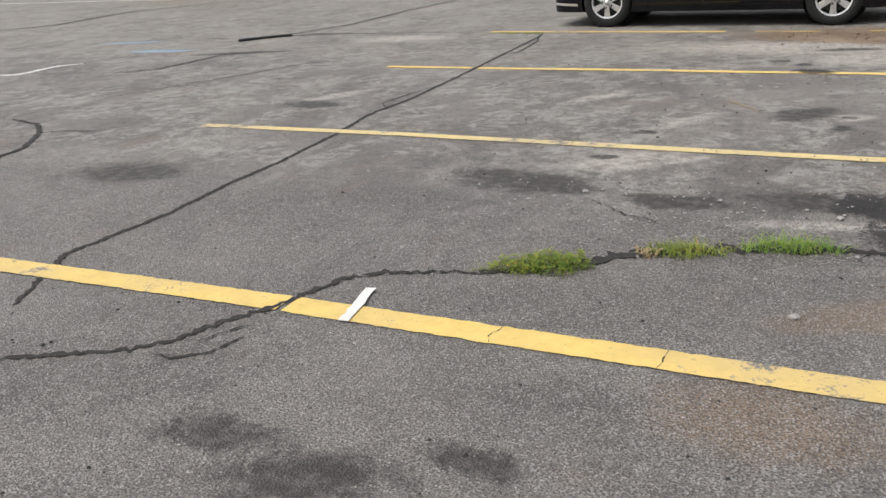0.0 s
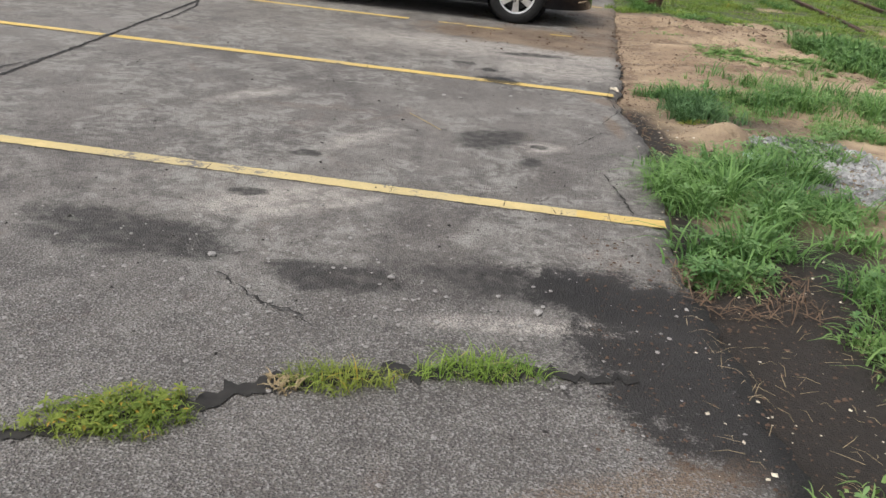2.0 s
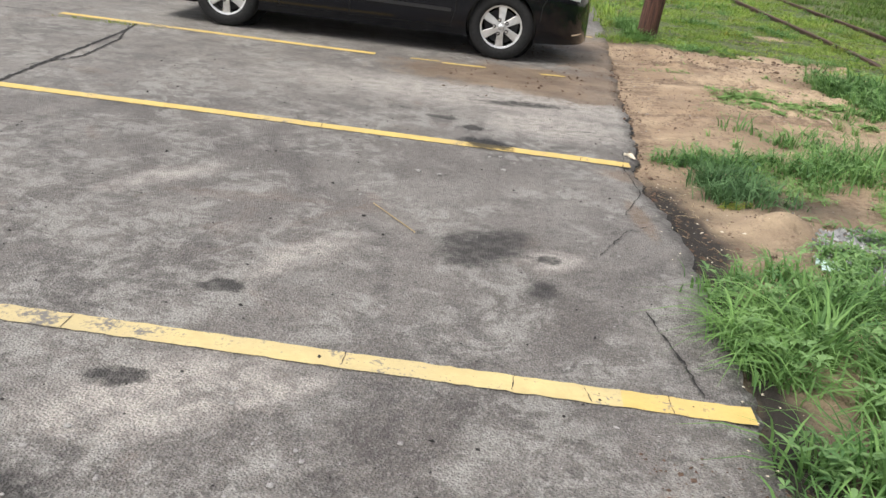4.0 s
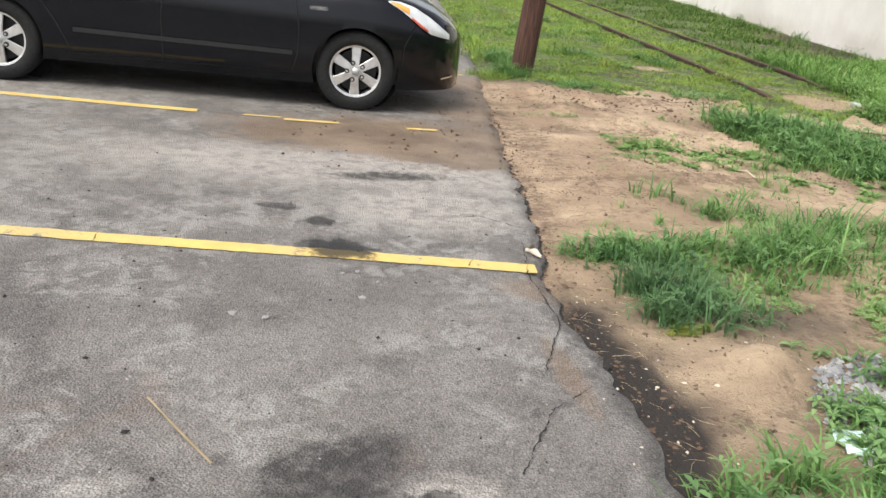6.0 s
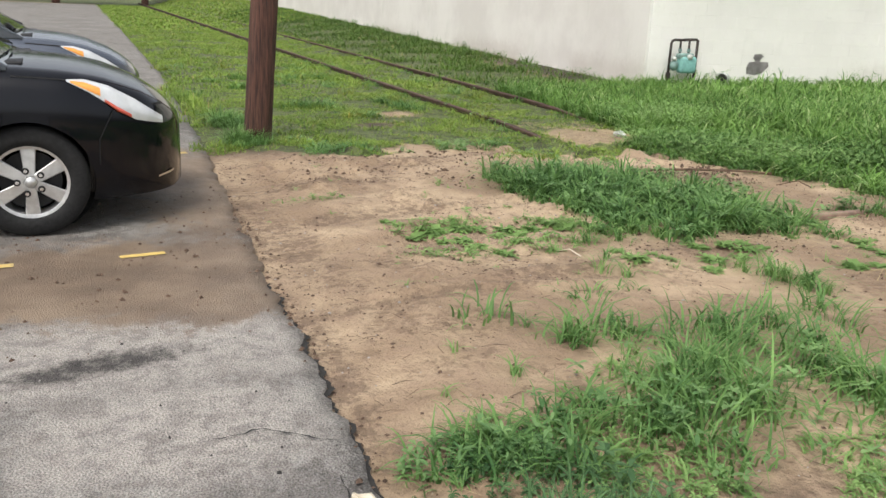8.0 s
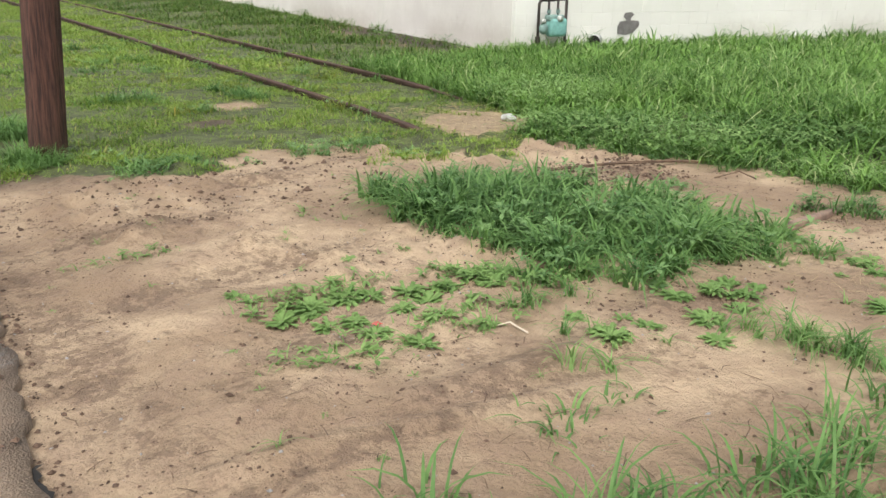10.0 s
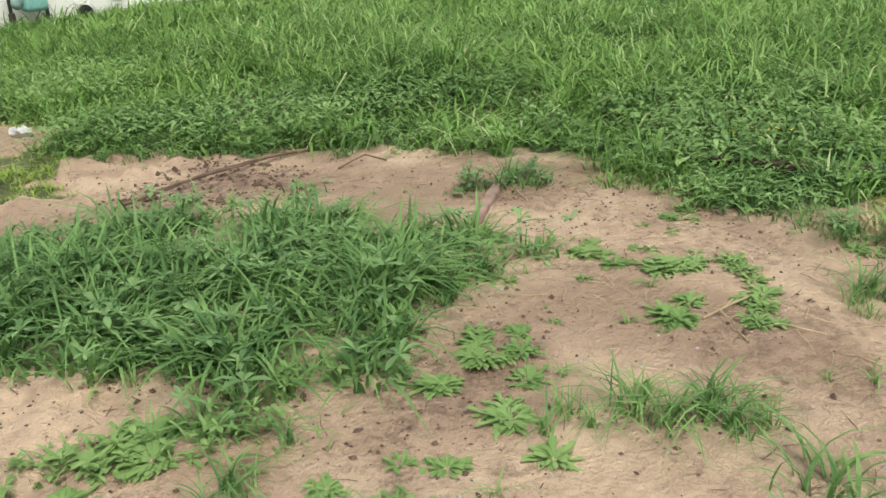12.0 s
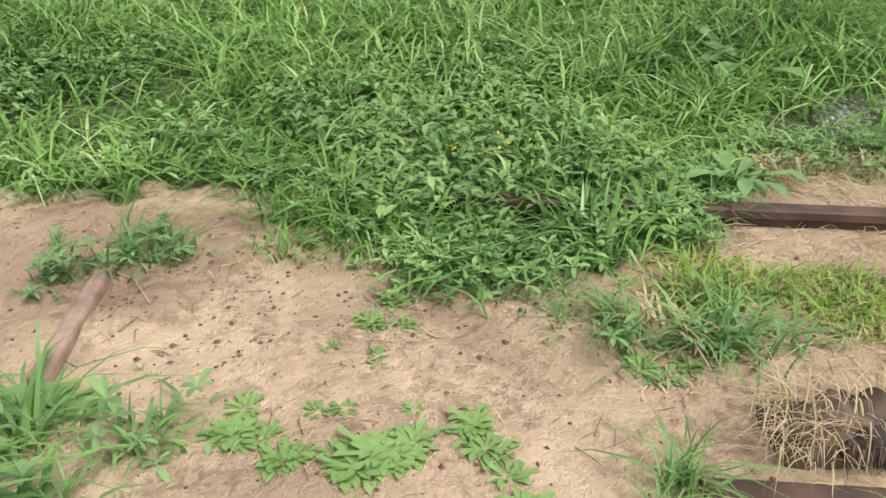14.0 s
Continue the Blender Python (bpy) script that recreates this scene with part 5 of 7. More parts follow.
# pale blue-grey base colour stands in for the sky mirrored in the windscreen
M_SCREEN = simple("windscreen_glass_sky_tinted", (0.34, 0.39, 0.43), 0.05, 0.6, 0.1, 3, 0.0, 0.8)
M_LAMP = simple("clear_headlamp_lens", (0.70, 0.72, 0.72), 0.10, 0.15, 0.10, 12, 0.0, 1.0)
M_AMBER = simple("amber_lamp_lens", (0.85, 0.36, 0.07), 0.18, 0.0, 0.12, 12, 0.0, 0.8)
M_REDLENS = simple("red_lamp_lens", (0.62, 0.10, 0.06), 0.18, 0.0, 0.12, 12, 0.0, 0.8)
M_SEAM = simple("dark_panel_gap", (0.004, 0.004, 0.004), 0.9, vary=0.1, bump=0.0)
M_BADGE = simple("chrome_lettering", (0.70, 0.70, 0.70), 0.25, 0.8, 0.05, 10, 0.0)


class Shape:
    """A car's outline. x runs along its length, 0 midway between the axles; all in metres."""

    def __init__(self, top, plan, roof, cabin, sill=0.19, base=1.35):
        self.top, self.plan, self.roof, self.cabin, self.sill, self.base = top, plan, roof, cabin, sill, base
        self.x0, self.x1 = plan[0][0], plan[-1][0]

    def at(self, table, x):
        return float(np.interp(x, [p[0] for p in table], [p[1] for p in table]))

    def half(self, x, z):
        """Half the width at a height."""
        w, top = self.at(self.plan, x), self.at(self.top, x)
        f = (z - self.sill) / max(0.05, top - self.sill)
        return w * float(np.interp(f, [0, 0.12, 0.35, 0.6, 0.8, 0.93, 1.0], [0.93, 0.975, 0.995, 1.0, 0.985, 0.94, 0.86]))


def tube_ring(bm, cx, cy, r_out, r_in, width, segs=40):
    prof = [(r_in, -width / 2 + 0.012), (r_in + 0.035, -width / 2), (r_out - 0.02, -width / 2 + 0.006), (r_out, -width / 2 + 0.03), (r_out, width / 2 - 0.03), (r_out - 0.02, width / 2), (r_in, width / 2)]
    rings = []
    for i in range(segs):
        a = 2 * math.pi * i / segs
        rings.append([bm.verts.new((r * math.cos(a), y, r * math.sin(a))) for r, y in prof])
    for i in range(segs):
        a, b = rings[i], rings[(i + 1) % segs]
        for j in range(len(prof)):
            k = (j + 1) % len(prof)
            bm.faces.new((a[j], b[j], b[k], a[k]))
    bmesh.ops.recalc_face_normals(bm, faces=bm.faces[:])
    return bm


def wheel(parent, x, y, side, r=0.31, spokes=6, alloy=None):
    """A wheel on one side of the car; its outer face looks along side * y."""
    root = part("wheel", tube_bm([(0, -0.03, 0), (0, 0.03, 0)], 0.06, 12), M_TRIM, parent)
    root.matrix_basis = pose(x, y, r, 0, 0, 0 if side < 0 else 180)
    part("tyre", tube_ring(bmesh.new(), 0, 0, r, r * 0.655, 0.19), M_RUBBER, root, "worn black tyre", True)
    rim = bmesh.new()
    tube_ring(rim, 0, 0, r * 0.675, r * 0.60, 0.165)
    for i in range(spokes):
        a = math.pi / 2 + 2 * math.pi * i / spokes
        sp = bmesh.new()
        bmesh.ops.create_cube(sp, size=1.0)
        for v in sp.verts:
            far = v.co.x > 0
            v.co = Vector((0.62 * r if far else 0.10 * r, v.co.y * 0.02 - (0.055 if far else 0.066), v.co.z * (0.26 * r if far else 0.17 * r)))
        bmesh.ops.bevel(sp, geom=sp.edges[:], offset=0.005, segments=1, affect="EDGES")
        bmesh.ops.transform(sp, matrix=Matrix.Rotation(-a, 4, "Y"), verts=sp.verts[:])
        tmp = bpy.data.meshes.new("spoke")
        sp.to_mesh(tmp)
        sp.free()
        rim.from_mesh(tmp)
        bpy.data.meshes.remove(tmp)
    part("rim", rim, alloy or M_ALLOY, root, "silver alloy rim with six spokes")
    part("brake_disc", tube_bm([(0, 0.0, 0), (0, 0.012, 0)], r * 0.52, 32), M_TRIM, root, "dark brake disc")
    part("hub_cap", tube_bm([(0, -0.086, 0), (0, -0.055, 0)], [r * 0.085, r * 0.13], 20), alloy or M_ALLOY, root, "", True)
    for i in range(5):
        a = 2 * math.pi * (i + 0.5) / 5
        c = Vector((math.cos(a), 0, math.sin(a))) * r * 0.215
        part("nut_recess", tube_bm([c + Vector((0, -0.0805, 0)), c + Vector((0, -0.05, 0))], 0.019, 12), M_TRIM, root)
        part("wheel_nut", tube_bm([c + Vector((0, -0.087, 0)), c + Vector((0, -0.05, 0))], 0.011, 6), M_CHROME, root, "chrome wheel nut")
    return root


def car(name, label, shape, paint, wheel_r=0.31, detail=True, alloy=None):
    root = new(name)
    s = shape
    xs = np.linspace(s.x0, s.x1, 70)
    fr = [0, 0.05, 0.12, 0.22, 0.35, 0.48, 0.6, 0.7, 0.8, 0.87, 0.93, 0.97, 1.0]
    bm, rings = bmesh.new(), []
    for x in xs:
        x = float(x)
        top = s.at(s.top, x)
        half = [(s.half(x, s.sill + f * (top - s.sill)), s.sill + f * (top - s.sill)) for f in fr]
        w = half[-1][0]
        half += [(w * 0.86, top + 0.012), (w * 0.6, top + 0.028), (w * 0.3, top + 0.036)]
        ring = [(w0, z) for w0, z in half] + [(0, top + 0.038)] + [(-w0, z) for w0, z in half[::-1]]
        rings.append([bm.verts.new((x, y, z)) for y, z in ring])
    for a, b in zip(rings, rings[1:]):
        for j in range(len(a)):
            k = (j + 1) % len(a)
            bm.faces.new((a[j], b[j], b[k], a[k]))
    bm.faces.new(rings[0])
    bm.faces.new(rings[-1][::-1])
    bmesh.ops.recalc_face_normals(bm, faces=bm.faces[:])
    body = part("body", bm, paint, root, "", True)
    cut = bmesh.new()
    for ax in (-s.base, s.base):
        for sy in (-1, 1):
            c = tube_bm([(ax, sy * 0.55, wheel_r), (ax, sy * 1.2, wheel_r)], wheel_r + 0.028, 40)
            tmp = bpy.data.meshes.new("arch")
            c.to_mesh(tmp)
            c.free()
            cut.from_mesh(tmp)
            bpy.data.meshes.remove(tmp)
    cutter = part("arch_cutter", cut, M_TRIM)
    mod = body.modifiers.new("arches", "BOOLEAN")
    mod.operation, mod.object, mod.solver = "DIFFERENCE", cutter, "EXACT"
    bpy.context.view_layer.update()
    done = bpy.data.meshes.new_from_object(body.evaluated_get(bpy.context.evaluated_depsgraph_get()))
    body.modifiers.clear()
    body.data = done
    cut_me = cutter.data
    bpy.data.objects.remove(cutter)
    bpy.data.meshes.remove(cut_me)
    done.materials.clear()
    done.materials.append(paint)
    done.polygons.foreach_set("material_index", [0] * len(done.polygons))
    done.polygons.foreach_set("use_smooth", [True] * len(done.polygons))
    done.set_sharp_from_angle(angle=radians(40))
    # greenhouse
    gm, rings = bmesh.new(), []
    gx0, gx1 = s.roof[0][0], s.roof[-1][0]
    for x in np.linspace(gx0, gx1, 40):
        x = float(x)
        top, low = s.at(s.roof, x), s.at(s.top, x) - 0.01
        wl, wt = s.at(s.plan, x) * 0.865, s.at(s.cabin, x)
        h = max(0.0, top - low)
        wt = wl + (wt - wl) * min(1.0, h / 0.42)
        half = [(wl, low), (wl + (wt - wl) * 0.5 + 0.015, low + h * 0.5), (wt, low + h * 0.88), (wt * 0.85, low + h * 0.98), (wt * 0.4, low + h + 0.012)]
        rings.append([gm.verts.new((x, y, z)) for y, z in half + [(0, top + 0.016)] + [(-y, z) for y, z in half[::-1]]])
    for a, b in zip(rings, rings[1:]):
        for j in range(len(a) - 1):
            gm.faces.new((a[j], b[j], b[j + 1], a[j + 1]))
    bmesh.ops.recalc_face_normals(gm, faces=gm.faces[:])
    part("window_glass", gm, M_GLASS, root, "dark tinted car windows", True)

    def skin(x, z, side, out=0.004):
        return Vector((x, side * (s.half(x, z) + out), z))

    def strip(nm, pts, width, mat, side, out=0.003, lab=""):
        """A thin band lying on the body side."""
        b, prev = bmesh.new(), None
        fine = []
        for (xa, za), (xb, zb) in zip(pts, pts[1:]):
            fine += [(xa + (xb - xa) * i / 8, za + (zb - za) * i / 8) for i in range(8)]
        fine.append(pts[-1])
        for i, (x, z) in enumerate(fine):
            x2, z2 = fine[min(i + 1, len(fine) - 1)]
            x1, z1 = fine[max(i - 1, 0)]
            d = Vector((x2 - x1, z2 - z1)).normalized()
            p, q = (x - d.y * width / 2, z + d.x * width / 2), (x + d.y * width / 2, z - d.x * width / 2)
            now = (b.verts.new(skin(*p, side, out)), b.verts.new(skin(*q, side, out)))
            if prev:
                b.faces.new((prev[0], now[0], now[1], prev[1]))
            prev = now
        bmesh.ops.recalc_face_normals(b, faces=b.faces[:])
        return part(nm, b, mat, root, lab, True)

    def lens(nm, tops, bots, mat, side, out=0.006, lab=""):
        """A lamp glass or panel on the body between an upper and a lower line."""
        b, cols = bmesh.new(), []
        for i in range(13):
            f = i / 12
            xa, za = np.interp(f, np.linspace(0, 1, len(tops)), [p[0] for p in tops]), np.interp(f, np.linspace(0, 1, len(tops)), [p[1] for p in tops])
            xb, zb = np.interp(f, np.linspace(0, 1, len(bots)), [p[0] for p in bots]), np.interp(f, np.linspace(0, 1, len(bots)), [p[1] for p in bots])
            cols.append([b.verts.new(skin(float(xa + (xb - xa) * g), float(za + (zb - za) * g), side, out + 0.007 * math.sin(math.pi * g))) for g in (0, 0.25, 0.5, 0.75, 1)])
        for a, c in zip(cols, cols[1:]):
            for j in range(4):
                b.faces.new((a[j], c[j], c[j + 1], a[j + 1]))
        bmesh.ops.recalc_face_normals(b, faces=b.faces[:])
        return part(nm, b, mat, root, lab, True)

    root["half"] = 0.0
    for ax in (-s.base, s.base):
        for sy in (-1, 1):
            w = s.half(ax, wheel_r) - 0.105
            wheel(root, ax, sy * w, sy, wheel_r, 6, alloy)
            part("wheel_arch_liner", tube_bm([(ax, sy * 0.53, wheel_r), (ax, sy * 0.548, wheel_r)], wheel_r + 0.06, 24), M_SEAM, root)
    return root, s, skin, strip, lens


HATCH = Shape(
    top=[(-2.12, 0.80), (-2.05, 0.93), (-1.8, 1.02), (-1.0, 1.00), (0.0, 0.955), (0.9, 0.915), (1.30, 0.915), (1.55, 0.895), (1.75, 0.86), (1.95, 0.785), (2.08, 0.705), (2.16, 0.635), (2.20, 0.57)],
    plan=[(-2.14, 0.55), (-2.10, 0.70), (-1.95, 0.80), (-1.6, 0.845), (-1.0, 0.862), (1.2, 0.862), (1.55, 0.845), (1.80, 0.79), (2.0, 0.68), (2.12, 0.54), (2.19, 0.36), (2.21, 0.22)],
    roof=[(-2.02, 0.98), (-1.6, 1.20), (-1.0, 1.40), (-0.4, 1.485), (0.1, 1.475), (0.55, 1.33), (0.95, 1.12), (1.28, 0.93)],
    cabin=[(-2.0, 0.55), (-0.4, 0.60), (0.5, 0.60), (1.28, 0.58)])
VAN = Shape(
    top=[(-2.35, 0.95), (-2.25, 1.05), (0.0, 1.02), (1.2, 1.0), (1.7, 0.95), (2.1, 0.85), (2.35, 0.65)],
    plan=[(-2.40, 0.80), (-2.32, 0.92), (-2.0, 0.97), (1.4, 0.97), (1.9, 0.9), (2.2, 0.7), (2.38, 0.4)],
    roof=[(-2.36, 0.98), (-2.2, 1.45), (-1.9, 1.72), (-0.5, 1.78), (0.3, 1.72), (0.9, 1.35), (1.4, 0.98)],
    cabin=[(-2.3, 0.74), (0.5, 0.74), (1.4, 0.70)], base=1.46)
SEDAN = Shape(
    top=[(-2.25, 0.80), (-2.1, 0.95), (-1.4, 0.97), (0.8, 0.93), (1.3, 0.90), (1.9, 0.78), (2.2, 0.62), (2.28, 0.5)],
    plan=[(-2.28, 0.55), (-2.1, 0.80), (-1.6, 0.86), (1.4, 0.86), (1.9, 0.76), (2.18, 0.5), (2.29, 0.25)],
    roof=[(-1.6, 0.96), (-1.0, 1.30), (-0.4, 1.43), (0.2, 1.40), (0.7, 1.15), (1.1, 0.92)],
    cabin=[(-1.6, 0.60), (0.2, 0.60), (1.1, 0.58)])


def dress_hatch(made, label, badge=True):
    root, s, skin, strip, lens = made
    for side in (-1, 1):
        strip("door_seam", [(0.86, 0.93), (0.90, 0.62), (0.90, 0.42), (0.86, 0.27)], 0.009, M_SEAM, side)
        strip("door_seam", [(-0.10, 0.97), (-0.13, 0.62), (-0.12, 0.27)], 0.009, M_SEAM, side)
        strip("door_seam", [(-1.02, 0.98), (-1.06, 0.72), (-0.90, 0.48), (-0.80, 0.27)], 0.009, M_SEAM, side)
        strip("sill_seam", [(-0.85, 0.265), (0.88, 0.265)], 0.008, M_SEAM, side)
        strip("side_moulding", [(-0.78, 0.44), (0.86, 0.42)], 0.035, M_TRIM, side, 0.010, "black rub strip")
        strip("belt_trim", [(-1.1, 0.985), (0.0, 0.945), (0.84, 0.905)], 0.016, M_CHROME, side, 0.006, "thin bright window strip")
        strip("bumper_seam", [(1.80, 0.70), (1.72, 0.54), (1.715, 0.40)], 0.008, M_SEAM, side)
        strip("hood_seam", [(1.30, 0.885), (1.48, 0.872), (1.56, 0.866)], 0.008, M_SEAM, side)
        lens("headlight", [(1.57, 0.868), (1.66, 0.866), (1.78, 0.832), (1.92, 0.755), (2.08, 0.64)], [(1.57, 0.858), (1.68, 0.800), (1.80, 0.720), (1.92, 0.640), (2.08, 0.600)], M_LAMP, side, 0.006, "clear headlight with amber and red inserts")
        lens("turn_signal", [(1.59, 0.862), (1.66, 0.852), (1.74, 0.822)], [(1.59, 0.852), (1.66, 0.818), (1.74, 0.778)], M_AMBER, side, 0.013, "amber turn signal")
        lens("side_reflector", [(1.76, 0.764), (1.83, 0.716), (1.90, 0.672)], [(1.76, 0.748), (1.83, 0.694), (1.90, 0.652)], M_REDLENS, side, 0.013, "red side reflector")
        lens("tail_light", [(-2.07, 0.86), (-1.98, 0.935), (-1.86, 0.98)], [(-2.07, 0.72), (-2.0, 0.74), (-1.92, 0.80)], M_LAMP, side, 0.006, "clear tail light")
        strip("bumper_lip", [(2.04, 0.285), (2.14, 0.30)], 0.012, M_CHROME, side, 0.006, "bright lower bumper strip")
        strip("rear_bumper_lip", [(-2.08, 0.30), (-1.74, 0.285)], 0.03, M_ALLOY, side, 0.012, "scuffed pale lower bumper strip")
        for x, z in ((-0.02, 0.83), (-0.92, 0.86)):
            hd = part("door_handle", box_bm(0.17, 0.035, 0.028, (0, 0, 0), 0.012), M_TRIM, root, "black door handle")
            hd.location = skin(x, z, side, 0.012)
            cup = bmesh.new()
            bmesh.ops.create_uvsphere(cup, u_segments=16, v_segments=8, radius=1.0, matrix=Matrix.Diagonal((0.075, 0.008, 0.035, 1)))
            c = part("handle_recess", cup, M_SEAM, root, "", True)
            c.location = skin(x, z - 0.012, side, 0.0)
        mb = box_bm(0.12, 0.19, 0.13, (0, 0, 0), 0.045, segs=3)
        mi = part("door_mirror", mb, M_BLACK, root, "", True)
        mi.location = (0.72, side * 0.90, 0.985)
        wp = part("windscreen_wiper", tube_bm([(1.22, side * 0.55, 0.985), (1.10, side * 0.15, 1.055)], 0.010, 6), M_TRIM, root)
    gl = part("grille", box_bm(0.05, 0.52, 0.07, (2.175, 0, 0.50), 0.015), M_TRIM, root, "black lower grille")
    part("grille_strip", box_bm(0.02, 0.40, 0.014, (2.20, 0, 0.535), 0.005), M_CHROME, root, "thin chrome grille strip")
    cowl = part("cowl", box_bm(0.10, 1.10, 0.03, (1.30, 0, 0.930), 0.01), M_TRIM, root, "black wiper cowl")
    # windscreen pane over the dark glass, coloured like reflected sky
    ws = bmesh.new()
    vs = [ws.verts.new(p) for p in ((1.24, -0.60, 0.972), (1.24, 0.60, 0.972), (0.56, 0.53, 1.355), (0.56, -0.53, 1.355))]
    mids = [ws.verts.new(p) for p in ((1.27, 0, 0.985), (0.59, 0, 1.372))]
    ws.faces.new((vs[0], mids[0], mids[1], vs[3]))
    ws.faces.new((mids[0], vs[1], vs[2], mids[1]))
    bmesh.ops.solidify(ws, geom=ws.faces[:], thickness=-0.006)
    part("windscreen", ws, M_SCREEN, root, "windscreen glass with the sky's reflection put into its colour", True)
    if badge:
        cu = bpy.data.curves.new("badge", "FONT")
        cu.body, cu.size, cu.extrude = "HYBRID", 0.038, 0.004
        tmp = new("badge_text", cu)
        bpy.context.view_layer.update()
        me = bpy.data.meshes.new_from_object(tmp.evaluated_get(bpy.context.evaluated_depsgraph_get()))
        bpy.data.objects.remove(tmp)
        me.materials.append(M_BADGE)
        bd = new("badge", me)
        bd.parent = root
        p = skin(0.98, 0.755, -1, 0.004)
        bd.matrix_basis = Matrix.Translation(p) @ pose(0, 0, 0, 90, 0, 0)
        tagged(bd, "small chrome lettering")
    return tagged(root, label, "car")


CAR_AT = (-2.29, 3.36 + 0.762, 0.0)
near_car = dress_hatch(car("hatchback_car", "", HATCH, M_BLACK), "glossy black hatchback parked beside a yellow stall line")
near_car.matrix_world = pose(*CAR_AT)
far_car = dress_hatch(car("hatchback_car", "", HATCH, M_SLATE), "dark slate car parked beyond the black hatchback", False)
far_car.matrix_world = pose(-2.35, 6.95, 0.0)


def dress_plain(made, label, nose):
    root, s, skin, strip, lens = made
    for side in (-1, 1):
        for x in (0.75, -0.25, -1.2):
            strip("door_seam", [(x, s.at(s.top, x) - 0.03), (x, 0.30)], 0.010, M_SEAM, side)
        strip("side_moulding", [(-1.0, 0.50), (0.95, 0.50)], 0.03, M_TRIM, side, 0.008)
        h = s.x1 - 0.16
        lens("headlight", [(h - 0.32, 0.74), (h, 0.64)], [(h - 0.28, 0.62), (h, 0.56)], M_LAMP, side, 0.008, "clear headlight")
        t = s.x0 + 0.10
        lens("tail_light", [(t, 0.92), (t + 0.16, 0.92)], [(t, 0.76), (t + 0.16, 0.78)], M_REDLENS, side, 0.008, "red tail light")
    part("front_bumper_grille", box_bm(0.05, 0.7, 0.12, (s.x1 - 0.03, 0, 0.38), 0.02), M_TRIM, root, "dark lower grille")
    part("rear_bumper", box_bm(0.12, 1.4, 0.16, (s.x0 + 0.02, 0, 0.47), 0.04), nose, root, "", True)
    part("number_plate", box_bm(0.02, 0.32, 0.16, (s.x0 - 0.01, 0, 0.74), 0.004), M_PALE, root, "pale blank number plate")
    return tagged(root, label, "car")


def aim(front, rear):
    """The pose of a car whose near-side axles stand at these spots."""
    d = Vector((front[0] - rear[0], front[1] - rear[1]))
    return math.degrees(math.atan2(d.y, d.x))


van = dress_plain(car("minivan", "", VAN, M_GOLD, 0.33), "beige-gold minivan parked across the lot", M_GOLD)
van.matrix_world = pose(-17.2, 11.0, 0, 0, 0, 164) @ Matrix.Scale(1.08, 4)
red = dress_plain(car("sedan_car", "", SEDAN, M_RED, 0.31), "dark red sedan parked beside the minivan", M_RED)
red.matrix_world = pose(-16.7, 15.3, 0, 0, 0, -34) @ Matrix.Scale(1.08, 4)
silver = dress_plain(car("sedan_car", "", SEDAN, M_SILVER, 0.31), "silver sedan parked far across the lot", M_SILVER)
silver.matrix_world = pose(-24.0, 31.0, 0, 0, 0, -30)
dark_c = dress_plain(car("sedan_car", "", SEDAN, M_SLATE, 0.31), "dark sedan parked far across the lot", M_SLATE)
dark_c.matrix_world = pose(-20.0, 36.0, 0, 0, 0, -35)


# ---- small things on the ground ----
def rosette(name, seed, n, size, mat, label, cat="weed", stem=0.02):
    """A low weed with a whorl of leaves, as one growth."""
    rs = np.random.RandomState(seed)
    P = np.zeros((n, 3))
    P[:, 2] = rs.uniform(0.0, stem, n)
    P[:, :2] = rs.normal(0, size * 0.34, (n, 2))
    az = np.arctan2(P[:, 1], P[:, 0]) + rs.normal(0, 0.5, n)
    v, t, q = leaf_arrays(P, az, rs.uniform(0.0, 0.8, n), rs.uniform(0.5, 1.0, n) * size, rs.uniform(0.24, 0.40, n) * size, 0.6)
    t = np.where(t % 8 == 0, 0, t)
    v[0] = 0.0
    used = np.unique(np.concatenate([t.ravel(), q.ravel()]))
    place = np.zeros(len(v), int)
    place[used] = np.arange(len(used))
    return np_mesh(name, v[used], place[t], mat, place[q])


SPROUTS = [rosette("weed_sprout", 30 + i, n, sz, M_SPROUT, "") for i, (n, sz) in enumerate([(34, 0.065), (64, 0.082), (16, 0.05), (90, 0.095)])]


def sprout(x, y, kind, scale=1.0, turn=0.0):
    ob = new("weed_sprout", SPROUTS[kind])
    ob.matrix_world = pose(x, y, float(land(x, y)) - 0.004, 0, 0, turn) @ Matrix.Scale(scale * 0.68, 4)
    return tagged(ob, "pale green leafy weed sprout rooted in bare sand", "weed", "weed sprouts")


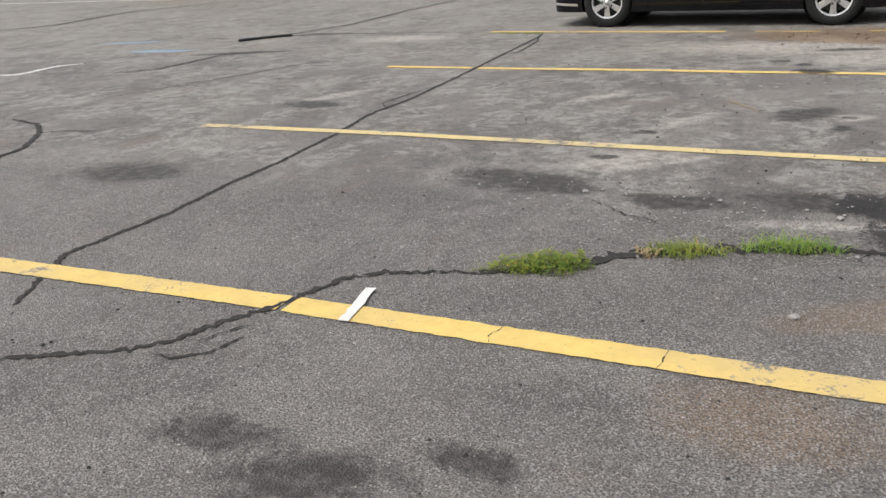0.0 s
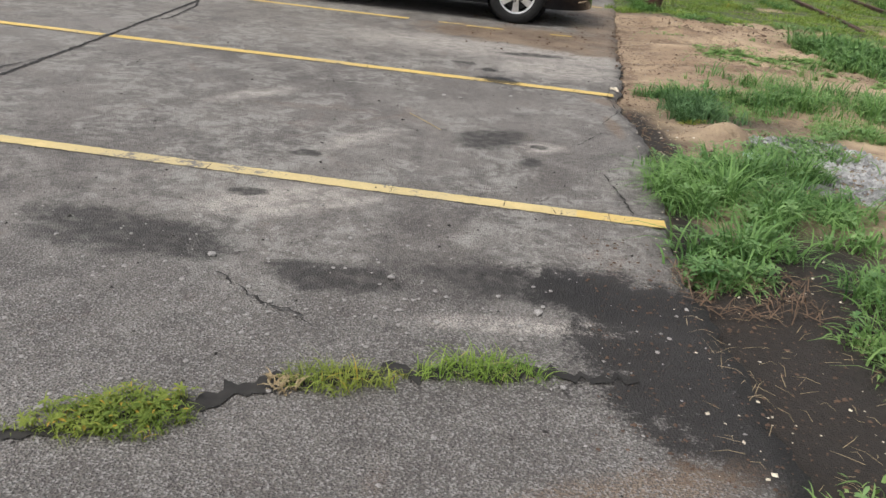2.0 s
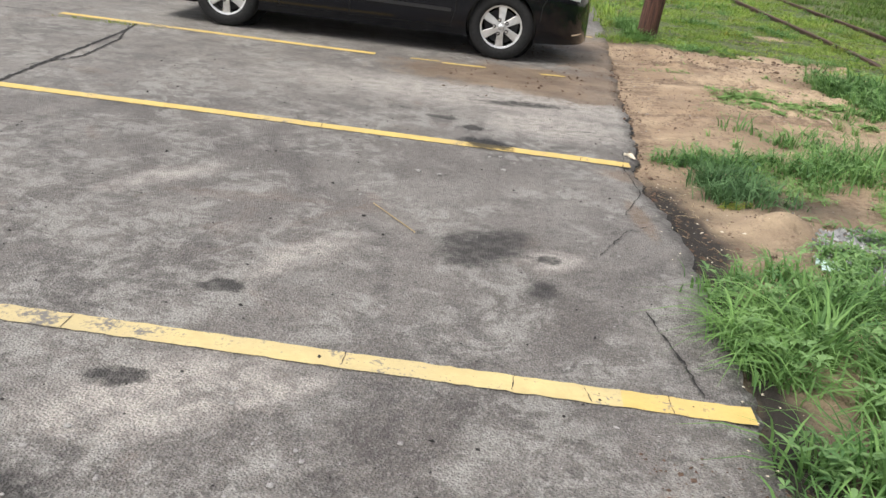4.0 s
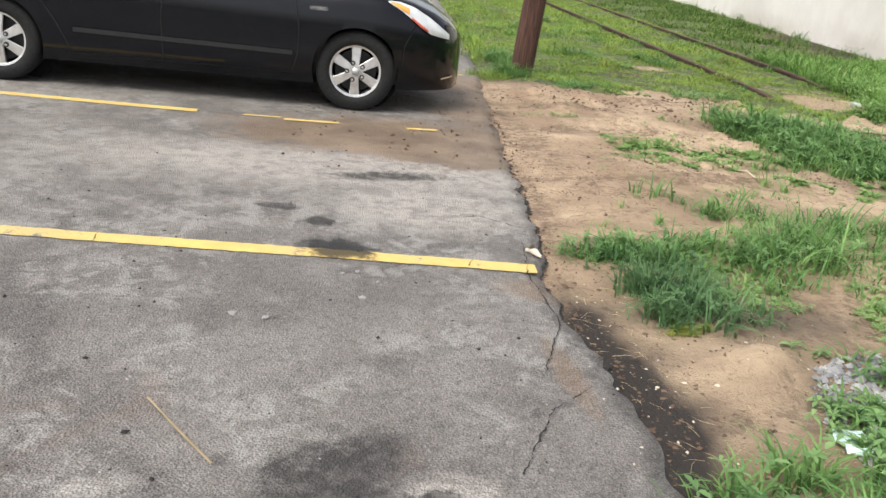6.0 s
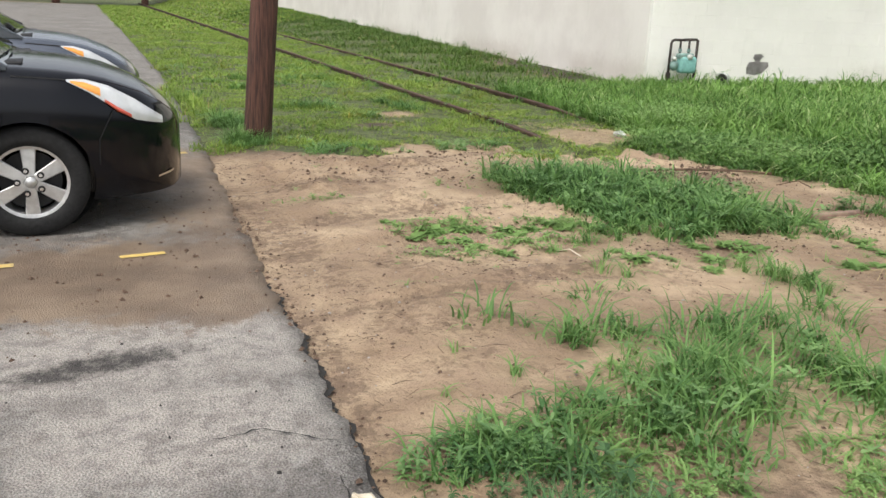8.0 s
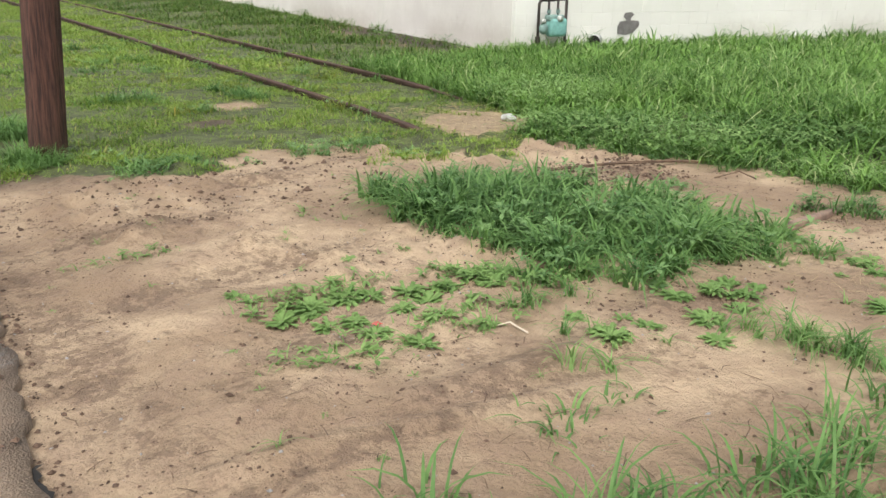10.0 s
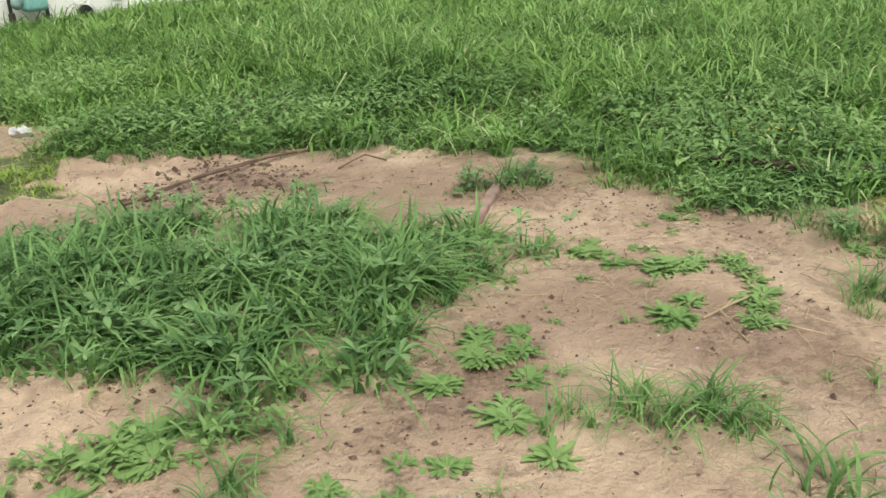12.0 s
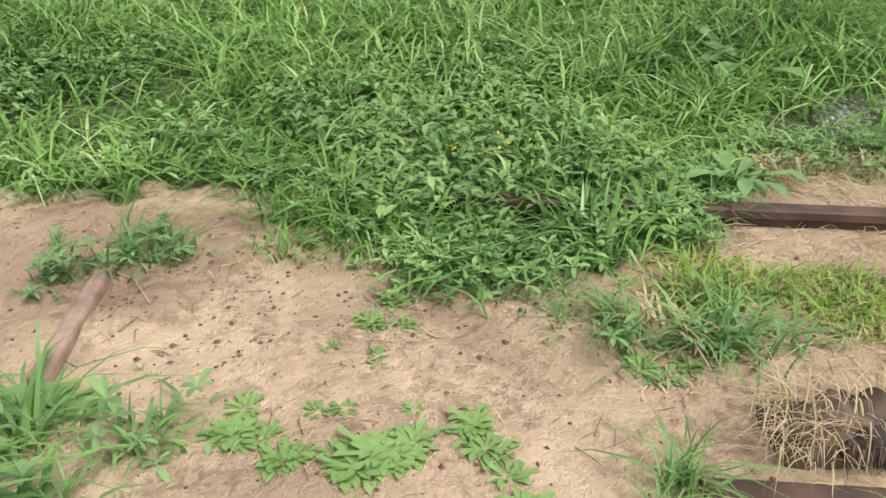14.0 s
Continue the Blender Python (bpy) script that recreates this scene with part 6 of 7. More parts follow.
SPROUT_SPOTS = [
    (3.88, 2.01, 1, 1.0), (3.88, 1.94, 0, 0.9), (3.98, 1.83, 0, 0.7), (4.0, 1.77, 0, 0.7), (3.83, 1.84, 0, 0.8),
    (3.83, 1.76, 0, 0.9), (3.83, 1.66, 3, 1.0), (3.88, 1.59, 1, 0.9), (4.01, 1.6, 0, 0.6), (3.96, 1.45, 1, 1.0),
    (3.88, 1.42, 1, 1.0), (3.79, 1.37, 0, 1.0), (3.68, 1.33, 1, 1.0), (3.59, 1.37, 1, 0.9), (3.56, 1.32, 1, 1.0),
    (3.45, 1.33, 1, 1.0), (3.45, 1.28, 0, 0.9), (3.42, 1.6, 3, 0.9), (3.54, 1.56, 1, 0.9), (4.52, 1.7, 1, 0.8),
    (4.39, 1.76, 1, 0.8), (4.38, 1.67, 0, 0.8), (4.25, 1.86, 0, 0.6), (4.23, 1.72, 0, 0.6), (3.64, 1.95, 0, 0.7),
    (3.55, 2.29, 1, 0.8), (3.55, 2.22, 0, 0.8), (3.74, 0.8, 1, 0.8), (4.24, 1.03, 1, 0.8), (4.19, 0.97, 1, 0.8),
    (4.25, 0.89, 1, 0.7), (3.96, 2.5, 3, 1), (3.84, 2.52, 3, 1.0), (3.94, 2.41, 1, 1), (3.14, 2.06, 1, 0.7),
    (3.09, 2.17, 1, 0.8), (2.95, 2.03, 1, 0.8), (2.86, 1.93, 3, 0.8), (2.96, 2.13, 1, 0.8), (2.73, 2.17, 3, 0.9),
    (2.88, 2.11, 1, 0.8), (2.7, 1.94, 1, 0.8), (2.79, 2.32, 1, 0.8), (3.25, 1.96, 0, 0.5), (2.01, 3.29, 0, 0.7),
    (1.69, 3.26, 0, 0.8), (1.08, 3.13, 0, 1), (1.13, 3.05, 0, 1), (1.16, 2.83, 3, 1), (1.3, 2.84, 3, 1.1),
    (1.47, 2.88, 3, 1), (1.59, 2.87, 1, 1), (1.77, 2.85, 3, 1.1), (1.78, 2.7, 3, 1), (1.73, 2.5, 0, 0.9),
    (1.61, 2.63, 1, 0.9), (1.93, 2.78, 3, 1), (2.1, 2.8, 3, 1.1), (2.23, 2.75, 3, 1.1), (2.13, 2.69, 3, 1),
    (2.3, 2.65, 1, 1), (1.63, 2.47, 0, 1), (1.52, 2.33, 1, 1), (1.3, 2.67, 1, 1), (1.4, 2.64, 1, 1.1),
    (1.41, 2.49, 1, 1), (3.12, 2.04, 0, 1), (2.99, 1.99, 1, 0.9), (3.02, 2.14, 1, 0.9), (2.89, 2.09, 1, 1),
    (2.75, 2.15, 1, 0.9), (2.64, 1.91, 3, 1), (2.51, 1.75, 1, 1), (2.12, 1.93, 3, 1), (2.19, 2.03, 1, 0.9),
    (2.37, 1.98, 1, 0.9), (2.35, 2.1, 0, 0.9), (3.88, 2.02, 1, 0.9), (3.8, 1.87, 1, 0.9), (3.79, 1.7, 3, 1),
    (3.83, 1.62, 1, 1), (3.39, 1.58, 3, 1), (3.98, 2.01, 0, 1), (1.87, 2.52, 0, 0.8), (1.85, 2.35, 1, 0.8),
    (2.21, 2.23, 1, 0.8), (2.13, 2.03, 0, 0.8),
]
for i, (x, y, kind, sc) in enumerate(SPROUT_SPOTS):
    sprout(x, y, kind, sc, i * 67.0)


def tuft_mesh(seed, n, lo, hi, spread, mat, w=(0.007, 0.014), lean=(0.4, 1.6)):
    rs = np.random.RandomState(seed)
    P = np.zeros((n, 3))
    P[:, :2] = rs.normal(0, spread, (n, 2))
    v, t, q = blade_arrays(P, rs.uniform(lo, hi, n), rs.uniform(*w, n), rs.uniform(0, 6.283, n), rs.uniform(*lean, n), 4)
    return np_mesh("grass_tuft", v, t, mat, q)


TUFTS = [tuft_mesh(3, 16, 0.12, 0.30, 0.02, M_CLUMP), tuft_mesh(4, 34, 0.14, 0.36, 0.04, M_CLUMP), tuft_mesh(5, 8, 0.08, 0.20, 0.012, M_SPROUT), tuft_mesh(6, 22, 0.10, 0.24, 0.03, M_SPROUT)]


def tuft(x, y, kind, scale=1.0, turn=0.0):
    ob = new("grass_tuft", TUFTS[kind])
    ob.matrix_world = pose(x, y, float(land(x, y)) - 0.005, 0, 0, turn) @ Matrix.Scale(scale * 0.62, 4)
    return tagged(ob, "sparse tuft of green grass blades in bare sand", "grass tuft", "grass tufts")


for i, (x, y, kind, sc) in enumerate([
    (2.85, 1.4, 1, 1.0), (2.86, 1.59, 3, 1.0), (2.84, 1.5, 0, 1), (2.88, 1.6, 3, 0.9), (2.85, 1.27, 3, 1),
    (3.12, 0.78, 1, 1.0), (3.13, 0.67, 3, 1), (3.3, 0.75, 0, 0.9), (3.17, 1.0, 2, 1), (3.08, 0.59, 3, 0.8),
    (3.33, 1.73, 2, 0.9), (2.92, 1.84, 2, 1), (3.14, 1.12, 2, 0.7), (2.72, 1.77, 3, 1), (3.78, 0.99, 1, 0.8),
    (2.73, 1.09, 2, 0.8), (2.12, 2.44, 1, 0.9), (2.06, 2.13, 0, 1), (2.13, 2.03, 3, 0.8), (1.97, 1.78, 0, 1.2),
    (1.85, 1.85, 3, 1.2), (2.79, 1.62, 1, 1.1), (2.76, 1.52, 1, 1.1), (2.83, 1.42, 1, 1.2), (2.79, 1.34, 1, 1),
    (2.61, 1.8, 0, 1), (2.69, 1.7, 0, 0.8), (2.34, 2.42, 0, 1), (1.91, 4.28, 0, 0.7), (2.01, 3.94, 2, 0.8),
    (3.98, 3.78, 0, 1), (1.48, 3.34, 2, 0.7), (2.05, 2.46, 0, 0.9), (2.32, 1.83, 2, 1), (3.79, 1.0, 1, 1.1),
    (3.69, 1.04, 3, 1), (3.6, 1.0, 3, 0.8), (3.63, 1.71, 0, 0.6), (4.41, 1.03, 1, 1), (4.48, 1.09, 1, 0.9),
    (3.73, 0.51, 1, 0.9), (0.69, 1.14, 2, 1), (1.85, 4.16, 2, 0.8), (0.76, 1.89, 2, 0.8), (1.18, 1.07, 1, 1.1),
    (1.36, 0.87, 3, 1), (1.1, 1.29, 0, 1), (1.58, 0.9, 1, 1), (0.51, 0.8, 2, 1), (0.83, 0.86, 0, 1),
]):
    tuft(x, y, kind, sc, i * 41.0)

# stray seedlings over the sand
rs = np.random.RandomState(12)
for i in range(70):
    x, y = rs.uniform(0.4, 4.6), rs.uniform(1.6, 5.2)
    if grassy(x, y) < 0.2 and x > edge_x(y) + 0.2:
        ob = tuft(x, y, 2, rs.uniform(0.3, 0.7), rs.uniform(0, 360)) if i % 2 else sprout(x, y, 2, rs.uniform(0.3, 0.7), rs.uniform(0, 360))


def chips(name, n, area, lo, hi, mat, label, cat, flat=0.5, zoff=0.0, seed=1, keep=None, ground_fun=None):
    """Loose bits too small and many to count."""
    r = np.random.RandomState(seed)
    x, y = r.uniform(area[0], area[1], n), r.uniform(area[2], area[3], n)
    if keep is not None:
        ok = r.rand(n) < keep(x, y)
        x, y = x[ok], y[ok]
        n = len(x)
    z = np.where(x < edge_x(y), 0.0, land(x, y)) + zoff
    cube = np.array([(1, 0, 0), (-1, 0, 0), (0, 1, 0), (0, -1, 0), (0, 0, 1), (0, 0, -0.6)], float)
    tri = np.array([(0, 2, 4), (2, 1, 4), (1, 3, 4), (3, 0, 4), (2, 0, 5), (1, 2, 5), (3, 1, 5), (0, 3, 5)])
    sz = r.uniform(lo, hi, n) * (0.5 + r.rand(n) ** 2)
    a = r.uniform(0, 6.283, n)
    V = cube[None] * (r.uniform(0.6, 1.3, (n, 6, 1)))
    V = V * np.stack([sz, sz * r.uniform(0.5, 1, n), sz * flat], -1)[:, None]
    c, s2 = np.cos(a)[:, None], np.sin(a)[:, None]
    X = V[..., 0] * c - V[..., 1] * s2 + x[:, None]
    Y = V[..., 0] * s2 + V[..., 1] * c + y[:, None]
    Z = V[..., 2] + z[:, None] + sz[:, None] * flat * 0.3
    me = np_mesh(name, np.stack([X, Y, Z], -1).reshape(-1, 3), (np.arange(n) * 6)[:, None, None] + tri[None], mat)
    me.polygons.foreach_set("use_smooth", [False] * len(me.polygons))
    return tagged(new(name, me), label, cat, kind="stuff")


def sticks(name, n, area, lo, hi, wid, mat, label, seed=1, keep=None, lift=0.01):
    r = np.random.RandomState(seed)
    x, y = r.uniform(area[0], area[1], n), r.uniform(area[2], area[3], n)
    if keep is not None:
        ok = r.rand(n) < keep(x, y)
        x, y = x[ok], y[ok]
        n = len(x)
    z = np.where(x < edge_x(y), 0.004, land(x, y) + 0.003)
    P = np.stack([x, y, z], 1)
    a, L = r.uniform(0, 6.283, n), r.uniform(lo, hi, n)
    d, s2 = np.stack([np.cos(a), np.sin(a), 0 * a], 1), np.stack([-np.sin(a), np.cos(a), 0 * a], 1)
    w = r.uniform(0.5, 1.0, n)[:, None] * wid
    mid = P + d * (L * 0.5)[:, None] + s2 * (L * r.uniform(-0.12, 0.12, n))[:, None]
    mid[:, 2] += lift * r.rand(n)
    end = P + d * L[:, None]
    end[:, 2] += lift * r.rand(n) * 0.6
    up = np.array([0, 0, 1.0])
    V = np.stack([P - s2 * w, P + s2 * w, P + up * w, mid - s2 * w, mid + s2 * w, mid + up * w, end], 1)
    o = (np.arange(n) * 7)[:, None]
    Q = np.concatenate([o + np.array(q) for q in ((0, 2, 5, 3), (2, 1, 4, 5))])
    T = np.concatenate([o + np.array(q) for q in ((3, 5, 6), (5, 4, 6))])
    return tagged(new(name, np_mesh(name, V.reshape(-1, 3), T, mat, Q)), label, "debris", kind="stuff")


sand_only = lambda x, y: (grassy(x, y) < 0.3) * (x > edge_x(y) + 0.02)
on_lot = lambda x, y: 1.0 * (x < edge_x(y) - 0.05)
chips("earth_crumbs", 3200, (0.1, 5.0, -1.5, 6.4), 0.004, 0.013, M_CLOD, "dark crumbs of earth scattered on sand", "soil", 0.7, seed=2, keep=lambda x, y: sand_only(x, y) * clumpy(x, y, 2.0, 8))
chips("earth_crumbs", 420, (-1.4, 0.3, 1.5, 5.0), 0.005, 0.014, M_CLOD, "dark crumbs of earth on wet sand over asphalt", "soil", 0.7, seed=3)
chips("earth_crumbs", 900, (0.0, 0.3, -1.6, 4.5), 0.004, 0.015, M_CLOD, "dark earth clods along the broken asphalt edge", "soil", 0.7, seed=4, keep=lambda x, y: np.exp(-((x - edge_x(y) - 0.04) / 0.05) ** 2))
chips("earth_clods", 260, (0.9, 2.8, 4.3, 5.6), 0.006, 0.024, M_CLOD, "churned dark clods of earth", "soil", 0.7, seed=5)
chips("earth_clods", 500, (3.7, 4.7, 3.7, 4.5), 0.005, 0.020, M_CLOD, "churned dark clods of earth", "soil", 0.7, seed=6)
chips("earth_clods", 200, (2.3, 3.5, 1.9, 2.4), 0.004, 0.012, M_CLOD, "churned dark clods of earth", "soil", 0.7, seed=7)
chips("pale_grit", 1500, (0.2, 5.0, -1.0, 6.0), 0.003, 0.008, M_STONE, "pale grit on sand", "grit", 0.6, seed=8, keep=sand_only)
chips("asphalt_grit", 2600, (-3.5, 0.2, -8.5, 1.6), 0.003, 0.008, M_STONE, "loose pale grit on asphalt", "grit", 0.6, seed=9, keep=lambda x, y: on_lot(x, y) * (0.25 + np.exp(-((y + 3.9) / 0.7) ** 2)))
chips("asphalt_crumbs", 1100, (-3.5, 0.2, -8.5, 1.6), 0.003, 0.010, M_CRACK_AND_SHADE, "small dark crumbs on asphalt", "grit", 0.6, seed=10, keep=on_lot)
chips("gravel", 5200, (0.75, 1.80, -2.2, -0.65), 0.010, 0.021, M_GRAVEL, "patch of crushed grey gravel among the grass", "gravel", 0.8, seed=11, keep=lambda x, y: np.exp(-(((x - 1.25) / 0.5) ** 2 + ((y + 1.35) / 0.65) ** 2)) > 0.32)
chips("gravel", 3000, (5.6, 6.6, -1.6, 0.0), 0.006, 0.014, M_GRAVEL, "crushed grey gravel beside the rail", "gravel", 0.8, seed=13)
sticks("dead_twigs", 1100, (0.1, 5.0, -0.5, 6.0), 0.02, 0.11, 0.0022, M_TWIG, "small dead twigs scattered on sand", 21, sand_only)
sticks("straw", 6500, (3.1, 5.9, -2.2, 1.5), 0.05, 0.20, 0.0026, M_STRAW, "dry straw lying round the old rails", 22, lambda x, y: sstep(1.0, 0.2, y + 0.3 * wave(x, y, 3)) * sstep(3.1, 3.9, x + 0.3 * wave(x, y, 2)), 0.03)
sticks("straw", 260, (3.3, 5.0, 0.6, 2.3), 0.04, 0.16, 0.0018, M_STRAW, "dry straw blown over sand", 23, sand_only, 0.02)
sticks("straw", 700, (3.9, 5.0, 5.5, 7.2), 0.04, 0.14, 0.002, M_STRAW, "dry straw bed between the rails", 24, None, 0.02)
sticks("straw", 130, (0.05, 0.85, -4.6, -3.1), 0.03, 0.11, 0.0011, M_STRAW, "bleached straw on dark washed soil", 25, None, 0.02)
sticks("roots", 160, (0.05, 0.6, -3.6, -3.2), 0.05, 0.16, 0.003, M_TWIG, "tangle of thin dead roots", 26, None, 0.06)

STONES = []
for i in range(4):
    b = bmesh.new()
    bmesh.ops.create_icosphere(b, subdivisions=1, radius=1.0)
    rr = random.Random(i)
    for v in b.verts:
        v.co *= rr.uniform(0.7, 1.15)
        v.co.z *= 0.5
    me = bpy.data.meshes.new("pebble")
    b.to_mesh(me)
    b.free()
    me.materials.append(M_STONE)
    STONES.append(me)


def pebble(x, y, r, kind=0):
    ob = new("pebble", STONES[kind % 4])
    z = 0.0 if x < edge_x(y) else float(land(x, y))
    ob.matrix_world = pose(x, y, z + r * 0.28, 0, 0, kind * 77.0) @ Matrix.Scale(r, 4)
    return tagged(ob, "small pale grey pebble lying loose", "pebble", "loose pebbles")


for i, (x, y, r) in enumerate([(-1.70, -3.74, 0.020), (-0.56, -4.97, 0.024), (-0.47, -3.84, 0.020), (-1.02, -3.72, 0.018), (-0.85, -0.20, 0.012), (-0.79, -0.17, 0.013), (-1.10, -0.68, 0.016),
                               (-1.22, -0.66, 0.018), (-1.75, -4.80, 0.014), (-0.76, -0.44, 0.018)]):
    pebble(x, y, r, i)
rs = np.random.RandomState(31)
for i in range(150):
    x, y = rs.normal(-1.15, 0.55), rs.normal(-3.92, 0.36)
    if x < edge_x(y) - 0.1:
        pebble(float(x), float(y), float(rs.uniform(0.004, 0.012)), i)
white_stone = bmesh.new()
bmesh.ops.create_icosphere(white_stone, subdivisions=2, radius=0.09)
for v in white_stone.verts:
    v.co *= 0.8 + 0.3 * noise.noise(v.co * 14)
    v.co.z *= 0.6
ws_ob = part("pale_stone", white_stone, M_PALE)
ws_ob.location = (4.80, 6.08, float(land(4.8, 6.08)) + 0.03)
tagged(ws_ob, "pale stone lying at the rail's end", "stone")

# splinter at the end of the middle line, and sticks that can be told apart
sp = part("wood_splinter", tube_bm([(-0.05, 0, 0.012), (0.0, 0.006, 0.018), (0.05, -0.004, 0.010)], [0.010, 0.017, 0.006], 7), M_PALEWOOD)
sp.matrix_world = pose(0.02, 0.20, 0.0, 0, 0, -52)
tagged(sp, "bleached splinter of wood on the broken asphalt edge", "splinter")


def stick(pts, r, mat, label, name="twig"):
    full = [(x, y, (0.0 if x < edge_x(y) else float(land(x, y))) + r + h) for x, y, h in pts]
    ob = part(name, tube_bm(full, r, 6), mat)
    return tagged(ob, label, name)


stick([(-1.36, -1.27, 0), (-1.25, -1.42, 0.004), (-1.12, -1.58, 0)], 0.003, M_STRAW, "thin pale stick on the asphalt")
stick([(1.85, 2.33, 0), (1.92, 2.30, 0.02), (1.95, 2.22, 0)], 0.004, M_PALEWOOD, "short curved pale straw on sand", "straw_piece")
stick([(4.70, 3.60, 0), (4.83, 3.50, 0.05), (4.86, 3.38, 0.01)], 0.006, M_TWIG, "curled dark twig on sand")
stick([(3.75, 4.25, 0.01), (4.3, 4.18, 0.03), (4.75, 4.05, 0.02), (5.0, 3.95, 0)], 0.012, M_TWIG, "long dark dead branch on sand", "branch")
stick([(4.42, 2.42, 0), (4.55, 2.52, 0.015), (4.62, 2.62, 0)], 0.003, M_STRAW, "thin pale stick beside the buried bar")
stick([(-8.6, 1.9, 0), (-8.4, 2.2, 0), (-8.1, 2.5, 0)], 0.02, M_TRIM, "black strip of rubber on asphalt", "rubber_strip")
stick([(3.3, 1.35, 0), (3.45, 1.45, 0.02), (3.6, 1.42, 0.0)], 0.004, M_STRAW, "dry stalk on sand", "stalk")
stick([(3.42, 1.50, 0), (3.52, 1.40, 0.03), (3.66, 1.36, 0.0)], 0.004, M_STRAW, "dry stalk on sand", "stalk")


# rotten sleeper end, hollow and frayed
def stump():
    root = new("rotten_sleeper")
    b, L = bmesh.new(), 0.44
    n, m = 16, 9
    grid = []
    for i in range(n + 1):
        fx = i / n - 0.5
        row = []
        for j in range(m + 1):
            a = math.pi * j / m
            r = 0.85 + 0.45 * noise.noise(Vector((fx * 7, a * 2.5, 1.0)))
            row.append(b.verts.new((fx * L, -math.cos(a) * 0.13 * r, math.sin(a) ** 0.6 * 0.135 * r * (1 - 0.35 * (2 * abs(fx)) ** 3))))
        grid.append(row)
    for i in range(n):
        for j in range(m):
            b.faces.new((grid[i][j], grid[i + 1][j], grid[i + 1][j + 1], grid[i][j + 1]))
    b.faces.new(grid[0])
    b.faces.new(grid[-1][::-1])
    bmesh.ops.recalc_face_normals(b, faces=b.faces[:])
    part("wood", b, M_ROT, root, "dark crumbling wood", True)
    hol = bmesh.new()
    bmesh.ops.create_uvsphere(hol, u_segments=18, v_segments=10, radius=1.0, matrix=Matrix.Translation((0.05, -0.070, 0.050)) @ Matrix.Diagonal((0.15, 0.075, 0.055, 1)))
    part("hollow", hol, M_CRACK_AND_SHADE, root, "dark rotted hollow", True)
    rs = np.random.RandomState(5)
    n = 240
    P = np.stack([-0.27 + 0.30 * rs.rand(n) ** 1.5, rs.uniform(-0.14, 0.08, n), rs.uniform(0.05, 0.14, n)], 1)
    top = rs.rand(n) < 0.35
    P[top] = np.stack([rs.uniform(-0.2, 0.27, top.sum()), rs.uniform(-0.04, 0.10, top.sum()), np.full(top.sum(), 0.12)], 1)
    az = np.where(top, rs.uniform(0.4, 2.7, n), rs.uniform(-3.4, -1.4, n))
    v, t, q = blade_arrays(P, rs.uniform(0.05, 0.17, n), rs.uniform(0.003, 0.006, n), az, rs.uniform(0.9, 1.7, n), 3)
    v[:, 2] -= 0.02
    m = 240
    F = np.stack([rs.uniform(-0.10, 0.21, m), rs.uniform(-0.165, -0.13, m), rs.uniform(0.09, 0.135, m)], 1)
    fv_, ft, fq = blade_arrays(F, rs.uniform(0.03, 0.09, m), rs.uniform(0.003, 0.007, m), rs.uniform(-2.0, -1.1, m), rs.uniform(0.1, 0.3, m), 3)
    fv_[:, 2] = 2 * np.repeat(F[:, 2], 7) - fv_[:, 2]
    fib = new("fringe", np_mesh("fringe", fv_, ft, M_ROT, fq))
    fib.parent = root
    tagged(fib, "hanging dark wood fibres", kind="stuff")
    fr = new("dead_grass", np_mesh("dead_grass", v, t, M_STRAW, q))
    fr.parent = root
    tagged(fr, "frayed dead grass")
    return tagged(root, "rotten railway sleeper end under dry grass", "sleeper")


M_ROT = simple("rotten_wood", (0.10, 0.068, 0.045), 0.95, vary=0.5, scale=18, bump=0.8)
stump().matrix_world = pose(3.99, 0.575, 0.0, 0, 0, -82) @ Matrix.Scale(0.86, 4)

# litter
def crumple(x, y, size, mat, label, name):
    b = bmesh.new()
    bmesh.ops.create_grid(b, x_segments=6, y_segments=6, size=size)
    for v in b.verts:
        v.co += noise.noise_vector(v.co * 25 + Vector((x, y, 0))) * size * 0.5
    bmesh.ops.solidify(b, geom=b.faces[:], thickness=0.001)
    ob = part(name, b, mat)
    ob.location = (x, y, (0 if x < edge_x(y) else float(land(x, y))) + size * 0.35)
    return tagged(ob, label, "litter")


M_LITTER = simple("white_litter", (0.75, 0.76, 0.78), 0.6, vary=0.1)
M_CLEAR = simple("milky_blue_plastic", (0.55, 0.68, 0.68), 0.3, vary=0.15)
crumple(5.72, 0.30, 0.05, M_LITTER, "crumpled white scrap beside the rail", "paper_scrap")
crumple(4.75, -0.20, 0.025, M_LITTER, "crumpled white scrap between the rails", "paper_scrap")
crumple(0.78, -1.32, 0.06, M_CLEAR, "crumpled milky plastic bottle in the grass", "plastic_bottle")
crumple(-2.95, -6.35, 0.02, M_LITTER, "small pinkish scrap on asphalt", "paper_scrap")
crumple(1.45, 2.55, 0.015, M_REDLENS, "tiny red scrap on sand", "plastic_scrap")
butter = np.stack([RNG.normal(5.45, 0.10, 34), RNG.normal(1.45, 0.10, 34), np.zeros(34)], 1)
butter[:, 2] = land(butter[:, 0], butter[:, 1]) + RNG.uniform(0.08, 0.18, 34)
fl = leaf_arrays(np.repeat(butter, 3, 0), u(102, 0, 6.283), u(102, 0.2, 0.9), u(102, 0.010, 0.016), u(102, 0.008, 0.012))
M_FLOWER = simple("yellow_petals", (0.70, 0.60, 0.06), 0.6, vary=0.15)
tagged(new("yellow_flowers", np_mesh("yellow_flowers", fl[0], fl[1], M_FLOWER, fl[2])), "small yellow wild flowers among weeds", "flowers", kind="stuff")

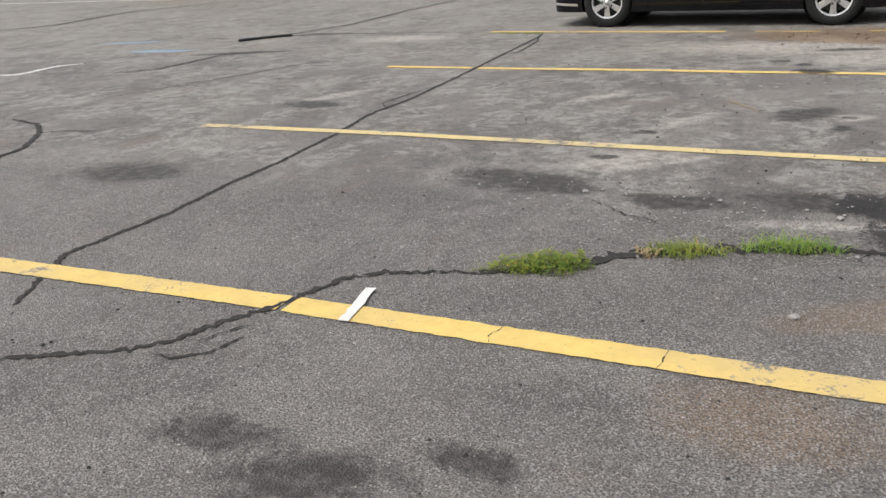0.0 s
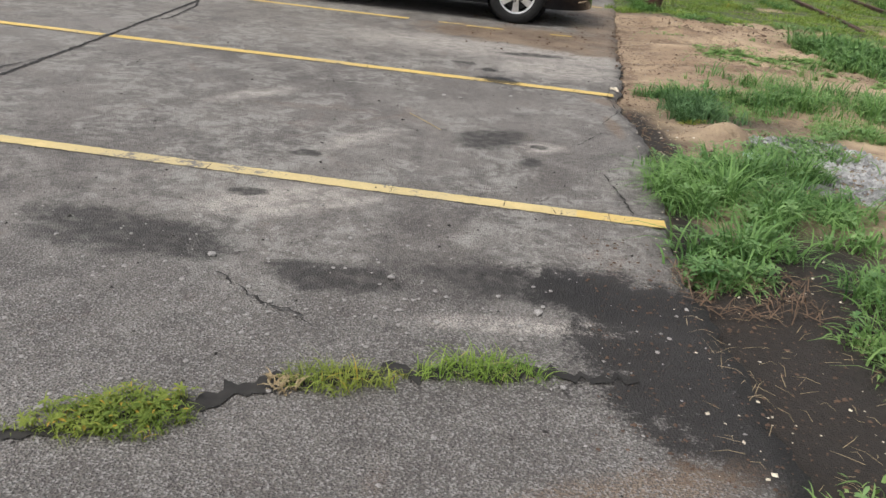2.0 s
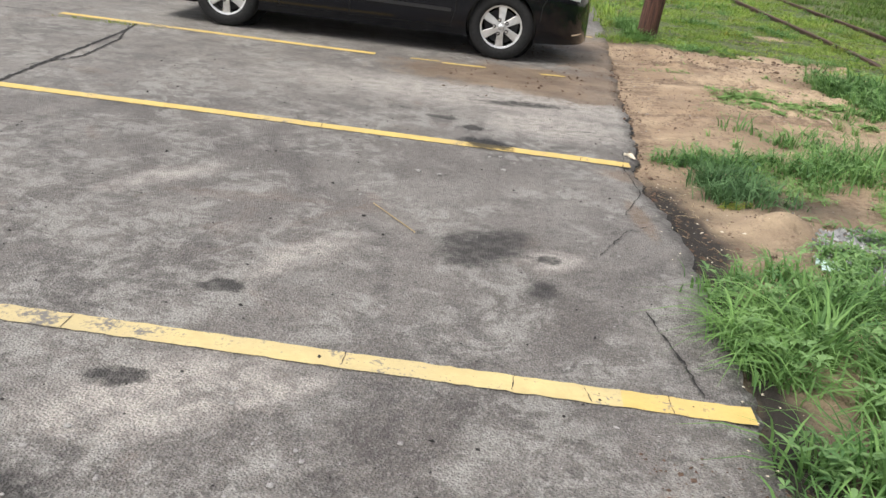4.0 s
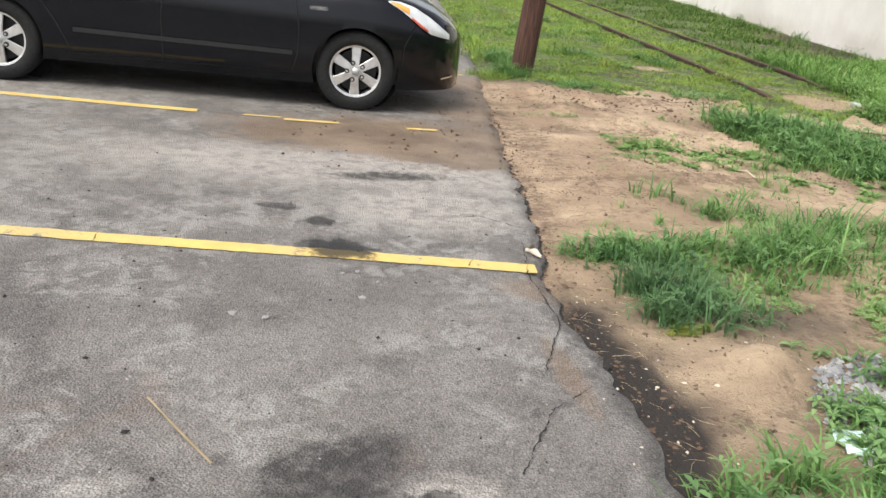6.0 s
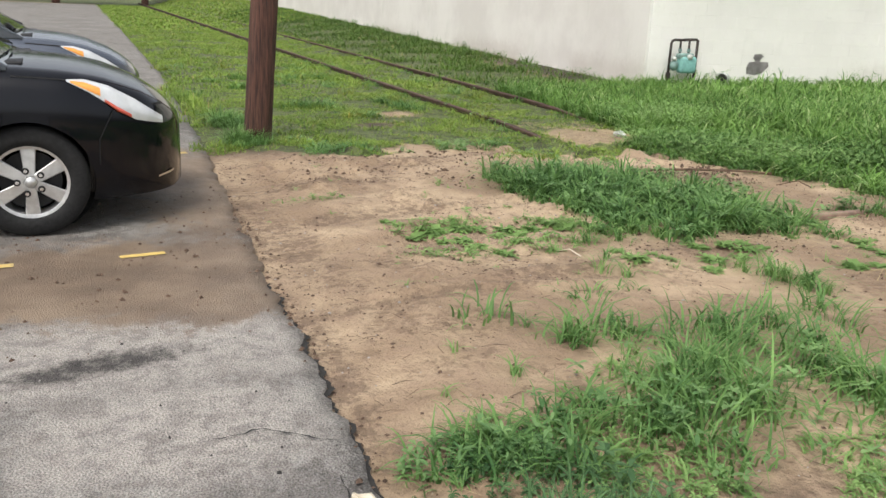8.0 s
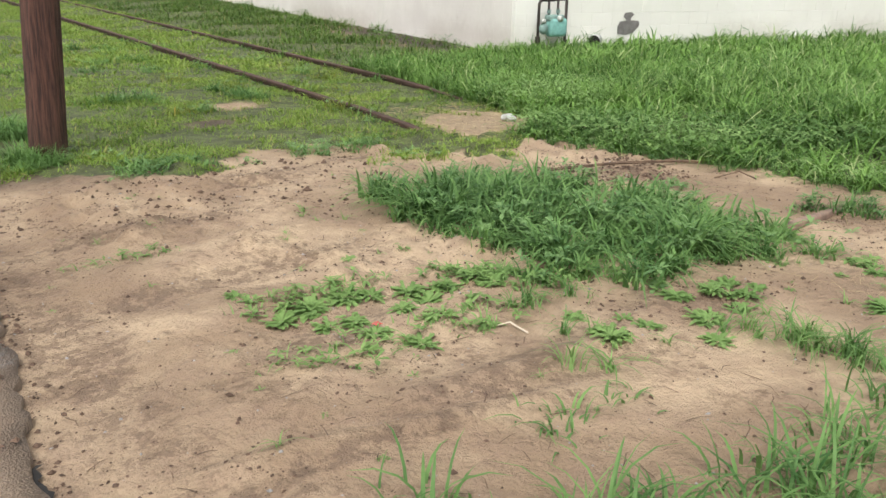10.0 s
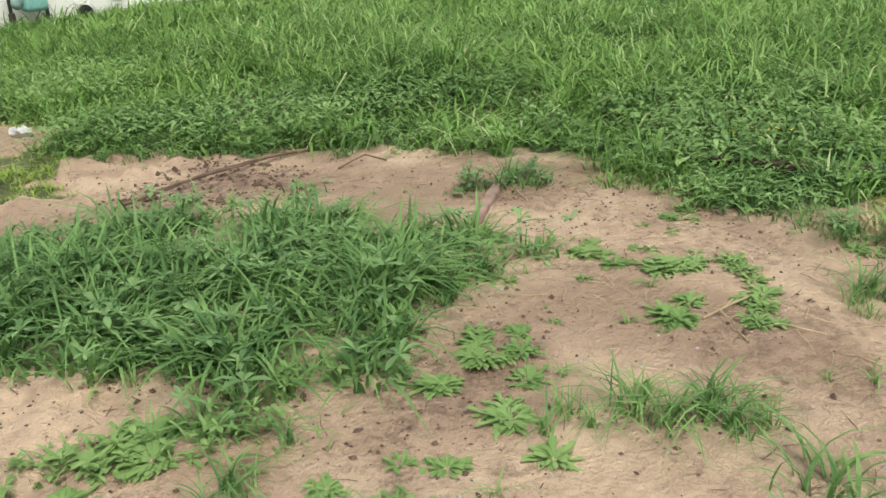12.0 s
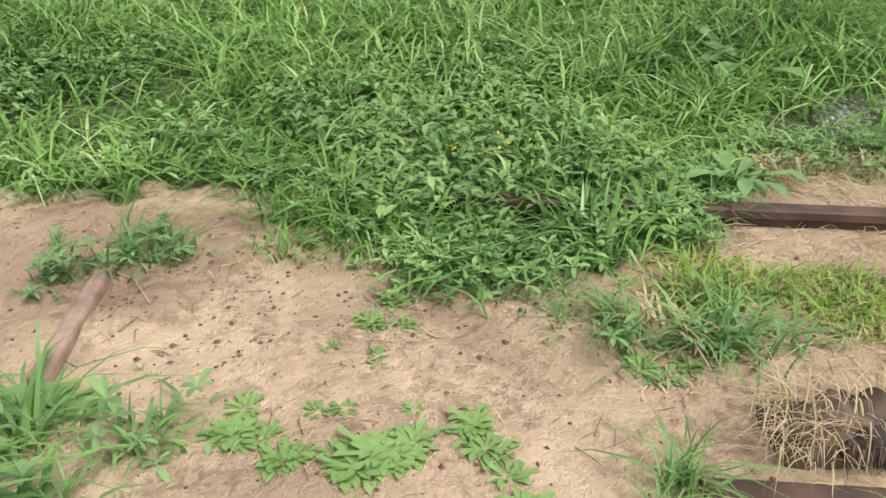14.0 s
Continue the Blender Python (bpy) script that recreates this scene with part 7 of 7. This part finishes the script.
# big docks on the bank
for i, (x, y, sc) in enumerate([(6.75, 0.15, 1.0), (5.35, 0.55, 0.55), (7.6, 2.2, 0.9), (6.4, 3.6, 0.7)]):
    ob = new("dock_plant", rosette("dock_plant", 60 + i, 11, 0.34, M_LEAF, "", stem=0.05))
    ob.matrix_world = pose(x, y, float(land(x, y)) + 0.08, 0, 0, i * 50) @ Matrix.Scale(sc, 4)
    tagged(ob, "broad-leaved dock plant standing in the grass", "dock plant", "dock plants")


# drooping pale seed heads over the bank
n = 2600
P = scatter(9000, 5.3, 10.5, -4.0, 6.0, lambda x, y: bank(x, y) * (wave(x, y, 0.8, 2.0) > -0.1))[:n]
az = u(len(P), 0, 6.283)
P[:, 2] += u(len(P), 0.22, 0.42)
v, t, q = blade_arrays(P, u(len(P), 0.10, 0.22), u(len(P), 0.005, 0.010), az, u(len(P), 1.0, 2.0), 4)
M_SEED = leaf_material("pale_grass_heads", (0.18, 0.34, 0.09), (0.36, 0.52, 0.18))
tagged(new("grass_heads", np_mesh("grass_heads", v, t, M_SEED, q)), "drooping pale green blades over the bank grass", "grass", kind="stuff")


# painted stencil numbers by the kerbless edge
def stencil(outer, inner, name="stencil_digit"):
    b = bmesh.new()
    if inner:
        k = 20
        o = [b.verts.new((outer[0] + outer[2] * math.cos(a), outer[1] + outer[3] * math.sin(a), 0)) for a in [6.2832 * i / k for i in range(k)]]
        q = [b.verts.new((outer[0] + inner[0] * math.cos(a), outer[1] + inner[1] * math.sin(a), 0)) for a in [6.2832 * i / k for i in range(k)]]
        for i in range(k):
            b.faces.new((o[i], o[(i + 1) % k], q[(i + 1) % k], q[i]))
    else:
        b.faces.new([b.verts.new((outer[0] + dx * outer[2], outer[1] + dy * outer[3], 0)) for dx, dy in ((-1, -0.7), (0.9, -1), (1, 0.6), (-0.8, 1))])
    ob = part(name, b, M_WHITE_PAINT)
    ob.location.z = 0.011
    return tagged(ob, "white hand-painted digit on asphalt", "painted digit", "painted number", "structure")


for cx, cy, rx, ry, kind in [(0.02, -4.865, 0.05, 0.016, 0), (0.025, -4.965, 0.045, 0.045, 1), (0.04, -5.03, 0.05, 0.016, 0), (0.04, -5.11, 0.05, 0.045, 1), (0.035, -5.2, 0.055, 0.016, 0)]:
    stencil((cx, cy, rx, ry), (rx * 0.5, ry * 0.42) if kind else None)


# ---- far surroundings ----
def tree(x, y, h, seed, spread=1.0, trunk_h=0.35):
    """A broadleaf tree: tapered trunk, limbs and a loose crown of leaf clumps."""
    r = np.random.RandomState(seed)
    root = new("tree")
    root.location = (x, y, float(land(x, y)) if x > 1 else 0)
    b = tube_bm([(0, 0, -0.1), (0.05 * h * 0.2, 0, h * 0.25), (0, 0.02 * h, h * 0.55)], [0.035 * h, 0.025 * h, 0.012 * h], 10)
    tips = []
    for i in range(7):
        a, z = 6.283 * i / 7 + r.rand(), h * r.uniform(0.28, 0.5)
        e = (math.cos(a) * h * 0.28 * spread, math.sin(a) * h * 0.28 * spread, z + h * r.uniform(0.15, 0.35))
        tube_bm([(0, 0, z), (e[0] * 0.5, e[1] * 0.5, (z + e[2]) / 2 + 0.03 * h), e], [0.012 * h, 0.008 * h, 0.004 * h], 6, b)
        tips.append(e)
    part("trunk", b, M_POLE, root, "brown bark")
    tips.append((0, 0, h * 0.8))
    C = np.array(tips)[r.randint(0, len(tips), 90)] + r.normal(0, 0.11 * h, (90, 3)) * np.array([spread, spread, 0.8])
    P = np.repeat(C, 26, 0) + r.normal(0, 0.05 * h, (90 * 26, 3))
    P = P[P[:, 2] > trunk_h * h * 0.6]
    k = len(P)
    v, t, q = leaf_arrays(P, r.uniform(0, 6.283, k), r.uniform(-0.8, 0.8, k), r.uniform(0.03, 0.06, k) * h, r.uniform(0.02, 0.035, k) * h)
    cr = new("crown", np_mesh("crown", v, t, M_TREE, q))
    cr.parent = root
    return tagged(root, "leafy green broadleaf tree at the edge of the lot", "tree", "trees round the lot")


for i, (x, y, h) in enumerate([(26, 9, 7), (29, 5, 8), (27, 0.5, 7), (31, -5, 8), (24, 12.5, 6), (34, 10, 9), (33, 2, 8), (30, -11, 8),
                               (-40, 34, 9), (-33, 44, 9), (-46, 24, 8), (-24, 56, 9), (-12, 62, 9), (-50, 12, 9), (4, 66, 8), (-2, 70, 9)]):
    tree(x, y, h, 100 + i, 1.2, 0.15 if i < 8 else 0.35)
for i in range(12):
    clump(22.8 + 1.2 * math.sin(i * 1.7), 9.5 - 1.3 * i, 0.9, 0.9, 500, 0.6, 1.4, M_TREE, 420, "dark shrub at the end of the bank", M_TREE, (0.02, 0.05))
far_lawn = bmesh.new()
bmesh.ops.create_grid(far_lawn, x_segments=20, y_segments=6, size=1.0)
for v in far_lawn.verts:
    v.co = Vector((v.co.x * 20, v.co.y * 2.2, 0.08 * (1 - abs(v.co.y)) + 0.012))
M_VERGE = simple("mown_verge", (0.15, 0.22, 0.06), 0.95, vary=0.3, scale=2.0, bump=0.6, local=False)
fv = part("grass_verge", far_lawn, M_VERGE)
fv.matrix_world = pose(-31, 17.5, 0.0, 0, 0, 52)
tagged(fv, "strip of mown green grass beyond the parking lot", "verge", kind="structure")

# bits of bark and straw on the dark soil along the edge
chips("bark_bits", 1300, (0.02, 0.75, -1.7, 0.1), 0.003, 0.012, M_TWIG, "brown bark bits on dark soil by the asphalt edge", "debris", 0.4, seed=41, keep=lambda x, y: (x > edge_x(y) + 0.01) * np.exp(-((x - edge_x(y)) / 0.35) ** 2))
chips("pale_bits", 260, (0.02, 0.85, -4.7, 0.0), 0.003, 0.010, M_PALEWOOD, "pale chips on dark soil by the asphalt edge", "debris", 0.4, seed=42, keep=lambda x, y: 1.0 * (x > edge_x(y) - 0.25))
chips("bark_bits", 1500, (-0.3, 1.0, -4.7, -3.0), 0.003, 0.010, M_CLOD, "dark crumbs over washed black soil", "debris", 0.5, seed=43)
sticks("straw", 170, (0.05, 0.8, -1.6, 0.2), 0.03, 0.10, 0.0012, M_STRAW, "bleached straw on dark soil by the edge", 44, lambda x, y: 1.0 * (x > edge_x(y)), 0.015)
chips("earth_crumbs", 16000, (0.1, 5.0, 1.2, 6.0), 0.002, 0.009, M_CLOD, "fine dark crumbs on sand", "soil", 0.6, seed=45, keep=lambda x, y: sand_only(x, y) * (0.10 + 0.9 * sstep(0.05, 0.4, wave(x, y, 1.1, 7.0))) * (0.4 + 0.6 * clumpy(x, y, 4.0, 2)))
